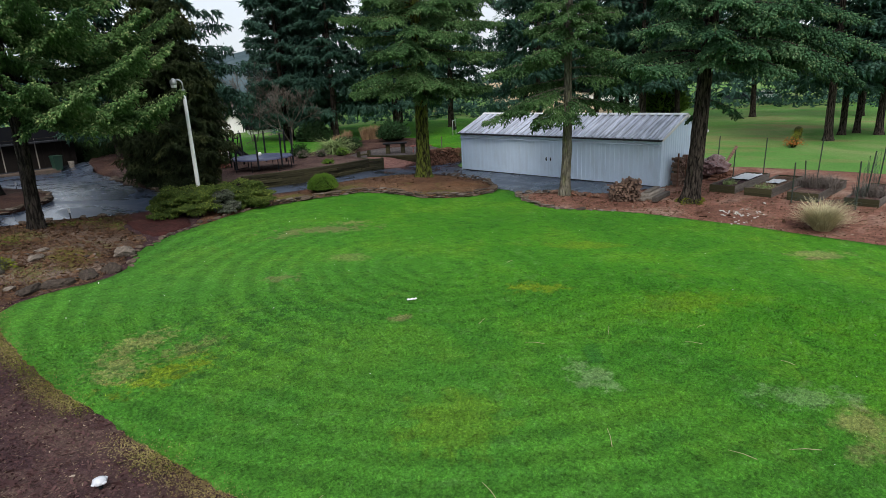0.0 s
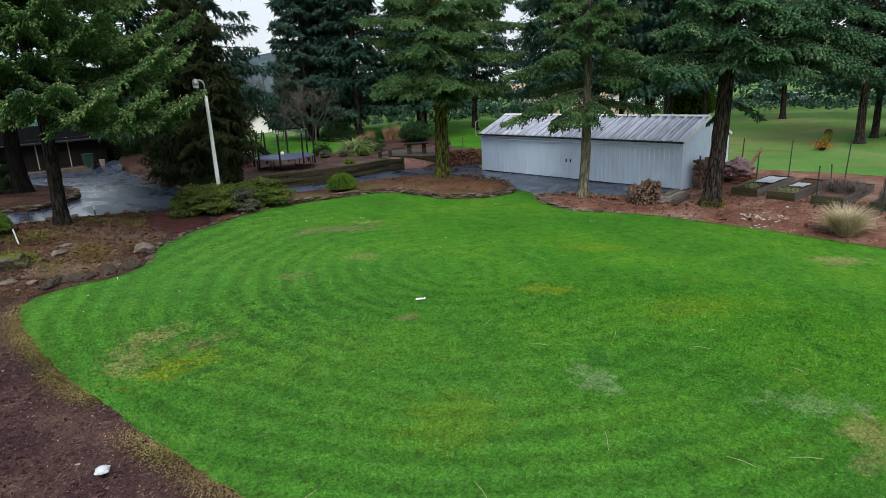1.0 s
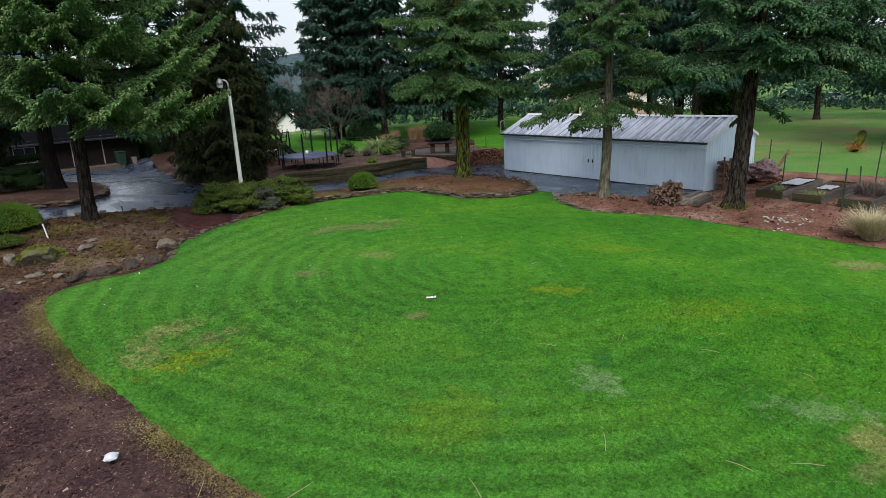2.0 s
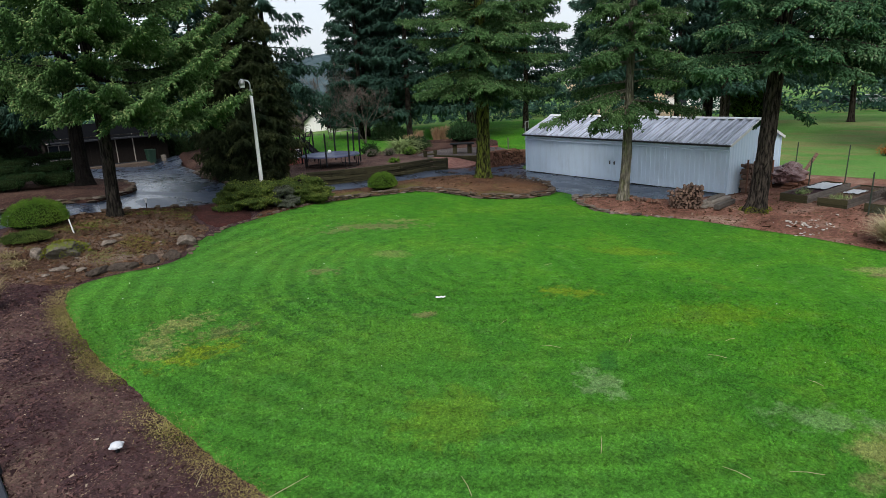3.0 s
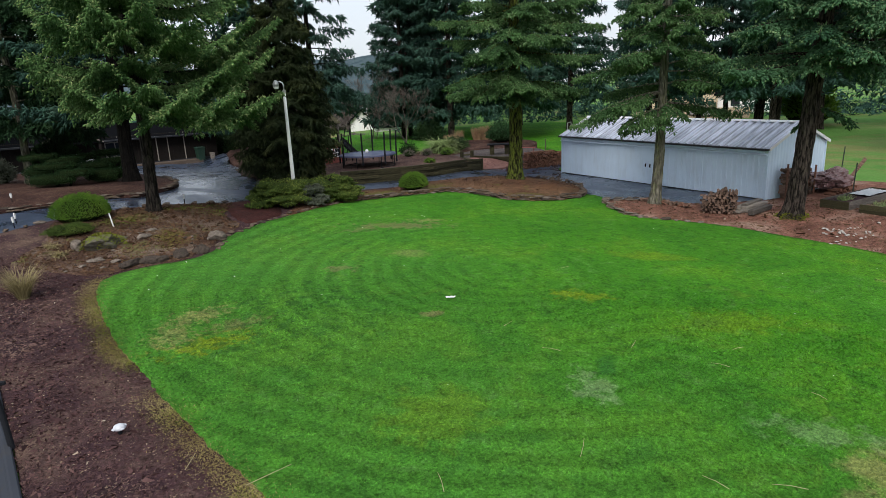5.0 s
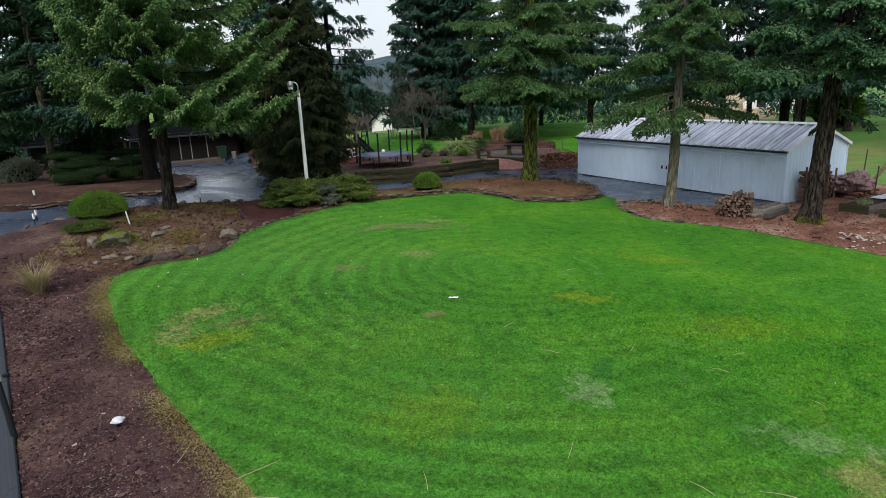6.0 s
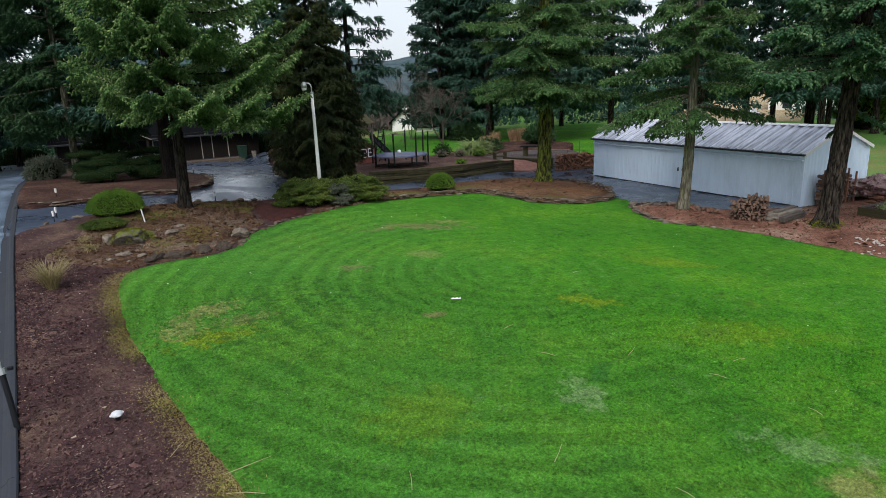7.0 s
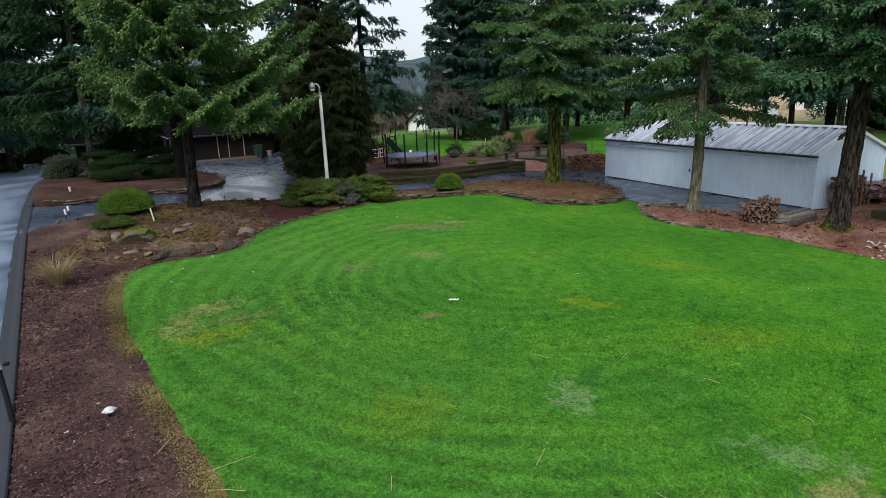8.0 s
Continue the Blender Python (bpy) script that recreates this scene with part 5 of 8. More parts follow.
def bush(name, x, y, z, rx, ry, h, n, seed, label, leaf, size=0.12, kind="leaf", square=0.0, lumps=0.08, turn=0.0, group="", shag=0.12, out=0.8):
    """A clipped or natural bush: a dark filler core with a shell of leaves."""
    rng = np.random.default_rng(seed)
    ph = rng.uniform(0, 6.28, 6)

    def shape(d):
        e = d
        if square:
            m = np.max(np.abs(d * np.array([1, 1, 1.0])), axis=1, keepdims=True)
            e = d * ((1 - square) + square * 0.92 / m)
        az = np.arctan2(d[:, 1], d[:, 0])
        k = 1 + lumps * (np.sin(3 * az + ph[0]) * 0.5 + np.sin(5 * az + ph[1] + 3 * d[:, 2]) * 0.5 + np.sin(9 * az + ph[2] + 6 * d[:, 2]) * 0.4)
        zz = np.where(e[:, 2] > 0, e[:, 2] * h * 0.72, e[:, 2] * h * 0.28) + h * 0.28
        return np.c_[e[:, 0] * rx * k, e[:, 1] * ry * k, zz * (1 + (k - 1) * 0.7)]

    t = thing(name, x, y, z, turn, label, "bush" if "hedge" not in name else "hedge", group)
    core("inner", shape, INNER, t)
    v, f = leaf_shell(rng, n, shape, size, kind, shag, out)
    link_mesh("foliage", fast_mesh("foliage", v, f), leaf, t)
    return t


def grass_clump(name, x, y, z, n, h, spread, seed, label, leaf, width=0.012, arch=0.5, group="", upright=0.5):
    rng = np.random.default_rng(seed)
    t = thing(name, x, y, z, 0, label, "grass", group)
    az = rng.uniform(0, 6.28, n)
    L = h * rng.uniform(0.6, 1.15, n)
    tilt = rng.beta(1.3, 1.6, n) * (1 - upright) * 1.5 + 0.05
    r0 = spread * 0.25 * np.sqrt(rng.random(n))
    a0 = rng.uniform(0, 6.28, n)
    base = np.c_[r0 * np.cos(a0), r0 * np.sin(a0), np.full(n, -0.03)]
    outv = np.c_[np.cos(az), np.sin(az), np.zeros(n)]
    side = np.c_[-np.sin(az), np.cos(az), np.zeros(n)]
    V, F = [], []
    prev = None
    for j, s in enumerate((0.0, 0.4, 0.75, 1.0)):
        bend = tilt + arch * s
        reach = L * s
        c = base + outv * (reach * np.sin(bend))[:, None] + np.array([0, 0, 1.0]) * (reach * np.cos(bend))[:, None]
        w = width * (1 - 0.85 * s)
        V += [c - side * w, c + side * w]
    V = np.stack(V, 1).reshape(-1, 3)
    i0 = np.arange(n)[:, None] * 8
    for j in range(3):
        k = i0 + 2 * j
        F += [np.hstack([k, k + 1, k + 3]), np.hstack([k, k + 3, k + 2])]
    link_mesh("tuft", fast_mesh("tuft", V, np.vstack(F)), leaf, t)
    return t


def juniper(x, y, rx, ry, h, n, seed, label, leaf, young):
    """Low spreading juniper: many short limbs in flat overlapping plates."""
    rng = np.random.default_rng(seed)
    t = thing("juniper_bush", x, y, ground_at(x, y), 0, label, "bush", "junipers by the lamp post")
    limbs = []
    for i in range(n):
        a, k = rng.uniform(0, 6.28), (i + rng.random()) / n
        r = 1 / math.hypot(math.cos(a) / rx, math.sin(a) / ry)
        L = r * rng.uniform(0.75, 1.08) * (1.04 - 0.38 * k)
        limbs.append((limb_points(0.05 + h * 0.8 * k, a, L, rng.uniform(0.0, 0.18), rng.uniform(-0.5, 0.0)), L))
    bm = bmesh.new()
    for p, L in limbs:
        tube(bm, p[::3], [0.02, 0.015, 0.01, 0.006], 4, False)
    part("limbs", bm, BARK_DARK, t)
    v, f, vy, fy = grow(rng, limbs, 0.075, 0.10, 0.44, 0.3, 0.8, 0.5)
    link_mesh("foliage", fast_mesh("foliage", v, f), leaf, t)
    link_mesh("new_growth", fast_mesh("new_growth", vy, fy), young, t, "paler shoots along the ridges")


juniper(8.85, 24.95, 1.55, 1.3, 1.0, 105, 51, "spreading green juniper round the lamp post", JUNIPER, JUNIPER_TIP)
juniper(11.15, 25.35, 1.5, 1.25, 1.05, 105, 52, "flat-topped green juniper beside the lamp post", JUNIPER, JUNIPER_TIP)
juniper(10.0, 24.3, 0.7, 0.6, 0.95, 36, 53, "faded grey juniper between two green ones", JUNIPER_GREY, JUNIPER_GREY)
bush("round_bush", 16.2, 26.75, ground_at(16.3, 26.7), 0.70, 0.68, 0.84, 10000, 54, "small clipped round bush by the drive", BOX, 0.06, lumps=0.04)
bush("round_bush", 1.38, 25.35, ground_at(1.42, 25.3) - 0.08, 0.95, 0.88, 0.95, 13000, 55, "bright green clipped dome bush by the drive", BOX, 0.06, lumps=0.06)
bush("low_bush", 0.95, 23.5, ground_at(0.95, 23.5), 0.66, 0.42, 0.30, 5200, 56, "low dark cushion of evergreen", JUNIPER, 0.06, lumps=0.2, shag=0.3)
def cloud_hedge(x, y, pads, seed, turn):
    """An evergreen clipped into flat pads one above the other, on short stems."""
    rng = np.random.default_rng(seed)
    t = thing("clipped_hedge", x, y, float(land(x, y)) + 0.1, turn, "dark evergreen clipped into flat layered pads", "hedge", "clipped hedges")
    for dx, dy, z, rx, ry, h in pads:
        ph = rng.uniform(0, 6.28, 3)

        def shape(d):
            m = np.max(np.abs(d), axis=1, keepdims=True)
            e = d * (0.35 + 0.65 * 0.92 / m)
            az = np.arctan2(d[:, 1], d[:, 0])
            k = 1 + 0.09 * np.sin(3 * az + ph[0]) + 0.06 * np.sin(7 * az + ph[1] + 3 * d[:, 2])
            return np.c_[dx + e[:, 0] * rx * k, dy + e[:, 1] * ry * k, z + e[:, 2] * h * 0.5 * (1 + 0.2 * (k - 1))]

        bm = bmesh.new()
        bmesh.ops.create_icosphere(bm, subdivisions=3, radius=1)
        mid = np.array([dx, dy, z])
        for v in bm.verts:
            v.co = Vector(mid + (shape(np.array([v.co[:]]))[0] - mid) * 0.9)
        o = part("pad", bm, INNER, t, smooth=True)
        n = int(2000 * rx * (ry + h))
        d = rng.normal(size=(n, 3))
        d /= np.linalg.norm(d, axis=1, keepdims=True)
        v, f = sprays(shape(d), 0.7 * d + rng.normal(0, 0.6, (n, 3)) + np.array([0, 0, 0.3]), rng.normal(0, 1, (n, 3)), 0.075 * rng.uniform(0.6, 1.3, n), "leaf")
        link_mesh("foliage", fast_mesh("foliage", v, f), HEDGE, o)
        part("stem", tube(bmesh.new(), [(dx * 0.4, dy * 0.4, -0.1), (dx * 0.8, dy * 0.8, z * 0.6), (dx, dy, z)], [0.07, 0.05, 0.04], 6), BARK_DARK, t)


cloud_hedge(0.9, 34.8, ((-0.4, 0, 0.42, 1.0, 0.7, 0.5), (0.6, 0.2, 0.62, 0.8, 0.6, 0.36), (-0.5, 0.8, 0.95, 1.0, 0.5, 0.34)), 157, -12)
cloud_hedge(2.9, 35.7, ((0, 0, 0.45, 1.0, 0.7, 0.6), (-0.5, 0.5, 0.9, 0.8, 0.5, 0.32), (0.5, 0.9, 1.05, 0.9, 0.5, 0.32)), 158, -14)
cloud_hedge(0.4, 37.0, ((0, 0, 0.7, 1.1, 0.6, 0.5), (0.7, 0.4, 1.15, 0.9, 0.5, 0.34), (-0.5, 0.5, 1.4, 0.9, 0.5, 0.34)), 159, -8)
cloud_hedge(2.6, 38.4, ((0, 0, 0.8, 1.4, 0.6, 0.6), (-0.7, 0.4, 1.3, 1.0, 0.5, 0.36), (0.8, 0.5, 1.45, 1.0, 0.5, 0.36)), 160, -10)
bush("evergreen_bush", 0.7, 42.3, float(land(0.7, 42.3)) + 0.1, 1.45, 1.2, 2.15, 3600, 60, "rounded evergreen bush behind the hedges", HEDGE, 0.22)
bush("evergreen_bush", -2.5, 43.6, float(land(-2.5, 43.6)) + 0.05, 0.95, 3.2, 1.25, 3600, 61, "long grey-green mounded shrub along the lane", JUNIPER_GREY, 0.18, shag=0.25)
# added shrubs that darken the open grass showing below the firs
for i, (x, y, rx, h) in enumerate(((16.2, 62.5, 1.6, 2.4), (18.3, 60.5, 1.8, 2.8), (15.2, 65.5, 1.8, 3.0), (-9.8, 63.0, 2.2, 3.0), (-12.5, 60.0, 2.2, 2.6), (-7.0, 70.0, 2.4, 3.0))):
    bush("evergreen_bush", x, y, float(far_land(x, y)) - 0.05, rx, rx, h, 900, 260 + i, "dark evergreen shrub at the edge of the firs", HEDGE, 0.34, lumps=0.2, shag=0.3, group="shrubs under the firs")
bush("rhododendron", 35.0, 44.2, 0.66, 1.3, 1.2, 1.5, 2200, 62, "broad dark rhododendron in the shrub border", RHODO, 0.26, lumps=0.14, shag=0.25)
bush("dark_shrub", 28.1, 41.5, 0.66, 1.1, 0.8, 0.95, 1300, 63, "low dark green shrub beside pampas grass", HEDGE, 0.2, lumps=0.15, shag=0.3)
bush("dark_shrub", 24.4, 42.3, 0.6, 0.6, 0.5, 0.8, 600, 64, "small spiky dark shrub", HEDGE, 0.2, lumps=0.2, shag=0.4)
bush("round_shrub", 34.0, 55.5, -0.1, 1.6, 1.5, 2.2, 2400, 66, "big clipped evergreen shrub on the back lawn", HEDGE, 0.3, group="back lawn shrubs")
bush("yellow_green_shrub", 71.0, 36.9, -0.1, 2.3, 2.3, 4.2, 2600, 67, "yellow-green shrub at the edge of the woods", BOX, 0.5, lumps=0.2, shag=0.3)
for i, (x, y, r) in enumerate(((22.9, 39.6, 0.38), (24.1, 39.0, 0.34), (25.2, 38.0, 0.42), (22.0, 35.0, 0.3))):
    bush("low_shrub", x, y, float(play_z(x, y)), r, r, 0.42 if i < 3 else 0.22, 260, 70 + i, "small rounded tuft in the play area", (TWIGS, TWIGS, BOX, BOX)[i], 0.14, lumps=0.2, shag=0.4, group="tufts in the play area")

grass_clump("tan_grass", 24.5, 7.1, ground_at(24.5, 7.1), 1700, 1.22, 1.1, 81, "pale dry ornamental grass tussock in the garden", TAN_PALE, 0.013, 0.5, upright=0.5)
grass_clump("tan_grass", -0.3, 17.6, ground_at(-0.3, 17.6), 420, 0.95, 0.5, 82, "dry tan grass tuft in the bark mulch", TAN_GRASS, 0.009, 0.45, upright=0.62)
grass_clump("tan_grass", 0.55, 21.3, ground_at(0.55, 21.3), 160, 0.42, 0.7, 83, "flattened tan grass among the stones", TAN_GRASS, 0.010, 0.9, upright=0.2)
grass_clump("tan_grass", 0.35, 22.3, ground_at(0.35, 22.3), 160, 0.36, 0.8, 84, "flattened tan grass among the stones", TAN_GRASS, 0.010, 0.9, upright=0.2)
grass_clump("pampas_grass", 26.5, 41.2, 0.66, 700, 2.0, 1.4, 85, "arching green and cream pampas grass", PAMPAS, 0.04, 0.9, upright=0.45)
for i, (x, y, h) in enumerate(((33.4, 48.8, 1.2), (34.8, 48.0, 1.45), (36.2, 47.2, 1.4), (32.4, 48.4, 0.9), (35.5, 47.6, 1.5), (31.4, 47.6, 1.0), (37.0, 46.4, 1.1))):
    grass_clump("brown_reeds", x, y, 0.4, 320, h, 1.3, 86 + i, "upright clump of rusty brown reeds", REED, 0.03, 0.15, "reeds in the border", 0.85)


# ---- stones ----
def stone_meshes(n, material, flat, seed, fine=2, cuts=7):
    out = []
    for i in range(n):
        rng = np.random.default_rng(seed + i)
        bm = bmesh.new()
        bmesh.ops.create_icosphere(bm, subdivisions=fine, radius=0.5)
        ax = rng.normal(size=(cuts, 3))
        ax /= np.linalg.norm(ax, axis=1, keepdims=True)
        lim = rng.uniform(0.26, 0.44, cuts)
        for v in bm.verts:
            p = np.array(v.co)
            for a, m in zip(ax, lim):
                q = p @ a
                if q > m:
                    p = p - (q - m) * a
            if fine > 2:
                q = Vector(p) * 3.1 + Vector((seed + i, 0, 0))
                p = p * (1 + 0.16 * noise.noise(q) + 0.09 * noise.noise(q * 2.7) + 0.05 * noise.noise(q * 6.1))
            p = p * np.array([1, rng.uniform(0.98, 1.02), flat]) + rng.normal(0, 0.008 if fine == 2 else 0.003, 3)
            v.co = Vector(p)
        me = bpy.data.meshes.new("stone")
        bm.to_mesh(me)
        bm.free()
        me.materials.append(material)
        out.append(me)
    return out


DARK_STONES = stone_meshes(5, ROCK, 0.62, 100)
PALE_STONES = stone_meshes(5, ROCK_PALE, 0.6, 120)
MOSS_STONES = stone_meshes(3, ROCK_MOSS, 0.6, 140, 4, 11)
BROWN_STONES = stone_meshes(6, ROCK_BROWN, 0.62, 170)
WHITE_STONES = stone_meshes(4, ROCK_WHITE, 0.6, 150)
DARK_LUMPS = stone_meshes(4, ROCK, 0.65, 160, 4, 11)
PALE_LUMPS = stone_meshes(5, ROCK_PALE, 0.6, 180, 4, 11)


def stone(name, mesh, x, y, z, sx, sy, sz, turn, label, group=""):
    ob = new(name, mesh)
    ob.matrix_basis = pose(x, y, z, 0, 0, turn) @ Matrix.Diagonal((sx, sy, sz, 1))
    return tagged(ob, label, "stone", group)


def edging(line, gap, size, seed, label, lift=0.0, rows=1, pale=0.14):
    """Stones set one after the other, in courses, along the rim of a bed."""
    rng = np.random.default_rng(seed)
    t = thing("stone_edging", 0, 0, 0, 0, label, "edging", kind="structure")
    p = np.array(line, float)
    seg = np.hypot(*np.diff(p, axis=0).T)
    cum = np.concatenate([[0], np.cumsum(seg)])
    s = 0.0
    while s < cum[-1]:
        for row in range(rows):
            x = np.interp(s + row * gap * 0.5, cum, p[:, 0]) + rng.normal(0, 0.06)
            y = np.interp(s + row * gap * 0.5, cum, p[:, 1]) + rng.normal(0, 0.06)
            k = size * 0.85 * rng.lognormal(0, 0.3)
            i = min(int(np.searchsorted(cum, s, "right")) - 1, len(p) - 2)
            deg = math.degrees(math.atan2(p[i + 1][1] - p[i][1], p[i + 1][0] - p[i][0])) + rng.normal(0, 14) if rows > 1 else rng.uniform(0, 360)
            q = rng.random()
            pool = BROWN_STONES if q < 0.86 - pale else PALE_STONES if q < 0.86 else DARK_STONES
            ob = new("stone", pool[rng.integers(len(pool))])
            ob.parent = t
            ob.matrix_basis = pose(x, y, float(bed_z(x, y)) + 0.01 + lift + row * size * 0.30, 0, 0, deg) @ Matrix.Diagonal((k * 1.5, k, k * (0.8 if rows == 1 else 0.5), 1))
        s += gap * rng.uniform(0.8, 1.25)


edging([(12.1, 24.95), (15.0, 25.75), (17.3, 25.35), (18.35, 24.05), (19.0, 22.25), (20.65, 21.15), (22.35, 21.15), (23.2, 21.65)], 0.23, 0.28, 1, "small rough stone edging the needle bed", rows=3)
edging([(23.3, 21.75), (24.5, 23.35), (25.1, 25.2), (24.8, 27.0)], 0.26, 0.24, 2, "small rough stone edging the needle bed", rows=3)
edging([(21.25, 16.4), (21.2, 17.3), (21.65, 18.4), (22.35, 19.5), (23.0, 19.85), (23.9, 19.2), (24.7, 17.9)], 0.22, 0.26, 3, "broken pale rock edging a small bed", rows=2, pale=0.6)
edging([(21.3, 16.4), (21.9, 15.5), (22.6, 14.3)], 0.42, 0.22, 4, "broken pale rock edging a small bed", pale=0.6)
edging([(5.1, 20.1), (5.75, 21.5), (7.3, 22.65), (9.2, 23.5), (12.0, 24.9)], 0.30, 0.24, 5, "dark stone along the lawn rim")
edging([(-2.0, 29.3), (-0.8, 29.1), (0.4, 29.5), (2.3, 30.5), (3.8, 30.2), (5.5, 31.8), (5.95, 33.6), (5.7, 36.0)], 0.30, 0.34, 6, "flat dark stone edging the island bed", lift=0.0, rows=2)
edging([(-1.0, 25.15), (0.1, 25.9), (1.4, 26.75), (3.6, 27.2), (5.3, 27.05), (7.0, 26.65)], 0.75, 0.30, 7, "pale flat stone along the drive")
edging([(10.15, 31.7), (9.95, 34.6), (10.9, 40), (12.3, 46.7)], 0.55, 0.4, 8, "flat stone along the parking area")
edging([(24, 41.0), (26.0, 39.2), (29.5, 40.7), (33.3, 39.2)], 0.6, 0.45, 9, "rough stone of the shrub border", lift=0.35)

for x, y, sx, sy, sz, turn, pool, i, label in (
        (5.3, 21.2, 0.8, 0.6, 0.9, 20, PALE_LUMPS, 0, "rounded pale boulder at the lawn rim"),
        (3.05, 22.0, 0.75, 0.45, 0.35, 60, PALE_LUMPS, 1, "flat slab of pale stone"),
        (3.35, 22.75, 0.45, 0.3, 0.3, 10, PALE_LUMPS, 2, "small pale stone on the mossy bed"),
        (1.75, 21.45, 1.25, 0.9, 1.35, 15, MOSS_STONES, 0, "boulder capped with yellow-green moss"),
        (1.05, 21.75, 0.6, 0.5, 0.85, 70, PALE_LUMPS, 3, "pale split stone beside a mossy boulder"),
        (2.35, 22.0, 0.5, 0.4, 0.4, 30, MOSS_STONES, 1, "small mossy stone among the boulders"),
        (3.05, 19.45, 0.9, 0.5, 0.55, 5, DARK_LUMPS, 0, "dark basalt lump by the lawn"),
        (2.35, 19.4, 0.85, 0.55, 0.55, 50, DARK_LUMPS, 1, "dark basalt lump by the lawn"),
        (3.85, 19.75, 0.8, 0.55, 0.55, 90, DARK_LUMPS, 2, "dark basalt lump by the lawn"),
        (4.45, 20.0, 0.7, 0.55, 0.55, 140, DARK_LUMPS, 3, "dark basalt lump by the lawn"),
        (1.5, 20.3, 0.6, 0.35, 0.25, 0, PALE_LUMPS, 4, "flat pale stone in dry grass"),
        (2.0, 19.9, 0.4, 0.3, 0.25, 80, PALE_LUMPS, 0, "flat pale stone in dry grass"),
        (1.1, 19.9, 0.3, 0.25, 0.2, 80, PALE_LUMPS, 1, "flat pale stone in dry grass"),
        (2.85, 36.2, 0.9, 0.6, 0.8, 0, DARK_LUMPS, 2, "grey boulder before the hedge"),
        (-2.2, 46.5, 1.8, 1.3, 1.4, 40, PALE_LUMPS, 3, "pale grey boulder by the lane")):
    stone("boulder", pool[i], x, y, float(bed_z(x, y)) + 0.05 * sz, sx, sy, sz, turn, label)



def moss_cap(x, y, z, rx, ry, h, n, seed, name, label):
    """Short moss over a stone or round a trunk's foot."""
    rng = np.random.default_rng(seed)
    d = rng.normal(size=(n, 3))
    d[:, 2] = np.abs(d[:, 2])
    d /= np.linalg.norm(d, axis=1, keepdims=True)
    k = 1 + 0.22 * np.sin(5 * np.arctan2(d[:, 1], d[:, 0]) + seed) + rng.normal(0, 0.06, n)
    p = np.c_[x + rx * k * d[:, 0], y + ry * k * d[:, 1], z + h * d[:, 2]]
    v, f = sprays(p, d + rng.normal(0, 0.6, (n, 3)), rng.normal(0, 1, (n, 3)), rng.uniform(0.04, 0.09, n), "leaf")
    tagged(link_mesh(name, fast_mesh(name, v, f), MOSS), label, "moss", kind="stuff")


moss_cap(1.78, 21.5, float(bed_z(1.78, 21.5)) + 0.02, 0.56, 0.40, 0.40, 1500, 3, "boulder_moss", "yellow-green moss over a boulder")
moss_cap(25.72, 12.55, float(bed_z(25.72, 12.55)) - 0.06, 0.52, 0.50, 0.26, 1700, 5, "trunk_moss", "green moss round the foot of a fir")
rng = np.random.default_rng(77)
for i in range(46):
    x, y = 24.9 + rng.normal(0, 0.55), 10.2 + rng.normal(0, 0.5)
    k = rng.uniform(0.04, 0.11)
    stone("rubble_stone", WHITE_STONES[rng.integers(4)], x, y, ground_at(x, y) + 0.01, k * 1.4, k, k, rng.uniform(0, 360), "small pale lump of rubble on red soil", "rubble on the soil")
for i in range(60):
    x, y = rng.uniform(-0.4, 5.0), rng.uniform(19.2, 25)
    if (x - 2.4) ** 2 / 5 + (y - 21) ** 2 / 9 > 1:
        continue
    k = rng.uniform(0.06, 0.16)
    stone("rubble_stone", (PALE_STONES if i % 2 else DARK_STONES)[rng.integers(5)], x, y, ground_at(x, y) + 0.01, k * 1.4, k, k, rng.uniform(0, 360), "small loose stone in the mossy bed", "loose stones in the bed")


# ---- lamp post and markers ----
def lamp_post(x, y):
    z = ground_at(x, y)
    t = thing("lamp_post", x, y, z - 0.05, 0, "slim white pole with a hooked arm and lamp head", "lamp post")
    top = 6.17 - z
    part("pole", tube(bmesh.new(), [(0, 0, 0), (0, 0, 1.5), (0, 0, 3), (0, 0, top - 0.3)], [0.085, 0.08, 0.07, 0.062], 14), WHITE, t, smooth=True)
    part("collar", tube(bmesh.new(), [(0, 0, top - 0.36), (0, 0, top - 0.26)], [0.075, 0.075], 14), GALV, t)
    az = radians(150)
    c, s = math.cos(az), math.sin(az)
    part("arm", tube(bmesh.new(), [(0, 0, top - 0.28), (0, 0, top - 0.06), (0.04 * c, 0.04 * s, top + 0.04), (0.12 * c, 0.12 * s, top + 0.09), (0.26 * c, 0.26 * s, top + 0.10)], 0.03, 8), GALV, t, smooth=True)
    h = part("lamp_head", tube(bmesh.new(), [(0.31 * c, 0.31 * s, top - 0.10), (0.31 * c, 0.31 * s, top + 0.0), (0.31 * c, 0.31 * s, top + 0.08), (0.31 * c, 0.31 * s, top + 0.16)], [0.12, 0.13, 0.10, 0.03], 12), GALV, t, smooth=True)
    part("diffuser", tube(bmesh.new(), [(0.31 * c, 0.31 * s, top - 0.20), (0.31 * c, 0.31 * s, top - 0.10)], [0.09, 0.115], 12), WHITE, h, "cloudy glass bowl", smooth=True)


lamp_post(9.47, 25.2)


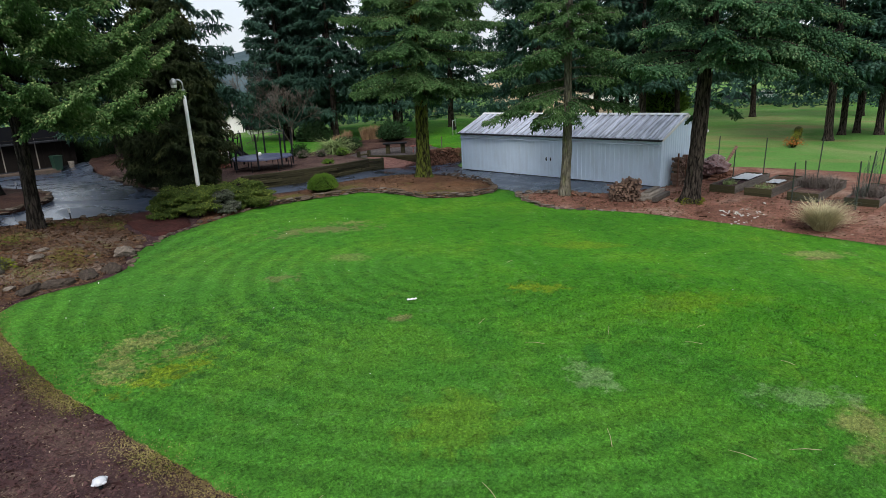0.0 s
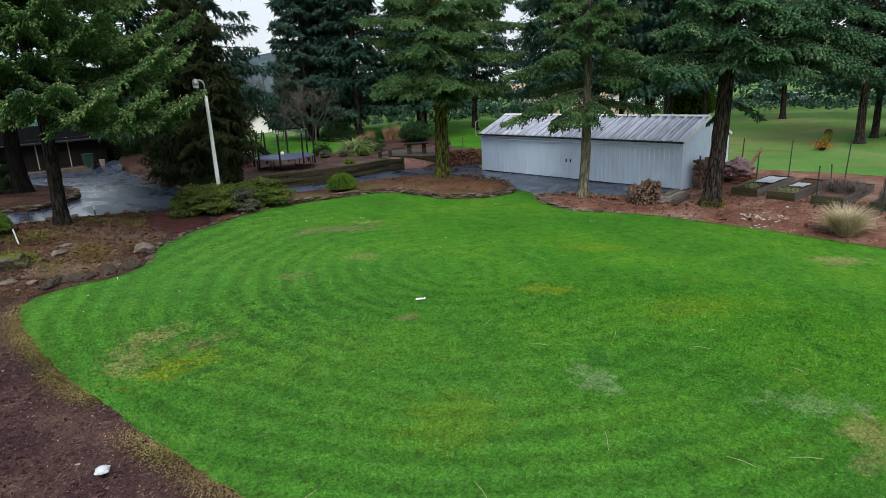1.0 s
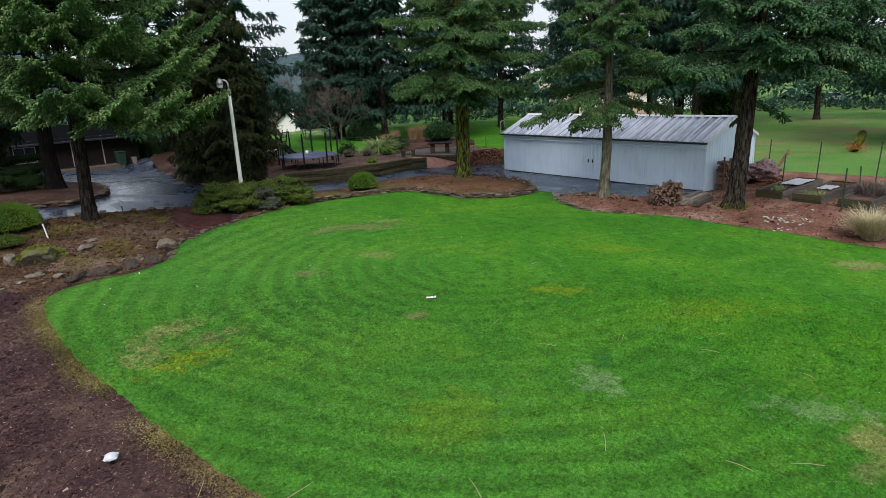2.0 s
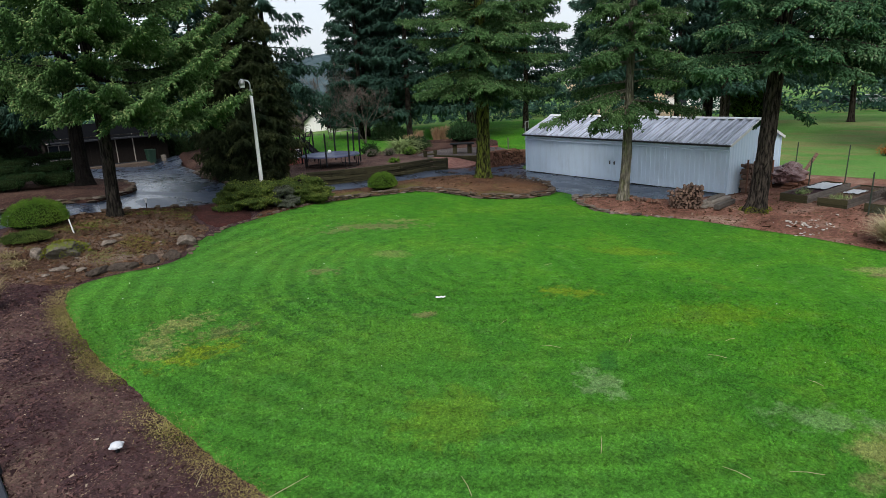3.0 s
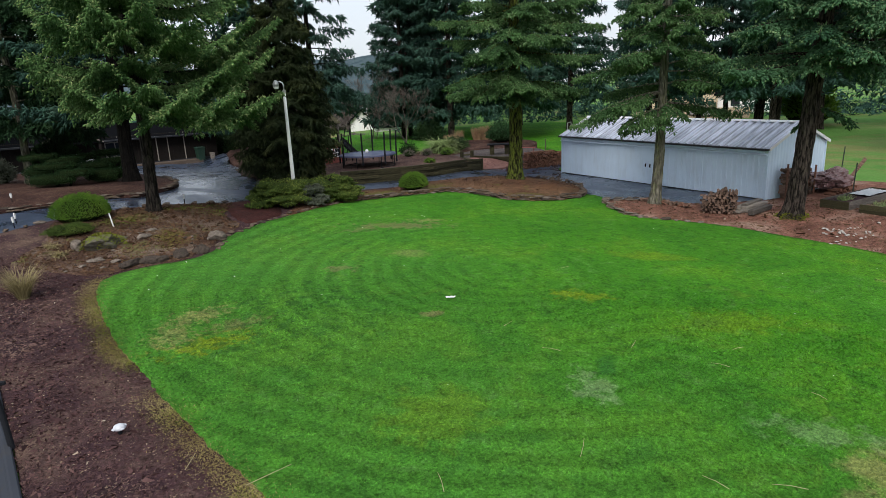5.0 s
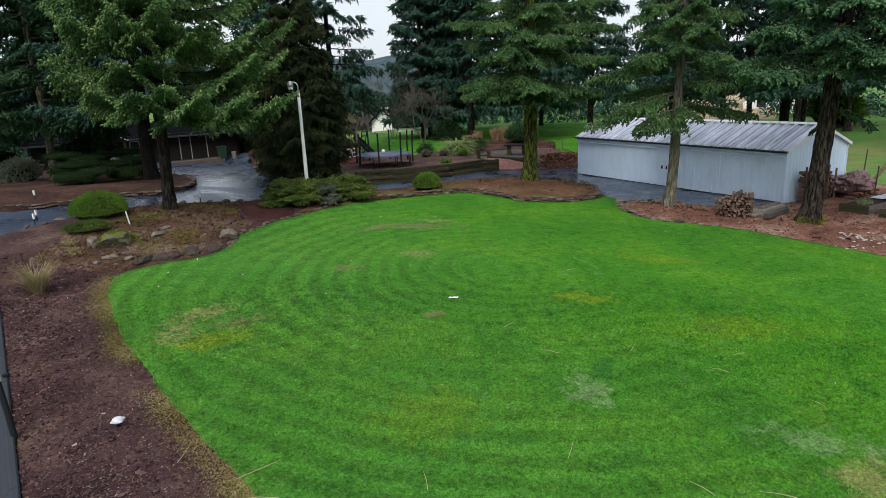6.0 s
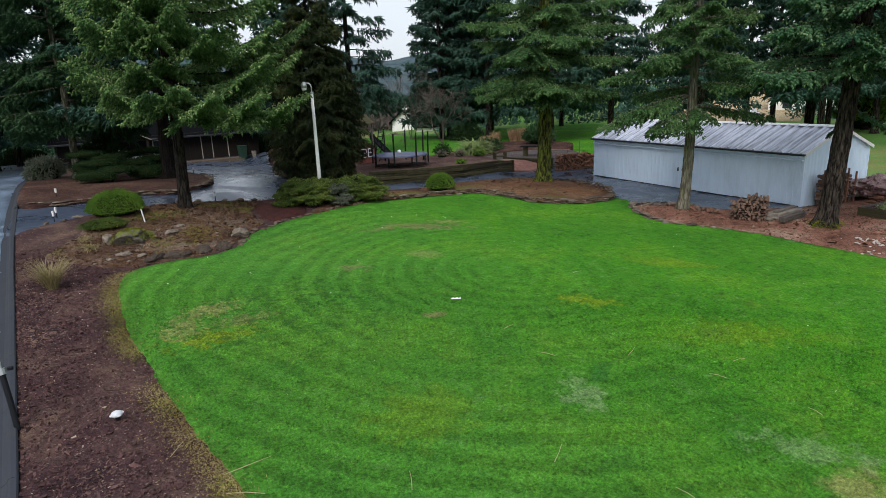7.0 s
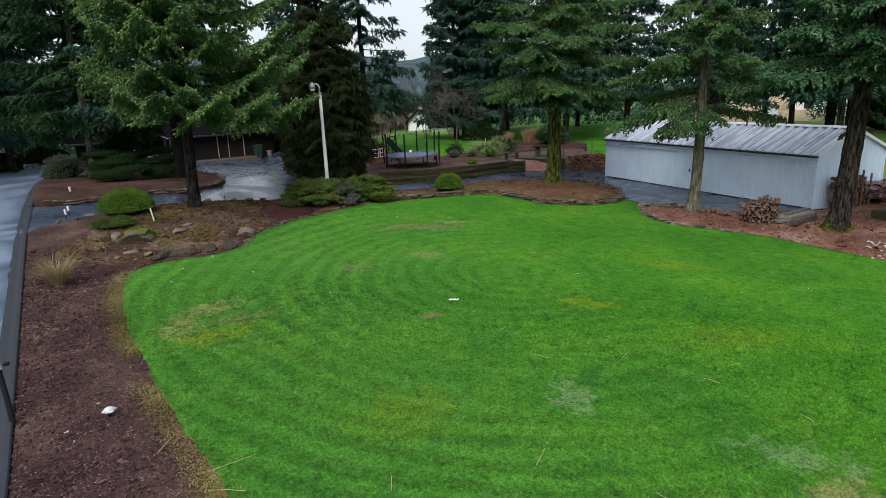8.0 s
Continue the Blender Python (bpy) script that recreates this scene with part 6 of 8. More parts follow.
def path_light(x, y, z, h=0.34):
    """A small path light: dark stake, white glass and cap."""
    t = thing("path_light", x, y, z - 0.03, 0, "small white path light on a stake by the drive", "path light", "path lights")
    part("stake", tube(bmesh.new(), [(0, 0, 0), (0, 0, h * 0.55)], 0.018, 6), BLACK, t)
    part("lens", tube(bmesh.new(), [(0, 0, h * 0.5), (0, 0, h * 0.9)], [0.035, 0.05], 8), WHITE, t)
    part("cap", tube(bmesh.new(), [(0, 0, h * 0.9), (0, 0, h)], [0.062, 0.03], 8), GALV, t)


for x, y in ((-0.75, 25.55), (-0.72, 26.3), (5.25, 27.15)):
    path_light(x, y, ground_at(x, y), 0.42)
for x, y in ((-1.0, 30.7), (-0.7, 40.5), (5.5, 38.4)):
    path_light(x, y, float(land(x, y)) + 0.14, 0.42)

t = thing("marker_stake", 2.24, 23.8, ground_at(2.24, 23.8) - 0.05, 0, "thin white stake in the mossy bed", "stake")
part("stake", tube(bmesh.new(), [(0.04, 0, 0), (-0.03, 0.02, 0.52)], [0.025, 0.022], 6), WHITE, t)

FROSTED = paint_mat("frosted_plastic", (0.55, 0.57, 0.62), 0.4, (0.08, 0.07, 0.06), 0.5)
t = thing("ground_light", 1.2, 9.35, ground_at(1.2, 9.35) - 0.02, 0, "round white plastic ground light in the mulch", "ground light")
part("stem", tube(bmesh.new(), [(0, 0, 0), (0, 0, 0.09)], 0.03, 8), BLACK, t)
part("dome", tube(bmesh.new(), [(0, 0, 0.08), (0, 0, 0.10), (0, 0, 0.14), (0, 0, 0.165)], [0.08, 0.10, 0.08, 0.03], 14), FROSTED, t, smooth=True)
for k in range(4):
    a = k * 1.57 + 0.4
    part("petal", boxed(0.05, 0.115, -0.03, 0.03, 0.095, 0.12, bevel=0.008), FROSTED, t, at=pose(0, 0, 0, 0, 0, math.degrees(a)))

t = thing("leaning_pole", -0.25, 9.75, float(land(-0.25, 9.75)), 0, "black pole with a white looped handle by the kerb", "pole")
part("lower_tube", tube(bmesh.new(), [(0, 0, 0.0), (-0.03, 0.10, 0.45), (-0.08, 0.22, 0.95)], 0.045, 10), BLACK, t)
part("clamp", tube(bmesh.new(), [(-0.078, 0.215, 0.93), (-0.09, 0.24, 1.03)], 0.065, 10), GALV, t, "grey clamp")
part("knob", boxed(0.0, 0.09, 0.2, 0.26, 0.98, 1.04, bevel=0.012), BLACK, t)
part("upper_tube", tube(bmesh.new(), [(-0.085, 0.23, 1.0), (-0.13, 0.36, 1.55)], 0.026, 8), GALV, t)
part("handle", tube(bmesh.new(), [(-0.13, 0.36, 1.52), (-0.02, 0.38, 1.60), (-0.02, 0.40, 1.68), (-0.22, 0.40, 1.70), (-0.24, 0.38, 1.60), (-0.13, 0.36, 1.52)], 0.022, 8), WHITE, t, "white looped handle")


# ---- timber walls of the terrace ----
def timber_wall(name, line, courses, label, tall=0.165, deep=0.2, zf=land, post_gap=2.4):
    t = thing(name, 0, 0, 0, 0, label, "retaining wall", kind="structure")
    rng = np.random.default_rng(len(line) + courses)
    p = np.array(line, float)
    seg = np.hypot(*np.diff(p, axis=0).T)
    cum = np.concatenate([[0], np.cumsum(seg)])
    for c in range(courses):
        s = -0.9 * (c % 2)
        while s < cum[-1] - 0.05:
            a, b = max(s, 0), min(s + 2.4, cum[-1])
            s += 2.4
            if b - a < 0.15:
                continue
            pa = np.array([np.interp(a, cum, p[:, 0]), np.interp(a, cum, p[:, 1])])
            pb = np.array([np.interp(b, cum, p[:, 0]), np.interp(b, cum, p[:, 1])])
            za, zb = float(zf(*pa)), float(zf(*pb))
            L = float(np.hypot(*(pb - pa)))
            m = pose(pa[0], pa[1], za - 0.1 + c * tall, 0, -math.degrees(math.atan2(zb - za, L)), math.degrees(math.atan2(pb[1] - pa[1], pb[0] - pa[0])))
            j = rng.normal(0, 0.012)
            part("timber", boxed(0.004, L - 0.004, -deep / 2 + j, deep / 2 + j, 0, tall - 0.006, bevel=0.014), TIMBER, t, at=m)
    return t


timber_wall("timber_wall", [(13.6, 30.0), (14.8, 30.3), (19.8, 30.85), (24.4, 32.5)], 5, "mossy dark stacked-timber retaining wall beside the drive")
timber_wall("timber_wall", [(24.4, 32.55), (25.0, 34.3), (25.7, 36.6)], 4, "low timber edge of the brick ramp")
timber_wall("timber_wall", [(28.6, 33.75), (27.2, 35.1), (26.4, 36.4)], 4, "low timber wall round the gravel terrace", zf=lambda x, y: land(x, y) + 0.15)
for x, y, z0, h in ((24.45, 32.5, 0.1, 0.95), (26.45, 36.5, 0.5, 0.62), (28.6, 33.8, 0.0, 0.75), (25.7, 36.7, 0.5, 0.62)):
    part_post = thing("timber_post", x, y, z0, 20, "short square timber post", "post", "terrace posts")
    part("post", boxed(-0.1, 0.1, -0.1, 0.1, 0, h, bevel=0.012), TIMBER, part_post)
t = thing("rail", 25.7, 36.7, 0.85, 0, "low horizontal timber rail", "rail")
part("rail", tube(bmesh.new(), [(0, 0, 0), (0.75, -0.2, 0.0)], 0.06, 6), TIMBER, t)
RAMP = [(24.7, 32.8), (26.4, 33.2), (28.4, 33.7), (27.2, 35.0), (26.4, 36.3), (25.6, 36.3), (25.1, 34.4)]
BRICKS = litter_material("brick_ramp", (0.16, 0.075, 0.06), (0.20, 0.10, 0.085), (0.24, 0.13, 0.11), None, 1.0)
sheet("brick_ramp", np.array(RAMP), lambda x, y: np.maximum(land(x, y) + 0.05, 0.06 + 0.6 * ramp01(33.0, 35.5, y)), 0.5, BRICKS, "reddish brick ramp up to the terrace", "ramp", 0.2)


# ---- trampoline ----
def trampoline(x, y, z):
    r = 1.85
    t = thing("trampoline", x, y, z, 0, "round trampoline with blue mat and tall black net poles", "trampoline")
    bm = bmesh.new()
    bmesh.ops.create_circle(bm, cap_ends=True, segments=40, radius=r - 0.24)
    bmesh.ops.translate(bm, verts=bm.verts, vec=(0, 0, 0.80))
    ext = bmesh.ops.extrude_face_region(bm, geom=list(bm.faces))
    bmesh.ops.translate(bm, verts=[q for q in ext["geom"] if isinstance(q, bmesh.types.BMVert)], vec=(0, 0, -0.015))
    bmesh.ops.recalc_face_normals(bm, faces=bm.faces)
    part("mat", bm, MAT_BLUE, t)
    bm = bmesh.new()
    rings = []
    for rr, zz in ((r - 0.28, 0.805), (r - 0.22, 0.835), (r - 0.02, 0.83), (r + 0.04, 0.80), (r + 0.03, 0.74)):
        rings.append([bm.verts.new((rr * math.cos(a), rr * math.sin(a), zz)) for a in np.linspace(0, 2 * math.pi, 40, endpoint=False)])
    for p, q in zip(rings, rings[1:]):
        for k in range(40):
            bm.faces.new((p[k], q[k], q[(k + 1) % 40], p[(k + 1) % 40]))
    part("pad", bm, PAD_BLUE, t, smooth=True)
    part("ring", tube(bmesh.new(), [(r * math.cos(a), r * math.sin(a), 0.76) for a in np.linspace(0, 2 * math.pi, 33)], 0.028, 6), BLACK, t)
    for k in range(4):
        a0 = radians(k * 90 + 22)
        c = [(r * math.cos(a0 + d), r * math.sin(a0 + d)) for d in (-0.35, 0.35)]
        part("leg", tube(bmesh.new(), [(*c[0], 0.76), (*c[0], 0.03), (*c[1], 0.03), (*c[1], 0.76)], 0.032, 6), BLACK, t)
    for k in range(8):
        a = radians(k * 45 + 10)
        px, py = (r + 0.05) * math.cos(a), (r + 0.05) * math.sin(a)
        o = part("net_pole", tube(bmesh.new(), [(px, py, 0.25), (px, py, 1.4), (px * 1.02, py * 1.02, 2.25)], 0.056, 8), BLACK, t)
        part("pole_cap", tube(bmesh.new(), [(px * 1.02, py * 1.02, 2.25), (px * 1.02, py * 1.02, 2.30)], [0.05, 0.03], 8), BLACK, o)
    part("ball", tube(bmesh.new(), [(0.2, 0.6, 0.80), (0.2, 0.6, 0.84), (0.2, 0.6, 0.93), (0.2, 0.6, 1.02), (0.2, 0.6, 1.05)], [0.04, 0.10, 0.125, 0.09, 0.03], 10), WHITE, t, smooth=True)


trampoline(18.4, 36.9, float(play_z(18.4, 36.9)) - 0.02)


def play_tower(x, y, z):
    t = thing("play_tower", x, y, z, 25, "wooden play tower with ladder, slide and small windows", "play structure")
    for px, py in ((0, 0), (1.5, 0), (0, 1.4), (1.5, 1.4)):
        part("post", boxed(px - 0.05, px + 0.05, py - 0.05, py + 0.05, 0, 2.9, bevel=0.006), PLANK, t)
    part("platform", boxed(-0.08, 1.58, -0.08, 1.48, 1.28, 1.36), PLANK, t)
    for k in range(6):
        part("board", boxed(-0.06, 1.56, -0.075, -0.05, 0.05 + k * 0.2, 0.235 + k * 0.2), PICNIC, t)
    for k in range(2):
        w = part("window_frame", boxed(0.2 + k * 0.65, 0.7 + k * 0.65, -0.11, -0.08, 0.45, 1.05), WHITE, t, "white window frame")
        for a in range(2):
            for b in range(2):
                part("pane", boxed(0.25 + k * 0.65 + a * 0.21, 0.44 + k * 0.65 + a * 0.21, -0.118, -0.111, 0.50 + b * 0.27, 0.73 + b * 0.27), PANE, w)
    for k in range(7):
        part("rung", tube(bmesh.new(), [(1.75, 0.1 - 0.08 * k, 0.3 + 0.3 * k), (2.25, 0.1 - 0.08 * k, 0.3 + 0.3 * k)], 0.03, 6), BLACK, t)
    for px in (1.75, 2.25):
        part("ladder_rail", tube(bmesh.new(), [(px, 0.18, 0.0), (px, -0.4, 2.3)], 0.035, 6), BLACK, t)
    bm = bmesh.new()
    prof = [(-0.28, 0.22), (-0.26, 0.02), (0.26, 0.02), (0.28, 0.22)]
    rows = [[bm.verts.new((2.7 + u, 1.2 - d, zz + w)) for u, w in prof] for d, zz in ((0, 1.5), (0.5, 1.2), (1.4, 0.5), (1.9, 0.28), (2.3, 0.25))]
    for p, q in zip(rows, rows[1:]):
        for k in range(3):
            bm.faces.new((p[k], q[k], q[k + 1], p[k + 1]))
    o = part("slide", bm, BLACK, t, "dark plastic slide")
    bm = bmesh.new()
    for sgn in (0, 1):
        pts = ((-0.15, -0.2, 2.75), (1.65, -0.2, 2.75), (1.65, 0.7, 3.35), (-0.15, 0.7, 3.35)) if not sgn else ((1.65, 1.6, 2.75), (-0.15, 1.6, 2.75), (-0.15, 0.7, 3.35), (1.65, 0.7, 3.35))
        v = [bm.verts.new(p) for p in pts]
        w = [bm.verts.new((p[0], p[1], p[2] - 0.04)) for p in pts]
        bm.faces.new(v), bm.faces.new(w[::-1])
        for k in range(4):
            bm.faces.new((v[k], w[k], w[(k + 1) % 4], v[(k + 1) % 4]))
    part("roof", bm, TIMBER, t)


play_tower(16.35, 39.4, float(play_z(16.35, 39.4)))


# ---- picnic table and terrace things ----
def picnic_table(x, y, z, turn):
    t = thing("picnic_table", x, y, z, turn, "dark plank picnic table on a thick pedestal", "table")
    for k in range(4):
        part("plank", boxed(-0.9, 0.9, -0.44 + k * 0.225, -0.22 + k * 0.225, 0.70, 0.78, bevel=0.008), BLACK, t)
    for px in (-0.55, 0.55):
        part("leg", boxed(px - 0.16, px + 0.16, -0.2, 0.2, 0.0, 0.72, bevel=0.01), TIMBER, t)


picnic_table(29.0, 36.6, 0.62, -40)


def bench(x, y, z, turn):
    t = thing("bench", x, y, z, turn, "red-brown wooden bench on crossed legs", "bench")
    for k in range(3):
        part("slat", boxed(-0.8, 0.8, -0.2 + k * 0.14, -0.08 + k * 0.14, 0.43, 0.47, bevel=0.006), PICNIC, t)
    for px in (-0.6, 0.6):
        for s in (-1, 1):
            part("leg", tube(bmesh.new(), [(px, -0.2 * s, 0), (px, 0.16 * s, 0.44)], 0.035, 4), PICNIC, t)


bench(30.4, 35.3, 0.62, -45)


# ---- firewood ----
def log_mesh(kind, seed, length):
    rng = np.random.default_rng(seed)
    bm = bmesh.new()
    n = 7 if kind == "round" else 4
    a = np.sort(rng.uniform(0, 2 * math.pi, n)) if kind == "split" else np.linspace(0, 2 * math.pi, n, endpoint=False)
    rad = rng.uniform(0.75, 1.0, n)
    rings = [[bm.verts.new((x, 0.5 * q * math.cos(b), 0.5 * q * math.sin(b))) for b, q in zip(a, rad)] for x in (-length / 2 * rng.uniform(0.9, 1.05), length / 2)]
    for k in range(n):
        bm.faces.new((rings[0][k], rings[0][(k + 1) % n], rings[1][(k + 1) % n], rings[1][k]))
    bm.faces.new(rings[0][::-1]), bm.faces.new(rings[1])
    bmesh.ops.recalc_face_normals(bm, faces=bm.faces)
    me = bpy.data.meshes.new("log")
    bm.to_mesh(me)
    bm.free()
    return me


def log_set(material, length, seed):
    out = [log_mesh("split" if i % 3 else "round", seed + i, length) for i in range(7)]
    for me in out:
        me.materials.append(material)
    return out


FRESH_LOGS, OLD_LOGS = log_set(SPLIT, 0.42, 200), log_set(FIREWOOD_OLD, 0.45, 220)


def woodpile(name, x0, y0, x1, y1, z, height, size, logs, label, seed, ragged=0.3, depth=1):
    """Split logs stacked in rows along a line, ends to the front."""
    rng = np.random.default_rng(seed)
    L = math.hypot(x1 - x0, y1 - y0)
    az = math.degrees(math.atan2(y1 - y0, x1 - x0))
    t = thing(name, x0, y0, z, az, label, "firewood")
    row, zz = 0, size * 0.45
    while zz < height:
        s = size * 0.5 + (row % 2) * size * 0.5
        while s < L - size * 0.3:
            edge = height * (1 - ragged * abs(math.sin(s * 2.3 + seed)) * (0.4 + 0.6 * (s / L)))
            if zz < edge:
                for dd in range(depth):
                    ob = new("log", logs[rng.integers(len(logs))])
                    ob.parent = t
                    k = size * rng.uniform(0.95, 1.3)
                    ob.matrix_basis = pose(s + rng.normal(0, 0.012), dd * 0.43 + rng.normal(0, 0.03), zz + rng.normal(0, 0.008), rng.uniform(0, 360), 0, 90 + rng.normal(0, 3)) @ Matrix.Diagonal((1, k, k, 1))
            s += size * rng.uniform(0.9, 1.1)
        zz += size * 0.86
        row += 1
    return t


woodpile("firewood_stack", 28.0, 32.45, 31.4, 32.2, -0.02, 1.15, 0.16, OLD_LOGS, "long stack of old red-brown firewood by the drive", 1, 0.15)
woodpile("firewood_stack", 25.4, 14.8, 24.55, 15.95, -0.02, 1.02, 0.12, FRESH_LOGS, "short stack of split firewood before the shed", 2, 0.28, 2)
woodpile("firewood_stack", 29.1, 14.95, 31.1, 14.95, -0.03, 1.45, 0.15, FRESH_LOGS, "stack of split firewood against the shed wall", 3, 0.2)
rng = np.random.default_rng(9)
for i in range(34):
    f = rng.random()
    x, y = 24.0 + 0.4 * f + rng.normal(0, 0.18), 18.9 - 2.4 * f + rng.normal(0, 0.22)
    ob = new("loose_log", (FRESH_LOGS if i % 4 else OLD_LOGS)[rng.integers(7)])
    k = rng.uniform(0.10, 0.17)
    ob.matrix_basis = pose(x, y, ground_at(x, y) + 0.05, rng.uniform(0, 360), rng.uniform(-18, 18), rng.uniform(0, 360)) @ Matrix.Diagonal((0.85, k, k, 1))
    tagged(ob, "split log lying loose on the bed", "log", "loose split logs")
for i, (x, y, z, L, w, h, turn) in enumerate(((26.1, 15.0, 0.0, 2.3, 0.30, 0.10, 6), (26.0, 14.66, 0.0, 2.1, 0.28, 0.10, 9), (26.3, 14.36, 0.0, 1.9, 0.26, 0.09, 3), (26.2, 14.9, 0.10, 2.0, 0.28, 0.09, 12),
                                              (26.4, 14.6, 0.10, 1.8, 0.25, 0.10, 5), (26.5, 14.8, 0.20, 1.6, 0.24, 0.08, 10), (27.2, 15.05, 0.0, 1.2, 0.2, 0.14, 20))):
    t = thing("plank_stack", x, y, z, turn, "weathered grey plank lying on a pile by the shed", "plank", "plank pile")
    part("plank", boxed(-L / 2, L / 2, -w / 2, w / 2, 0, h, bevel=0.01), PLANK, t)
t = thing("grey_beam", 25.75, 13.95, 0.03, 8, "long grey square beam on the soil", "beam")
part("beam", boxed(-0.85, 0.85, -0.12, 0.12, 0, 0.20, bevel=0.012), BOARD, t)
for x, y, h in ((28.95, 14.75, 1.75), (29.75, 14.72, 1.6), (30.6, 14.7, 1.7), (31.2, 14.7, 1.5)):
    t = thing("wood_stake", x, y, -0.1, 0, "upright red-brown stake holding firewood", "stake", "woodpile stakes")
    part("stake", boxed(-0.04, 0.04, -0.03, 0.03, 0, h, bevel=0.006), FIREWOOD_OLD, t)


def tarp_pile():
    t = thing("covered_pile", 32.4, 14.6, -0.05, 0, "heap of wood under a crumpled brown tarp", "covered pile")
    bm = bmesh.new()
    bmesh.ops.create_icosphere(bm, subdivisions=5, radius=1)
    r = np.random.default_rng(4)
    for v in bm.verts:
        d = v.co.copy()
        n = 0.45 * noise.noise(d * 1.7) + 0.24 * noise.noise(d * 4.1) + 0.20 * abs(noise.noise(d * 7.0)) + 0.10 * noise.noise(d * 15.0)
        v.co = Vector((d.x * 1.05 * (1 + n), d.y * 0.7 * (1 + n), 0.62 + d.z * 0.5 * (1 + n) if d.z > -0.2 else 0.42 + 0.1 * n + (d.z + 0.2) * 0.3))
    part("tarp", bm, TARP, t)
    for i in range(12):
        k = r.uniform(0.10, 0.15)
        ob = new("log", OLD_LOGS[i % 7])
        ob.parent = t
        ob.matrix_basis = pose(-1.0 + i * 0.18, -0.55, 0.12 + (i % 2) * 0.14, r.uniform(0, 360), 0, 90) @ Matrix.Diagonal((1, k, k, 1))


tarp_pile()
t = thing("orange_board", 34.3, 14.9, -0.05, -30, "orange-brown board leaning by the covered pile", "board")
part("board", boxed(-0.09, 0.09, -0.02, 0.02, 0, 1.7), SPLIT, t, at=pose(0, 0, 0, 0, 35, 0))


# ---- kitchen garden ----
def planter(x0, x1, y0, y1, z, h, label, fill, seed):
    t = thing("raised_planter", x0, y0, z, 0, label, "planter", "raised planters")
    L, W = x1 - x0, y1 - y0
    for k in range(2):
        a, b = k * h / 2 + 0.003, (k + 1) * h / 2 - 0.003
        part("side_board", boxed(0, L, 0, 0.045, a, b, bevel=0.005), BOARD, t)
        part("side_board", boxed(0, L, W - 0.045, W, a, b, bevel=0.005), BOARD, t)
        part("end_board", boxed(-0.04, 0.0, 0, W, a, b, bevel=0.005), TIMBER, t)
        part("end_board", boxed(L, L + 0.04, 0, W, a, b, bevel=0.005), TIMBER, t)
    bm = bmesh.new()
    r = np.random.default_rng(seed)
    nx, ny = 18, 7
    g = [[bm.verts.new((0.01 + (L - 0.02) * i / (nx - 1), 0.05 + (W - 0.1) * j / (ny - 1), h - 0.07 + r.normal(0, 0.018))) for j in range(ny)] for i in range(nx)]
    for i in range(nx - 1):
        for j in range(ny - 1):
            bm.faces.new((g[i][j], g[i + 1][j], g[i + 1][j + 1], g[i][j + 1]))
    part("soil", bm, fill, t, "dark garden soil")
    return t


planter(28.4, 32.6, 11.75, 12.9, -0.04, 0.42, "weathered timber planter with soil and a plastic sheet", BARK_MULCH, 1)
planter(28.3, 32.4, 10.15, 11.3, -0.04, 0.42, "weathered timber planter with pale weeds", MOSSY, 2)
planter(28.2, 32.2, 8.3, 9.5, -0.04, 0.42, "weathered timber planter full of bare stems", BARK_MULCH, 3)
planter(28.3, 32.2, 6.2, 7.4, -0.04, 0.36, "low weathered planter with dead stems", BARK_MULCH, 4)


def plastic_sheet(x, y, z, lx, ly, seed):
    r = np.random.default_rng(seed)
    bm = bmesh.new()
    n = 14
    g = [[bm.verts.new((lx * (i / (n - 1) - 0.5), ly * (j / (n - 1) - 0.5), 0.03 + abs(r.normal(0, 0.02)))) for j in range(n)] for i in range(n)]
    for i in range(n - 1):
        for j in range(n - 1):
            bm.faces.new((g[i][j], g[i + 1][j], g[i + 1][j + 1], g[i][j + 1]))
    ob = part("plastic_sheet", bm, SHEETING, None, at=pose(x, y, z))
    tagged(ob, "crumpled white plastic sheet on a planter", "sheet", "plastic sheets")


plastic_sheet(31.3, 12.35, 0.33, 1.8, 0.85, 1)
plastic_sheet(30.6, 10.75, 0.32, 1.1, 0.6, 2)
grass_clump("dead_stems", 30.4, 8.9, 0.28, 900, 0.72, 3.4, 91, "bare red-brown stems of dead plants", TWIGS, 0.010, 0.4, upright=0.55)
grass_clump("dead_stems", 29.2, 12.3, 0.28, 160, 0.35, 1.2, 92, "short green weeds in a planter", PAMPAS, 0.012, 0.5, upright=0.4)
grass_clump("dead_stems", 29.6, 6.8, 0.25, 500, 0.6, 2.6, 93, "bare red-brown stems of dead plants", TWIGS, 0.010, 0.4, upright=0.5)
grass_clump("dead_stems", 29.0, 10.7, 0.28, 200, 0.3, 1.6, 94, "pale weeds in a planter", PAMPAS, 0.012, 0.5, upright=0.4)

POSTS = ((34.0, 14.95, 2.0, 2), (33.75, 12.45, 2.0, 2), (34.0, 10.0, 2.1, 3), (31.1, 12.95, 1.65, 2), (27.65, 9.15, 1.7, 1), (27.5, 6.8, 1.9, 0), (29.3, 6.9, 2.1, 5), (31.9, 7.05, 2.2, 4), (31.2, 9.7, 1.3, -3))
for x, y, h, lean in POSTS:
    t = thing("fence_post", x, y, -0.1, 0, "thin dark green steel garden post", "post", "garden fence posts")
    o = math.tan(radians(lean)) * h
    part("post", tube(bmesh.new(), [(0, 0, 0), (0.0, -o, h + 0.1)], 0.028, 5), GREEN_STEEL, t)


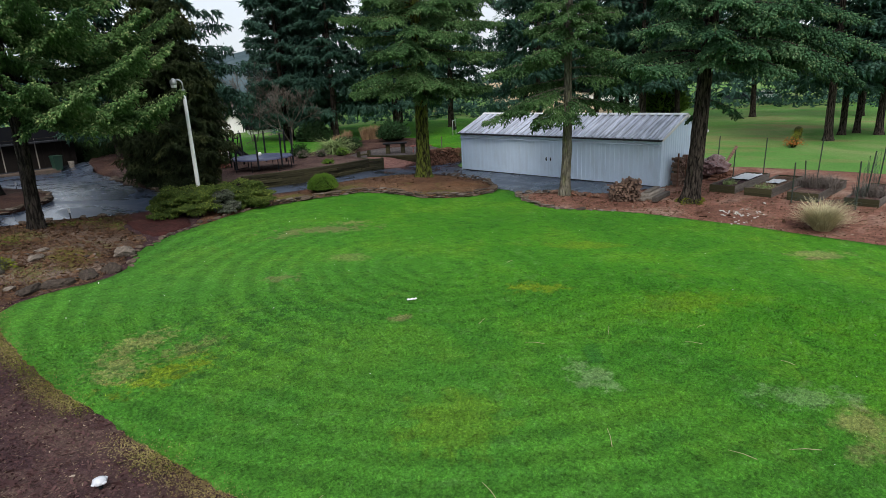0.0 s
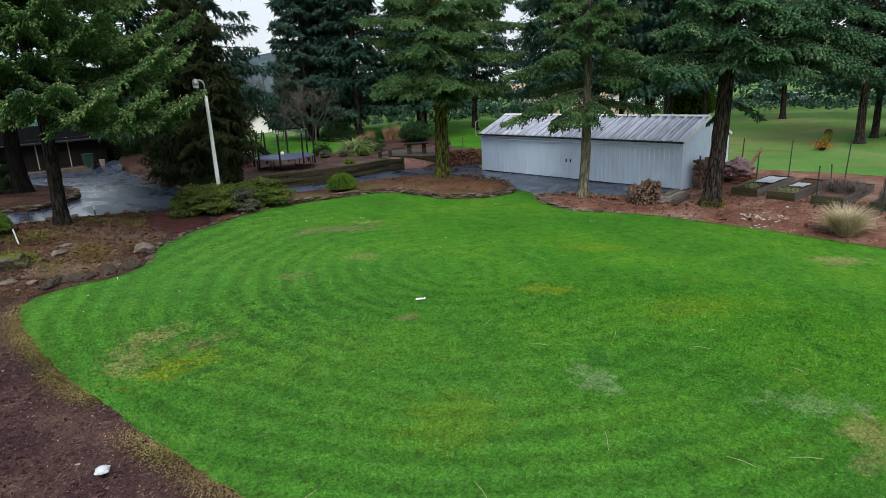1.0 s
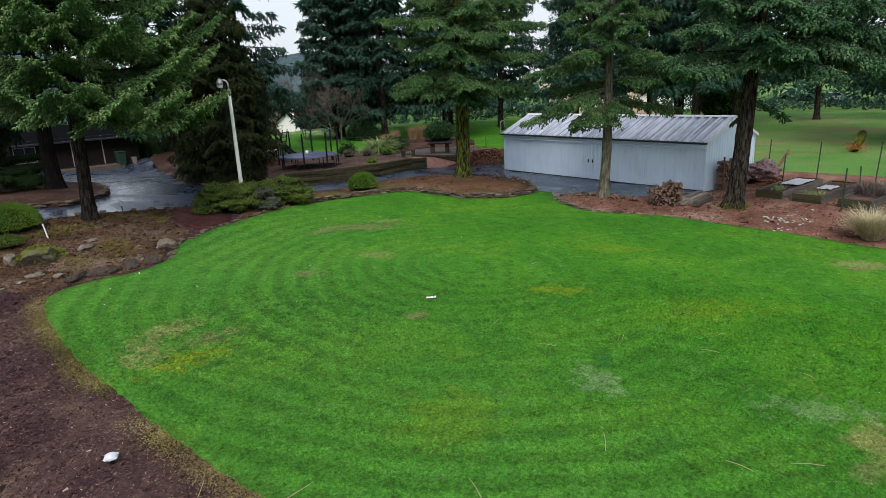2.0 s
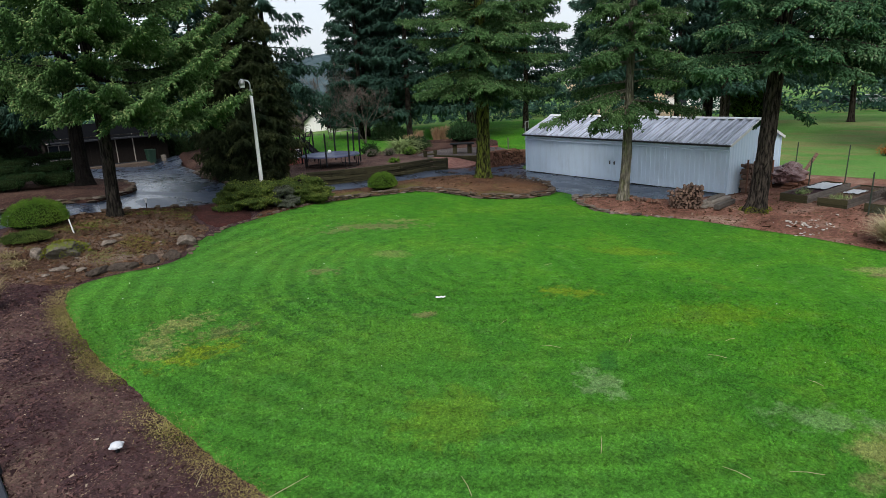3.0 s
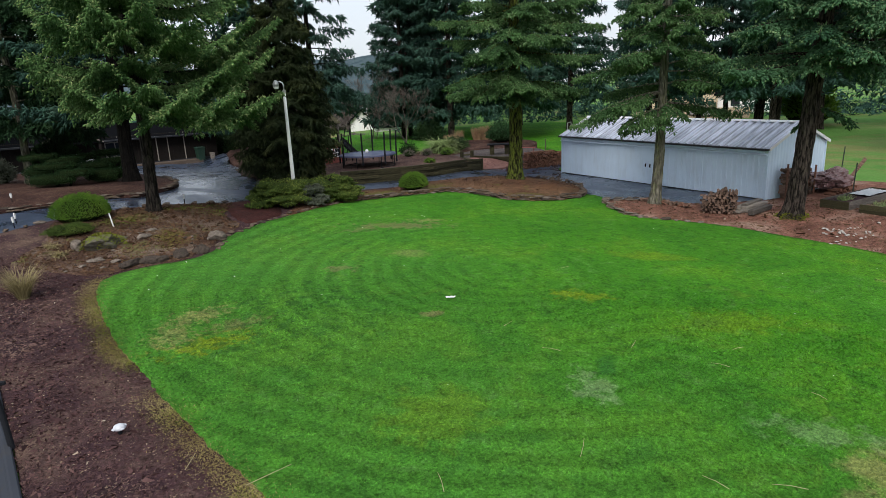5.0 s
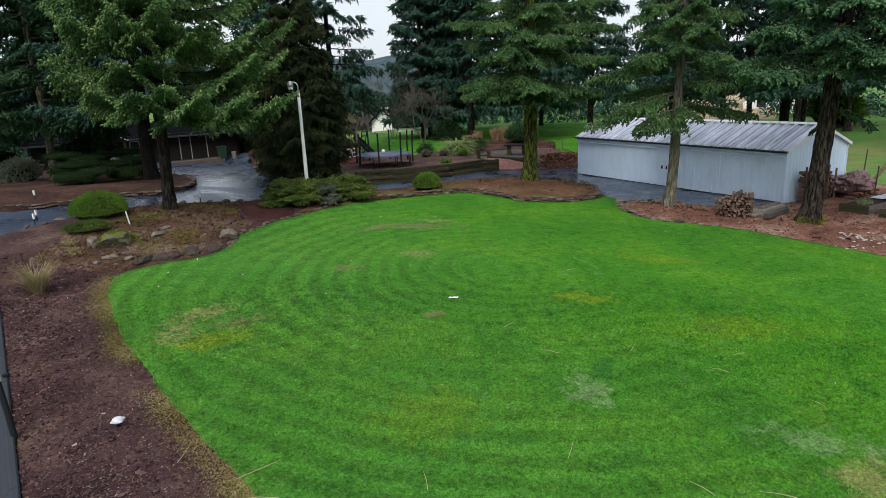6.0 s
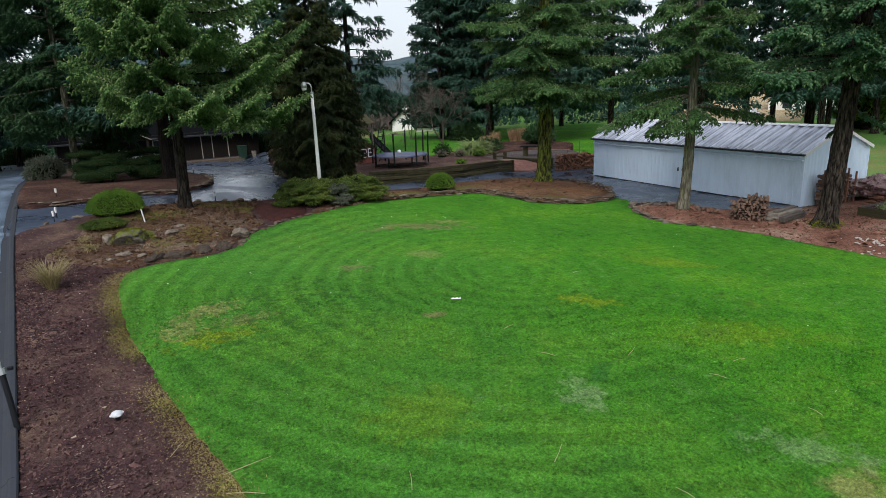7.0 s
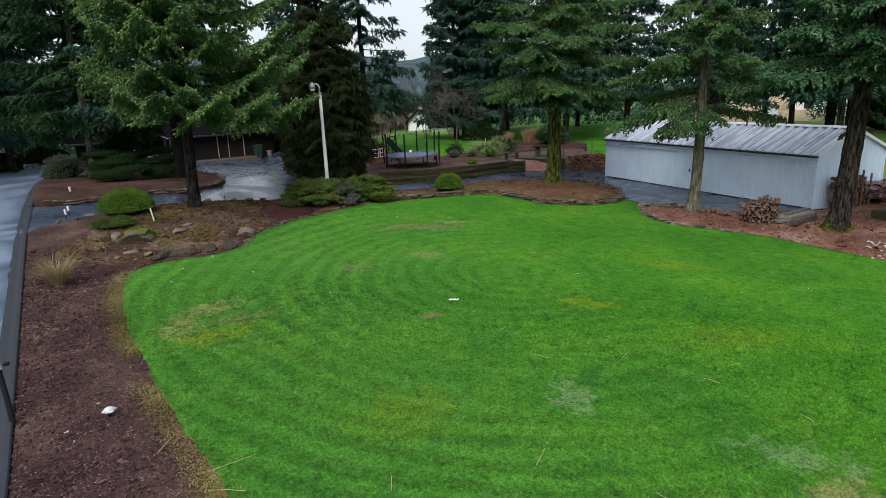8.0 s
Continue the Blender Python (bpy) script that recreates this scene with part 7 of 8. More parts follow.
def netting(ax, ay, bx, by, h, name="netting"):
    """Sagging garden netting between two posts, as thin cords."""
    t = thing(name, ax, ay, 0, 0, "sagging dark plastic garden netting", "netting")
    n, m = 10, 8
    pt = lambda i, j: (i / n * (bx - ax), i / n * (by - ay) + 0.12 * math.sin(3 * i / n * 3.1), max(0.03, (j / m) * h * (1 - 0.45 * math.sin(math.pi * i / n) * (j / m))))
    bm = bmesh.new()
    for j in range(m + 1):
        tube(bm, [pt(i, j) for i in range(n + 1)], 0.006, 3, False)
    for i in range(n + 1):
        tube(bm, [pt(i, j) for j in range(m + 1)], 0.006, 3, False)
    part("mesh", bm, GREEN_STEEL, t)


netting(27.5, 6.8, 29.3, 6.9, 1.6)
netting(29.3, 6.9, 31.9, 7.05, 1.9)
netting(27.65, 9.15, 27.5, 6.8, 0.5)


# mossy log with orange ends in the field
def field_log():
    t = thing("mossy_log", 47.0, 15.2, -0.02, 14, "mossy yellow-green log with orange leaves in the field", "log")
    part("trunk", tube(bmesh.new(), [(0, 0, 0.22), (1.5, 0.08, 0.30), (3.4, -0.05, 0.42), (5.6, 0.05, 0.62)], [0.26, 0.25, 0.24, 0.30], 10), BARK_MOSSY, t, smooth=True)
    r = np.random.default_rng(2)
    n = 1500
    u = r.uniform(0.3, 5.3, n)
    p = np.c_[u, r.normal(0, 0.13, n), 0.38 + 0.07 * u + np.abs(r.normal(0, 0.03, n))]
    v, f = sprays(p, r.normal(0, 1, (n, 3)) + np.array([0, 0, 0.6]), r.normal(0, 1, (n, 3)), r.uniform(0.05, 0.10, n), "leaf")
    link_mesh("moss", fast_mesh("moss", v, f), MOSS, t)
    for i, (cx, cz) in enumerate(((-0.1, 0.15),)):
        p = np.c_[r.normal(cx, 0.30, 260), r.normal(0, 0.28, 260), cz + np.abs(r.normal(0, 0.22, 260))]
        v, f = sprays(p, r.normal(0, 1, (260, 3)) + np.array([0, 0, 0.5]), r.normal(0, 1, (260, 3)), r.uniform(0.09, 0.18, 260), "leaf")
        link_mesh("leaf_clump", fast_mesh("leaf_clump", v, f), ORANGE, t)


ORANGE = needle_mat("orange_leaves", (0.30, 0.10, 0.03), (0.42, 0.16, 0.04), (0.5, 0.24, 0.07))
field_log()


# ---- the house behind the drive ----
def house():
    h = thing("house", -3.0, 60.0, -0.05, 6, "low dark brown house with pale door trim under firs", "house")
    W, D, E = 17.0, 9.0, 2.75
    bm = bmesh.new()
    box(bm, 0, W, 0.0, 0.2, 0, E), box(bm, 0, W, D - 0.2, D, 0, E), box(bm, 0, 0.2, 0.2, D - 0.2, 0, E), box(bm, W - 0.2, W, 0.2, D - 0.2, 0, E)
    part("wall", bm, HOUSE_WALL, h)
    n = 34
    me = None
    for i in range(n):
        part("siding_batten", boxed(i * W / n, i * W / n + 0.05, -0.02, 0.0, 0.25, E), HOUSE_WALL, h)
    part("plinth", boxed(-0.05, W + 0.05, -0.12, -0.021, -0.3, 0.28), CONCRETE, h)
    for x0 in (11.65,):
        d = part("door", boxed(x0, x0 + 0.9, -0.06, -0.022, 0.3, 2.35), HOUSE_WALL, h, "dark brown door")
        for a, b, c, e in ((x0 - 0.07, x0, 0.3, 2.45), (x0 + 0.9, x0 + 0.97, 0.3, 2.45), (x0, x0 + 0.9, 2.35, 2.45)):
            part("door_trim", boxed(a, b, -0.075, -0.022, c, e), HOUSE_TRIM, d, "pale door trim")
    for x0 in (14.0, 8.4):
        part("corner_board", boxed(x0, x0 + 0.08, -0.05, -0.022, 0.28, E), HOUSE_TRIM, h, "pale upright board")
    part("porch_step", boxed(9.4, 15.2, -1.3, -0.125, -0.3, 0.22, bevel=0.02), PORCH, h, "brown porch step")
    bm = bmesh.new()
    o, R = 0.7, 0.95
    for pts in (((-o, -o, E - 0.2), (W + o, -o, E - 0.2), (W + o, D / 2, E + R), (-o, D / 2, E + R)), ((W + o, D + o, E - 0.2), (-o, D + o, E - 0.2), (-o, D / 2, E + R), (W + o, D / 2, E + R))):
        v = [bm.verts.new(p) for p in pts]
        w = [bm.verts.new((p[0], p[1], p[2] - 0.15)) for p in pts]
        bm.faces.new(v), bm.faces.new(w[::-1])
        for k in range(4):
            bm.faces.new((v[k], w[k], w[(k + 1) % 4], v[(k + 1) % 4]))
    part("roof", bm, SHINGLE, h, "dark shingle roof")
    part("gutter", boxed(-o, W + o, -o - 0.12, -o, E - 0.36, E - 0.2, bevel=0.02), SHED_TRIM, h, "dark eaves gutter")
    # porch gable
    bm = bmesh.new()
    for sgn in (-1, 1):
        pts = ((4.6, -2.6, E + 1.1), (4.6 + sgn * 2.4, -2.6, E - 0.1), (4.6 + sgn * 2.4, 0.5, E - 0.1), (4.6, 2.5, E + 1.1))
        v = [bm.verts.new(p) for p in pts]
        w = [bm.verts.new((p[0], p[1], p[2] - 0.14)) for p in pts]
        bm.faces.new(v), bm.faces.new(w[::-1])
        for k in range(4):
            bm.faces.new((v[k], w[k], w[(k + 1) % 4], v[(k + 1) % 4]))
    bmesh.ops.recalc_face_normals(bm, faces=bm.faces)
    part("porch_roof", bm, SHINGLE, h)
    for sgn in (-1, 1):
        part("porch_fascia", tube(bmesh.new(), [(4.6, -2.64, E + 1.0), (4.6 + sgn * 2.4, -2.64, E - 0.2)], 0.06, 4), PLANK, h, "pale fascia board")
    for x0 in (2.5, 6.7):
        part("porch_post", boxed(x0 - 0.09, x0 + 0.09, -2.5, -2.32, 0, E - 0.1), HOUSE_WALL, h)
    for x0 in (2.0, 7.4):
        w = part("window", boxed(x0, x0 + 1.6, -0.05, -0.022, 1.0, 2.3), HOUSE_TRIM, h)
        part("pane", boxed(x0 + 0.07, x0 + 0.77, -0.058, -0.051, 1.07, 2.23), PANE, w)
        part("pane", boxed(x0 + 0.83, x0 + 1.53, -0.058, -0.051, 1.07, 2.23), PANE, w)


house()


def wheelie_bin(x, y, z, material, label, s=1.0):
    t = thing("wheelie_bin", x, y, z, 10, label, "bin", "bins by the house")
    bm = bmesh.new()
    lo = [bm.verts.new((a * 0.23 * s, b * 0.26 * s, 0.05)) for a, b in ((-1, -1), (1, -1), (1, 1), (-1, 1))]
    hi = [bm.verts.new((a * 0.29 * s, b * 0.35 * s, 1.0 * s)) for a, b in ((-1, -1), (1, -1), (1, 1), (-1, 1))]
    bm.faces.new(lo[::-1]), bm.faces.new(hi)
    for k in range(4):
        bm.faces.new((lo[k], lo[(k + 1) % 4], hi[(k + 1) % 4], hi[k]))
    bmesh.ops.bevel(bm, geom=list(bm.edges), offset=0.03, segments=1, affect="EDGES")
    part("body", bm, material, t)
    part("lid", boxed(-0.31 * s, 0.31 * s, -0.38 * s, 0.38 * s, 1.0 * s, 1.07 * s, bevel=0.02), material, t)
    for sx in (-1, 1):
        part("wheel", tube(bmesh.new(), [(sx * 0.20 * s, 0.3 * s, 0.1), (sx * 0.26 * s, 0.3 * s, 0.1)], 0.1, 12), TYRE, t)


wheelie_bin(12.1, 60.6, -0.05, BIN_GREEN, "green wheeled bin by the house wall", 1.2)
wheelie_bin(13.2, 60.8, -0.05, PLANK, "small pale bin by the house wall", 0.62)


# ---- far houses, parked cars ----
def far_house(x, y, z, turn, w, d, e, r, label):
    h = thing("far_house", x, y, z, turn, label, "house", "houses beyond the garden")
    bm = bmesh.new()
    v = [bm.verts.new(p) for p in ((0, 0, 0), (w, 0, 0), (w, d, 0), (0, d, 0), (0, 0, e), (w, 0, e), (w, d, e), (0, d, e), (0, d / 2, e + r), (w, d / 2, e + r))]
    for q in ((0, 1, 5, 4), (2, 3, 7, 6), (1, 2, 6, 9, 5), (3, 0, 4, 8, 7), (3, 2, 1, 0)):
        bm.faces.new([v[i] for i in q])
    part("wall", bm, FAR_WALL, h)
    bm = bmesh.new()
    o = 0.5
    for pts in (((-o, -o, e - 0.3), (w + o, -o, e - 0.3), (w + o, d / 2, e + r + 0.12), (-o, d / 2, e + r + 0.12)), ((w + o, d + o, e - 0.3), (-o, d + o, e - 0.3), (-o, d / 2, e + r + 0.12), (w + o, d / 2, e + r + 0.12))):
        a = [bm.verts.new(p) for p in pts]
        b = [bm.verts.new((p[0], p[1], p[2] - 0.2)) for p in pts]
        bm.faces.new(a), bm.faces.new(b[::-1])
        for k in range(4):
            bm.faces.new((a[k], b[k], b[(k + 1) % 4], a[(k + 1) % 4]))
    part("roof", bm, SHINGLE, h, "grey shingle roof")
    for i in range(3):
        x0 = w * (0.15 + 0.28 * i)
        q = part("window", boxed(x0, x0 + 1.4, -0.06, -0.005, 1.0, 2.3), FAR_WALL, h)
        part("pane", boxed(x0 + 0.08, x0 + 1.32, -0.07, -0.061, 1.08, 2.22), PANE, q)
    # dormer gable
    bm = bmesh.new()
    xm = w * 0.6
    a = [bm.verts.new(p) for p in ((xm - 1.1, 0.6, e + 0.2), (xm + 1.1, 0.6, e + 0.2), (xm, 0.6, e + 2.0), (xm - 1.1, d / 2, e + 0.2), (xm + 1.1, d / 2, e + 0.2), (xm, d / 2, e + 2.0))]
    for q in ((0, 1, 2), (0, 2, 5, 3), (1, 4, 5, 2)):
        bm.faces.new([a[i] for i in q])
    part("dormer", bm, FAR_WALL, h, "white dormer gable")
    return h


far_house(45.15, 93.0, -1.2, 66.6, 9, 3.6, 2.0, 1.7, "white far-off house with a grey gabled roof")
far_house(43.4, 88.4, -1.3, -22, 4.5, 3.2, 1.7, 1.6, "white far-off house with a grey gabled roof")
far_house(88.0, 60.0, -0.2, -65, 12, 8, 3.2, 2.4, "pale house behind the field firs")


def car(x, y, z, turn, label, paint):
    t = thing("parked_car", x, y, z, turn, label, "car", "parked cars")
    bm = bmesh.new()
    prof = [(-2.2, 0.35), (-2.25, 0.75), (-1.9, 0.95), (-1.2, 1.0), (-0.6, 1.45), (0.9, 1.48), (1.6, 1.0), (2.15, 0.9), (2.25, 0.6), (2.2, 0.35)]
    L = [bm.verts.new((a, -0.85, b)) for a, b in prof]
    R = [bm.verts.new((a, 0.85, b)) for a, b in prof]
    bm.faces.new(L), bm.faces.new(R[::-1])
    for k in range(len(prof)):
        bm.faces.new((L[k], L[(k + 1) % len(prof)], R[(k + 1) % len(prof)], R[k]))
    bmesh.ops.recalc_face_normals(bm, faces=bm.faces)
    bmesh.ops.bevel(bm, geom=list(bm.edges), offset=0.06, segments=2, affect="EDGES")
    part("body", bm, paint, t, smooth=False)
    for s in (-1, 1):
        bm = bmesh.new()
        v = [bm.verts.new((a, s * 0.862, b)) for a, b in ((-1.1, 1.02), (-0.58, 1.38), (0.85, 1.40), (1.4, 1.02))]
        bm.faces.new(v)
        part("side_window", bm, PANE, t)
        for a in (-1.4, 1.4):
            w = part("wheel", tube(bmesh.new(), [(a, s * 0.70, 0.32), (a, s * 0.89, 0.32)], 0.32, 16), TYRE, t)
            part("rim", tube(bmesh.new(), [(a, s * 0.89, 0.32), (a, s * 0.90, 0.32)], 0.2, 12), GALV, w)


car(77.9, 55.7, -0.05, 60, "silver car parked beyond the field", CAR_PAINT)


DARK_PAINT = paint_mat("dark_car_paint", (0.03, 0.035, 0.06), 0.3)
for az, far, turn, paint, label in ((0.372, 112, 95, DARK_PAINT, "dark blue car parked beyond the field"), (0.338, 113, 110, CAR_PAINT, "silver car parked beyond the field")):
    car(far * math.cos(az), 0.6 + far * math.sin(az), float(far_land(far * math.cos(az), far * math.sin(az))), turn, label, paint)
car(1.0, 57.0, float(land(1.0, 57.0)), 20, "pale car parked before the house", CAR_PAINT)
STUBBLE = litter_material("stubble", (0.30, 0.24, 0.15), (0.36, 0.29, 0.18), (0.42, 0.34, 0.22), None, 1.0)
sector = [(2.4 + r * math.cos(a), -1.8 + r * math.sin(a)) for r, a in ((92, 0.585), (92, 0.665), (92, 0.745), (170, 0.765), (170, 0.665), (170, 0.565))]
sheet("stubble_field", np.array(sector), lambda x, y: -0.06 + 0.055 * np.maximum(np.hypot(x - 2.4, y + 1.8) - 92, 0), 6.0, STUBBLE, "pale tan stubble field rising beyond the firs", "field", 0.3)


# ---- bare trees ----
def bare_tree(name, x, y, z, h, seed, label):
    rng = np.random.default_rng(seed)
    t = thing(name, x, y, z, 0, label, "tree", "bare trees")
    segs = []

    def rec(p, d, L, r, depth):
        q = p + d * L
        segs.append((p, q, r))
        if depth == 0:
            return
        for _ in range(3 if depth > 1 else 4):
            e = d + rng.normal(0, 0.42, 3) + np.array([0, 0, 0.12])
            rec(p + (q - p) * rng.uniform(0.55, 1.0), e / np.linalg.norm(e), L * rng.uniform(0.55, 0.8), r * 0.55, depth - 1)

    for k in range(3):
        d = np.array([rng.normal(0, 0.2), rng.normal(0, 0.2), 1.0])
        rec(np.zeros(3), d / np.linalg.norm(d), h * 0.34, 0.07, 5)
    V, F = [], []
    for p, q, r in segs:
        d = (q - p) / np.linalg.norm(q - p)
        a = np.cross(d, (0.3, 0.5, 0.8))
        a /= np.linalg.norm(a)
        b = np.cross(d, a)
        i = len(V)
        for c, rr in ((p, r), (q, r * 0.6)):
            for k in range(3):
                w = 2 * math.pi * k / 3
                V.append(c + max(rr, 0.009) * (math.cos(w) * a + math.sin(w) * b))
        for k in range(3):
            m = (k + 1) % 3
            F += [(i + k, i + m, i + 3 + m), (i + k, i + 3 + m, i + 3 + k)]
    link_mesh("branchwork", fast_mesh("branchwork", V, F), TWIGS, t)


bare_tree("bare_tree", 30.0, 60.5, -0.3, 9.5, 1, "bare grey-brown tree on the back lawn")
bare_tree("bare_tree", 29.4, 52.0, 0.5, 6.8, 2, "bare grey-brown tree on the back lawn")
bare_tree("bare_tree", 30.0, 78.0, -1.0, 9.0, 3, "bare grey-brown tree beyond the lawn")
bare_tree("bare_tree", 34.0, 84.0, -1.2, 8.0, 4, "bare grey-brown tree beyond the lawn")
bare_tree("bare_tree", 26.0, 82.0, -1.2, 8.0, 5, "bare grey-brown tree beyond the lawn")


for i, (x, y, h) in enumerate(((34, 92, 9), (30, 95, 9), (27, 90, 8), (24, 78, 7), (38, 98, 10), (22, 88, 9))):
    bare_tree("bare_tree", x, y, -1.4, h, 10 + i, "bare grey-brown tree among far-off houses")


# ---- loose stuff on the ground ----
def lawn_blades():
    rng = np.random.default_rng(6)
    near, far = [], []
    n = 900000
    x, y = rng.uniform(1.0, 24, n), rng.uniform(0.5, 26, n)
    d = np.hypot(x - 1, y + 0.5)
    keep = rng.random(n) < np.where(d < 12, 1.0, np.where(d < 15, 0.42, 0.42 * np.clip((18 - d) / 3, 0, 1)))
    x, y, d = x[keep], y[keep], d[keep]
    # blades only where the camera looks; the rest of the lawn keeps its plain turf
    keep = inside(x, y, LAWN_EDGE) & (np.abs(np.arctan2(y + 1.0, x - 1.0) - radians(56)) < radians(52))
    x, y, d = x[keep], y[keep], d[keep]
    n = len(x)
    z = bed_z(x, y) - 0.005
    az = rng.uniform(0, 2 * math.pi, n)
    h = rng.uniform(0.02, 0.05, n) * np.where(d < 12, 1, 1.15)
    w = np.where(d < 12, 0.007, np.where(d < 18, 0.012, 0.019)) * rng.uniform(0.7, 1.3, n)
    lean = rng.normal(0, 1.0, (n, 2)) * h[:, None]
    ax, ay = np.cos(az) * w, np.sin(az) * w
    V = np.stack([np.c_[x - ax, y - ay, z], np.c_[x + ax, y + ay, z], np.c_[x + lean[:, 0], y + lean[:, 1], z + h]], 1).reshape(-1, 3)
    ob = link_mesh("lawn_grass", fast_mesh("lawn_grass", V, np.arange(len(V)).reshape(-1, 3)), BLADES)
    tagged(ob, "short upright grass blades of the lawn", "grass", kind="stuff")


lawn_blades()


def scatter(name, n, area, height, size, material, label, category, seed, poly=None, outside=None, flat=0.4):
    """Small loose flakes strewn on the ground."""
    rng = np.random.default_rng(seed)
    x, y = rng.uniform(area[0], area[1], n), rng.uniform(area[2], area[3], n)
    keep = np.ones(n, bool)
    if poly is not None:
        keep &= inside(x, y, poly)
    if outside is not None:
        keep &= ~inside(x, y, outside)
    x, y = x[keep], y[keep]
    n = len(x)
    z = height(x, y)
    a = rng.normal(size=(n, 3)) * np.array([1, 1, flat])
    b = rng.normal(size=(n, 3)) * np.array([1, 1, flat])
    a /= np.linalg.norm(a, axis=1, keepdims=True)
    b = b - (b * a).sum(1, keepdims=True) * a
    b /= np.linalg.norm(b, axis=1, keepdims=True)
    s = size * rng.lognormal(0, 0.5, n)[:, None]
    c = np.c_[x, y, z + 0.008]
    V = np.stack([c - a * s - b * s * 0.4, c + a * s - b * s * 0.4, c + a * s * 0.8 + b * s * 0.4, c - a * s * 0.9 + b * s * 0.45], 1).reshape(-1, 3)
    i = np.arange(n)[:, None] * 4
    F = np.vstack([np.hstack([i, i + 1, i + 2]), np.hstack([i, i + 2, i + 3])])
    ob = link_mesh(name, fast_mesh(name, V, F), material)
    return tagged(ob, label, category, kind="stuff")


CHIPS = needle_mat("bark_chips", (0.045, 0.022, 0.024), (0.085, 0.046, 0.044), (0.14, 0.09, 0.075), 0.0)
PALE_CHIPS = needle_mat("pale_chips", (0.16, 0.12, 0.09), (0.28, 0.22, 0.17), (0.42, 0.37, 0.31), 0.0)
STRAW = needle_mat("straw_thatch", (0.17, 0.13, 0.05), (0.28, 0.23, 0.10), (0.40, 0.34, 0.18), 0.1)
LITTER = needle_mat("dead_leaves", (0.055, 0.030, 0.018), (0.105, 0.060, 0.035), (0.18, 0.12, 0.07), 0.0)
WEST = smooth_loop(BED_WEST, 0.3)
bed_top = lambda x, y: bed_z(x, y) - 0.035
scatter("bark_chips", 60000, (-1.5, 4, 2, 22), bed_top, 0.018, CHIPS, "loose dark bark chips on the bed", "bark chips", 1, WEST, LAWN_EDGE)
scatter("pale_chips", 1500, (-1.5, 4, 2, 22), bed_top, 0.014, PALE_CHIPS, "scattered pale wood chips", "wood chips", 2, WEST, LAWN_EDGE)
scatter("dead_leaves", 16000, (-0.6, 7, 18.8, 27), bed_z, 0.026, LITTER, "dead leaves and twigs on mossy soil", "dead leaves", 3, smooth_loop(MOSS_BED, 0.25), LAWN_EDGE)
scatter("dead_leaves", 9000, (9, 25, 21, 29), bed_z, 0.022, LITTER, "fallen needles and cones on the bed", "dead leaves", 4, smooth_loop(EDGE_BED, 0.25), LAWN_EDGE)
scatter("dead_leaves", 9000, (20.9, 30, 5, 20), bed_top, 0.03, LITTER, "fallen needles and bark on red soil", "dead leaves", 5, smooth_loop(BED_EAST, 0.25), LAWN_EDGE)
scatter("pale_chips", 500, (20.9, 30, 5, 20), bed_top, 0.03, PALE_CHIPS, "scattered pale wood chips", "wood chips", 6, smooth_loop(BED_EAST, 0.25), LAWN_EDGE)
scatter("white_petals", 130, (2, 22, 2, 24), lambda x, y: bed_z(x, y) + 0.03, 0.010, WHITE, "tiny white petals strewn on the lawn", "petals", 7, LAWN_EDGE)


def thatch_rim():
    """Straw and moss along the ragged western rim of the lawn."""
    rng = np.random.default_rng(12)
    rim = LAWN_EDGE[(LAWN_EDGE[:, 0] < 3.4) & (LAWN_EDGE[:, 1] > 3.5) & (LAWN_EDGE[:, 1] < 18.4)]
    for name, n, wide, leaf, size, label in (("straw_rim", 26000, 0.19, STRAW, 0.034, "dry straw along the lawn rim"), ("moss_rim", 24000, 0.17, MOSS, 0.026, "yellow-green moss along the lawn rim")):
        i = rng.integers(len(rim), size=n)
        clump = np.sin(i * 0.11 + (0 if name == "straw_rim" else 2.0)) + np.sin(i * 0.31) > (-0.6 if name == "straw_rim" else -0.1)
        p = rim[i[clump]] + rng.normal(0, wide, (clump.sum(), 2)) + np.array([-0.10, 0])
        z = bed_z(p[:, 0], p[:, 1]) - 0.01
        base = np.c_[p, z]
        ax = rng.normal(0, 1, (len(p), 3)) * np.array([1, 1, 0.3]) + np.array([0, 0, 0.35])
        v, f = sprays(base, ax, np.tile((0, 0, 1.0), (len(p), 1)), size * rng.uniform(0.6, 1.4, len(p)), "leaf")
        ob = link_mesh(name, fast_mesh(name, v, f), leaf)
        tagged(ob, label, "ground cover", kind="stuff")


thatch_rim()

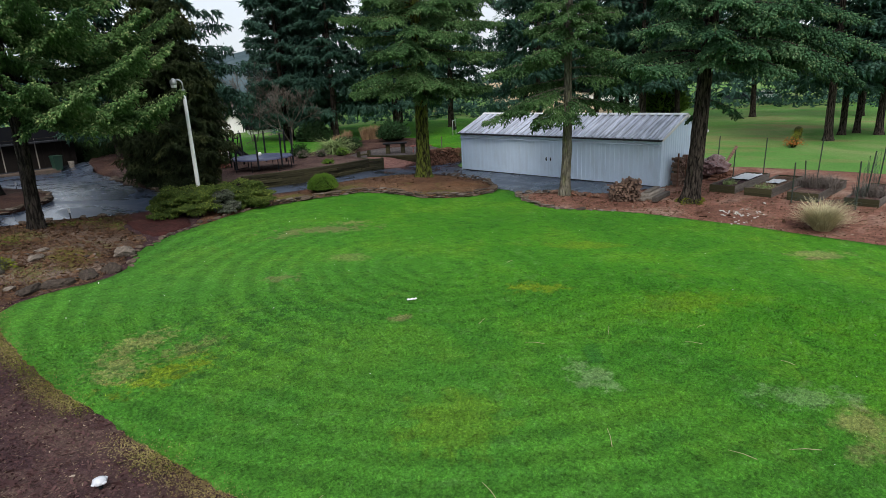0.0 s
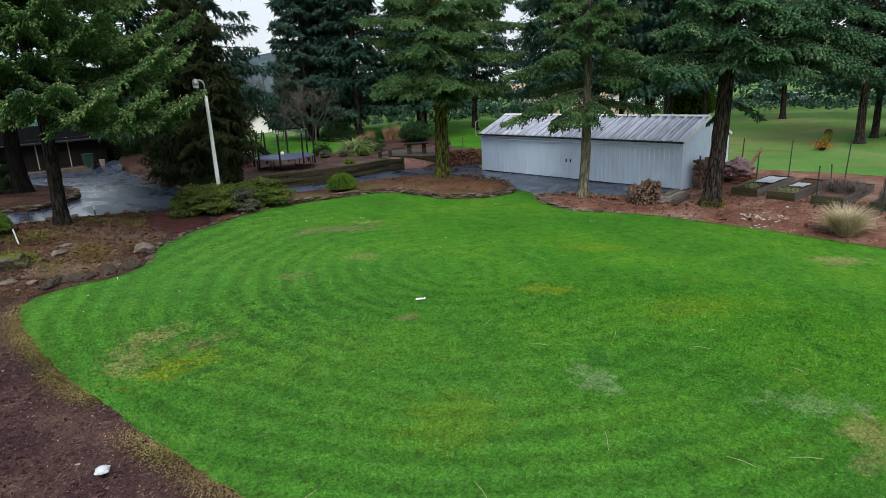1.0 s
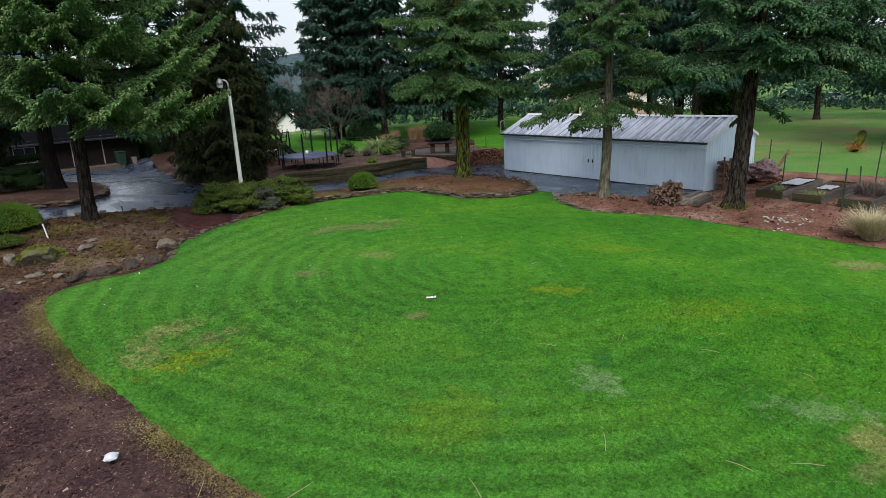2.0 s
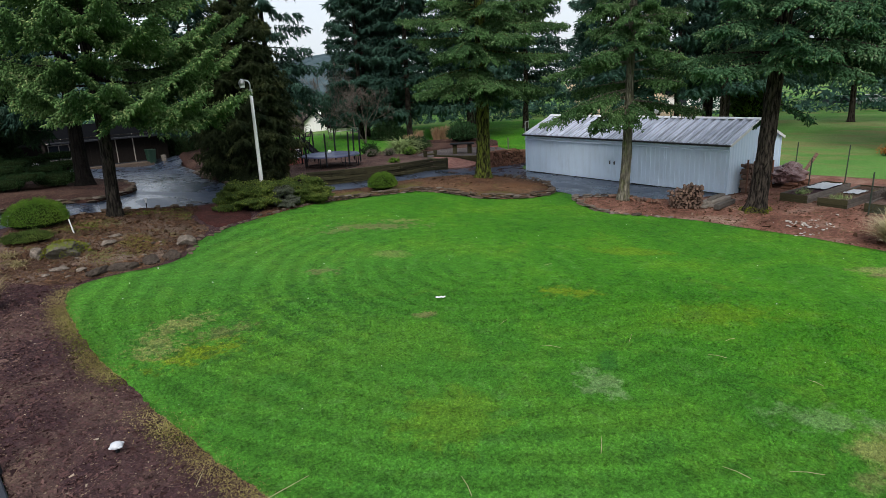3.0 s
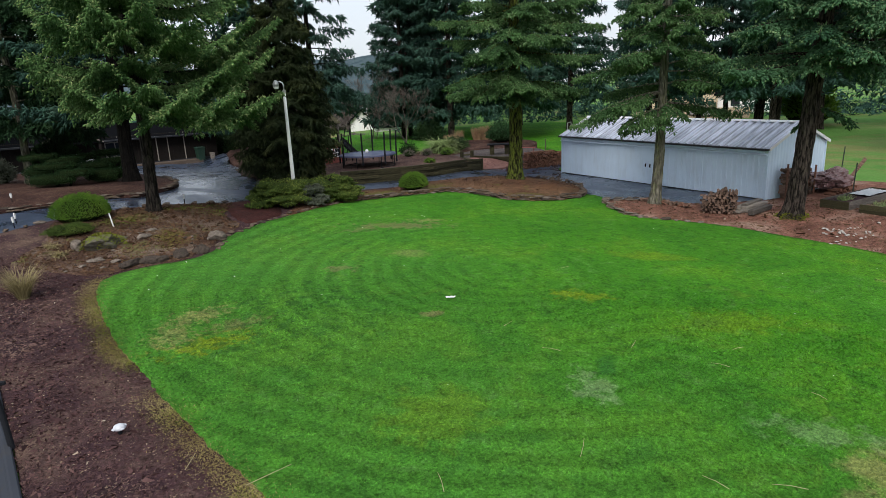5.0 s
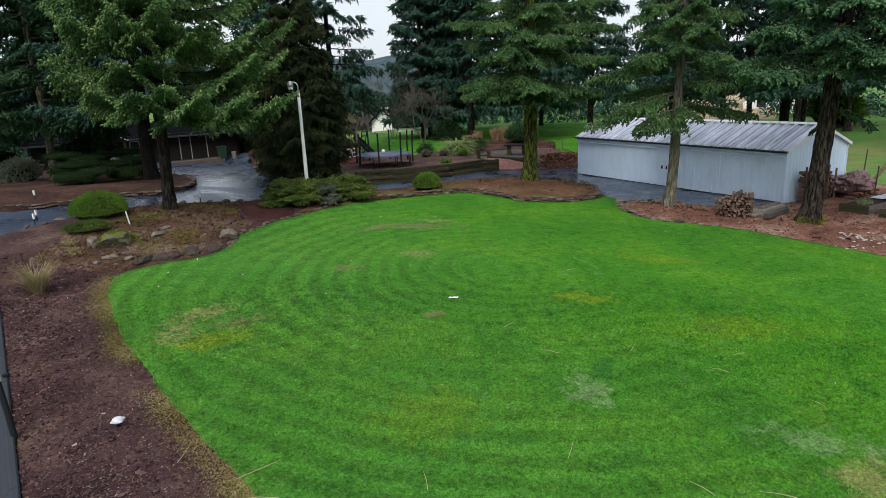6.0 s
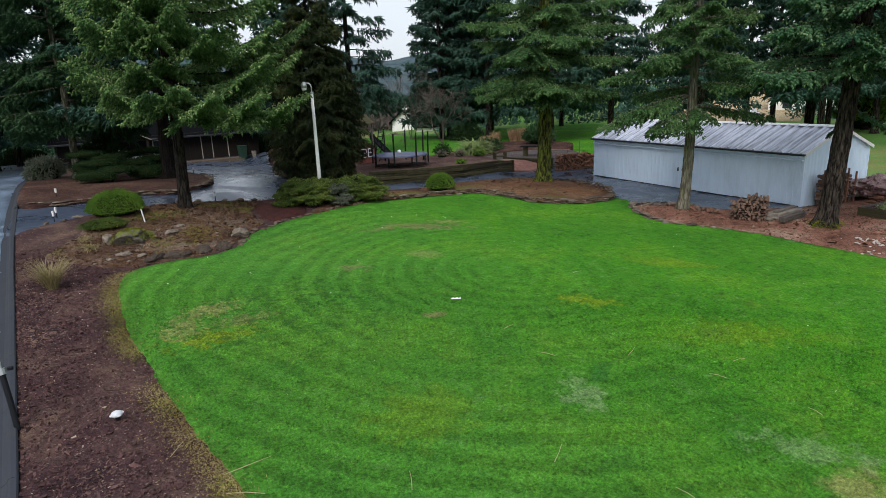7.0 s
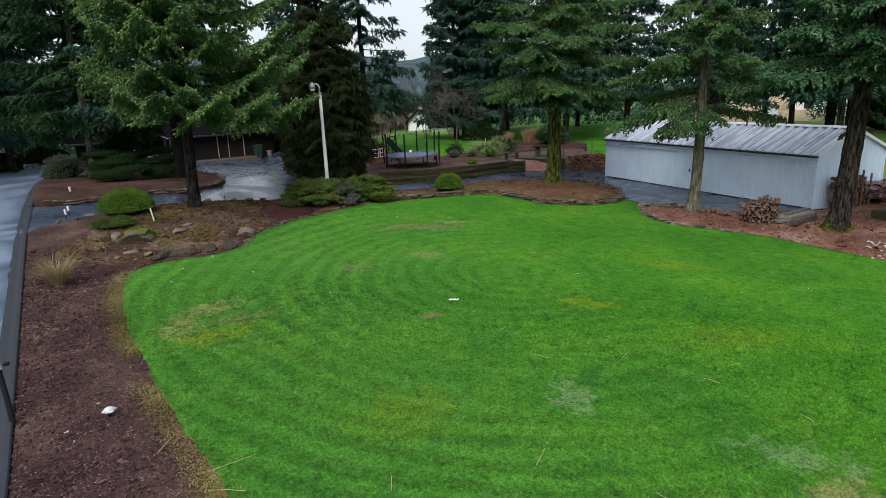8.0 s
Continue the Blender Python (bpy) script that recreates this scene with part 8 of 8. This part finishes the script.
def moss_patches():
    """Cushions of moss among the leaves of the bed round the fir."""
    rng = np.random.default_rng(61)
    P = []
    for cx, cy, rx, ry, n in ((5.2, 26.1, 1.4, 0.5, 5200), (2.6, 24.2, 0.9, 0.9, 4200), (5.9, 24.9, 0.8, 0.8, 3600), (0.9, 24.3, 0.7, 0.6, 1800), (3.9, 21.9, 0.5, 1.0, 2600), (3.4, 20.8, 0.6, 0.4, 900), (2.3, 20.2, 0.5, 0.3, 900)):
        q = rng.normal(0, 1, (n, 2)) * np.array([rx, ry]) * 0.55 + np.array([cx, cy])
        P.append(q[np.sin(q[:, 0] * 5.0) * np.sin(q[:, 1] * 6.0) > -0.45])
    p = np.vstack(P)
    p = p[inside(p[:, 0], p[:, 1], smooth_loop(MOSS_BED, 0.25))]
    base = np.c_[p, bed_z(p[:, 0], p[:, 1]) - 0.02]
    v, f = sprays(base, rng.normal(0, 1, (len(p), 3)) * np.array([1, 1, 0.3]) + np.array([0, 0, 0.4]), np.tile((0, 0, 1.0), (len(p), 1)), rng.uniform(0.02, 0.045, len(p)), "leaf")
    tagged(link_mesh("moss_patches", fast_mesh("moss_patches", v, f), MOSS_DULL), "dull green moss spreading over the bed", "moss", kind="stuff")


MOSS_DULL = needle_mat("dull_moss", (0.070, 0.090, 0.014), (0.130, 0.152, 0.024), (0.20, 0.21, 0.04), 0.1)
moss_patches()

# small frame on the back lawn
t = thing("garden_arch", 45.5, 47.2, 0.02, 35, "low grey metal arch frame on the back lawn", "arch")
part("frame", tube(bmesh.new(), [(0, 0, 0), (0, 0, 1.35), (0.15, 0, 1.5), (1.7, 0, 1.5), (1.85, 0, 1.35), (1.85, 0, 0)], 0.045, 6), GALV, t)
part("seat", boxed(0.5, 1.2, -0.2, 0.2, 0.55, 0.85, bevel=0.03), BLACK, t)
t = thing("marker_post", 30.9, 33.6, 0.0, 0, "slim pale post beside the firewood", "post")
part("post", boxed(-0.03, 0.03, -0.03, 0.03, 0, 1.75, bevel=0.005), PLANK, t)

# fallen twigs and a scrap of paper on the grass
TWIG_PALE = paint_mat("pale_twig", (0.36, 0.31, 0.18), 0.8)
rng = np.random.default_rng(21)
for x, y, L, az in ((10.9, 7.5, 0.45, 30), (9.2, 8.2, 0.4, 120), (11.6, 5.9, 0.35, 110), (9.3, 9.8, 0.35, 20), (12.6, 6.2, 0.3, 170), (2.75, 6.35, 0.55, 150), (2.9, 7.0, 0.7, 10), (2.0, 7.9, 0.4, 60), (4.9, 5.6, 0.45, 70), (3.9, 4.7, 0.5, 40), (7.2, 5.2, 0.5, 40), (8.2, 3.6, 0.4, 95), (9.0, 3.0, 0.45, 130), (13.5, 12.5, 0.3, 0), (12.0, 4.2, 0.3, 80)):
    z = float(bed_z(x, y)) + 0.03
    c, s = math.cos(radians(az)) * L / 2, math.sin(radians(az)) * L / 2
    ob = part("twig", tube(bmesh.new(), [(-c, -s, 0.0), (0.05 * s, -0.05 * c, 0.012), (c, s, 0.0)], [0.005, 0.0045, 0.003], 5), TWIG_PALE, None, at=pose(x, y, z))
    tagged(ob, "thin pale fallen twig on the lawn", "twig", "fallen twigs")
bm = bmesh.new()
g = [[bm.verts.new((0.05 * i - 0.12, 0.035 * j - 0.05, 0.02 + 0.02 * math.sin(3 * i + 2 * j))) for j in range(4)] for i in range(6)]
for i in range(5):
    for j in range(3):
        bm.faces.new((g[i][j], g[i + 1][j], g[i + 1][j + 1], g[i][j + 1]))
ob = part("paper_scrap", bm, WHITE, None, at=pose(9.1, 12.0, float(bed_z(9.1, 12.0)) + 0.02, 0, 0, -30))
tagged(ob, "crumpled scrap of white paper on the lawn", "paper")
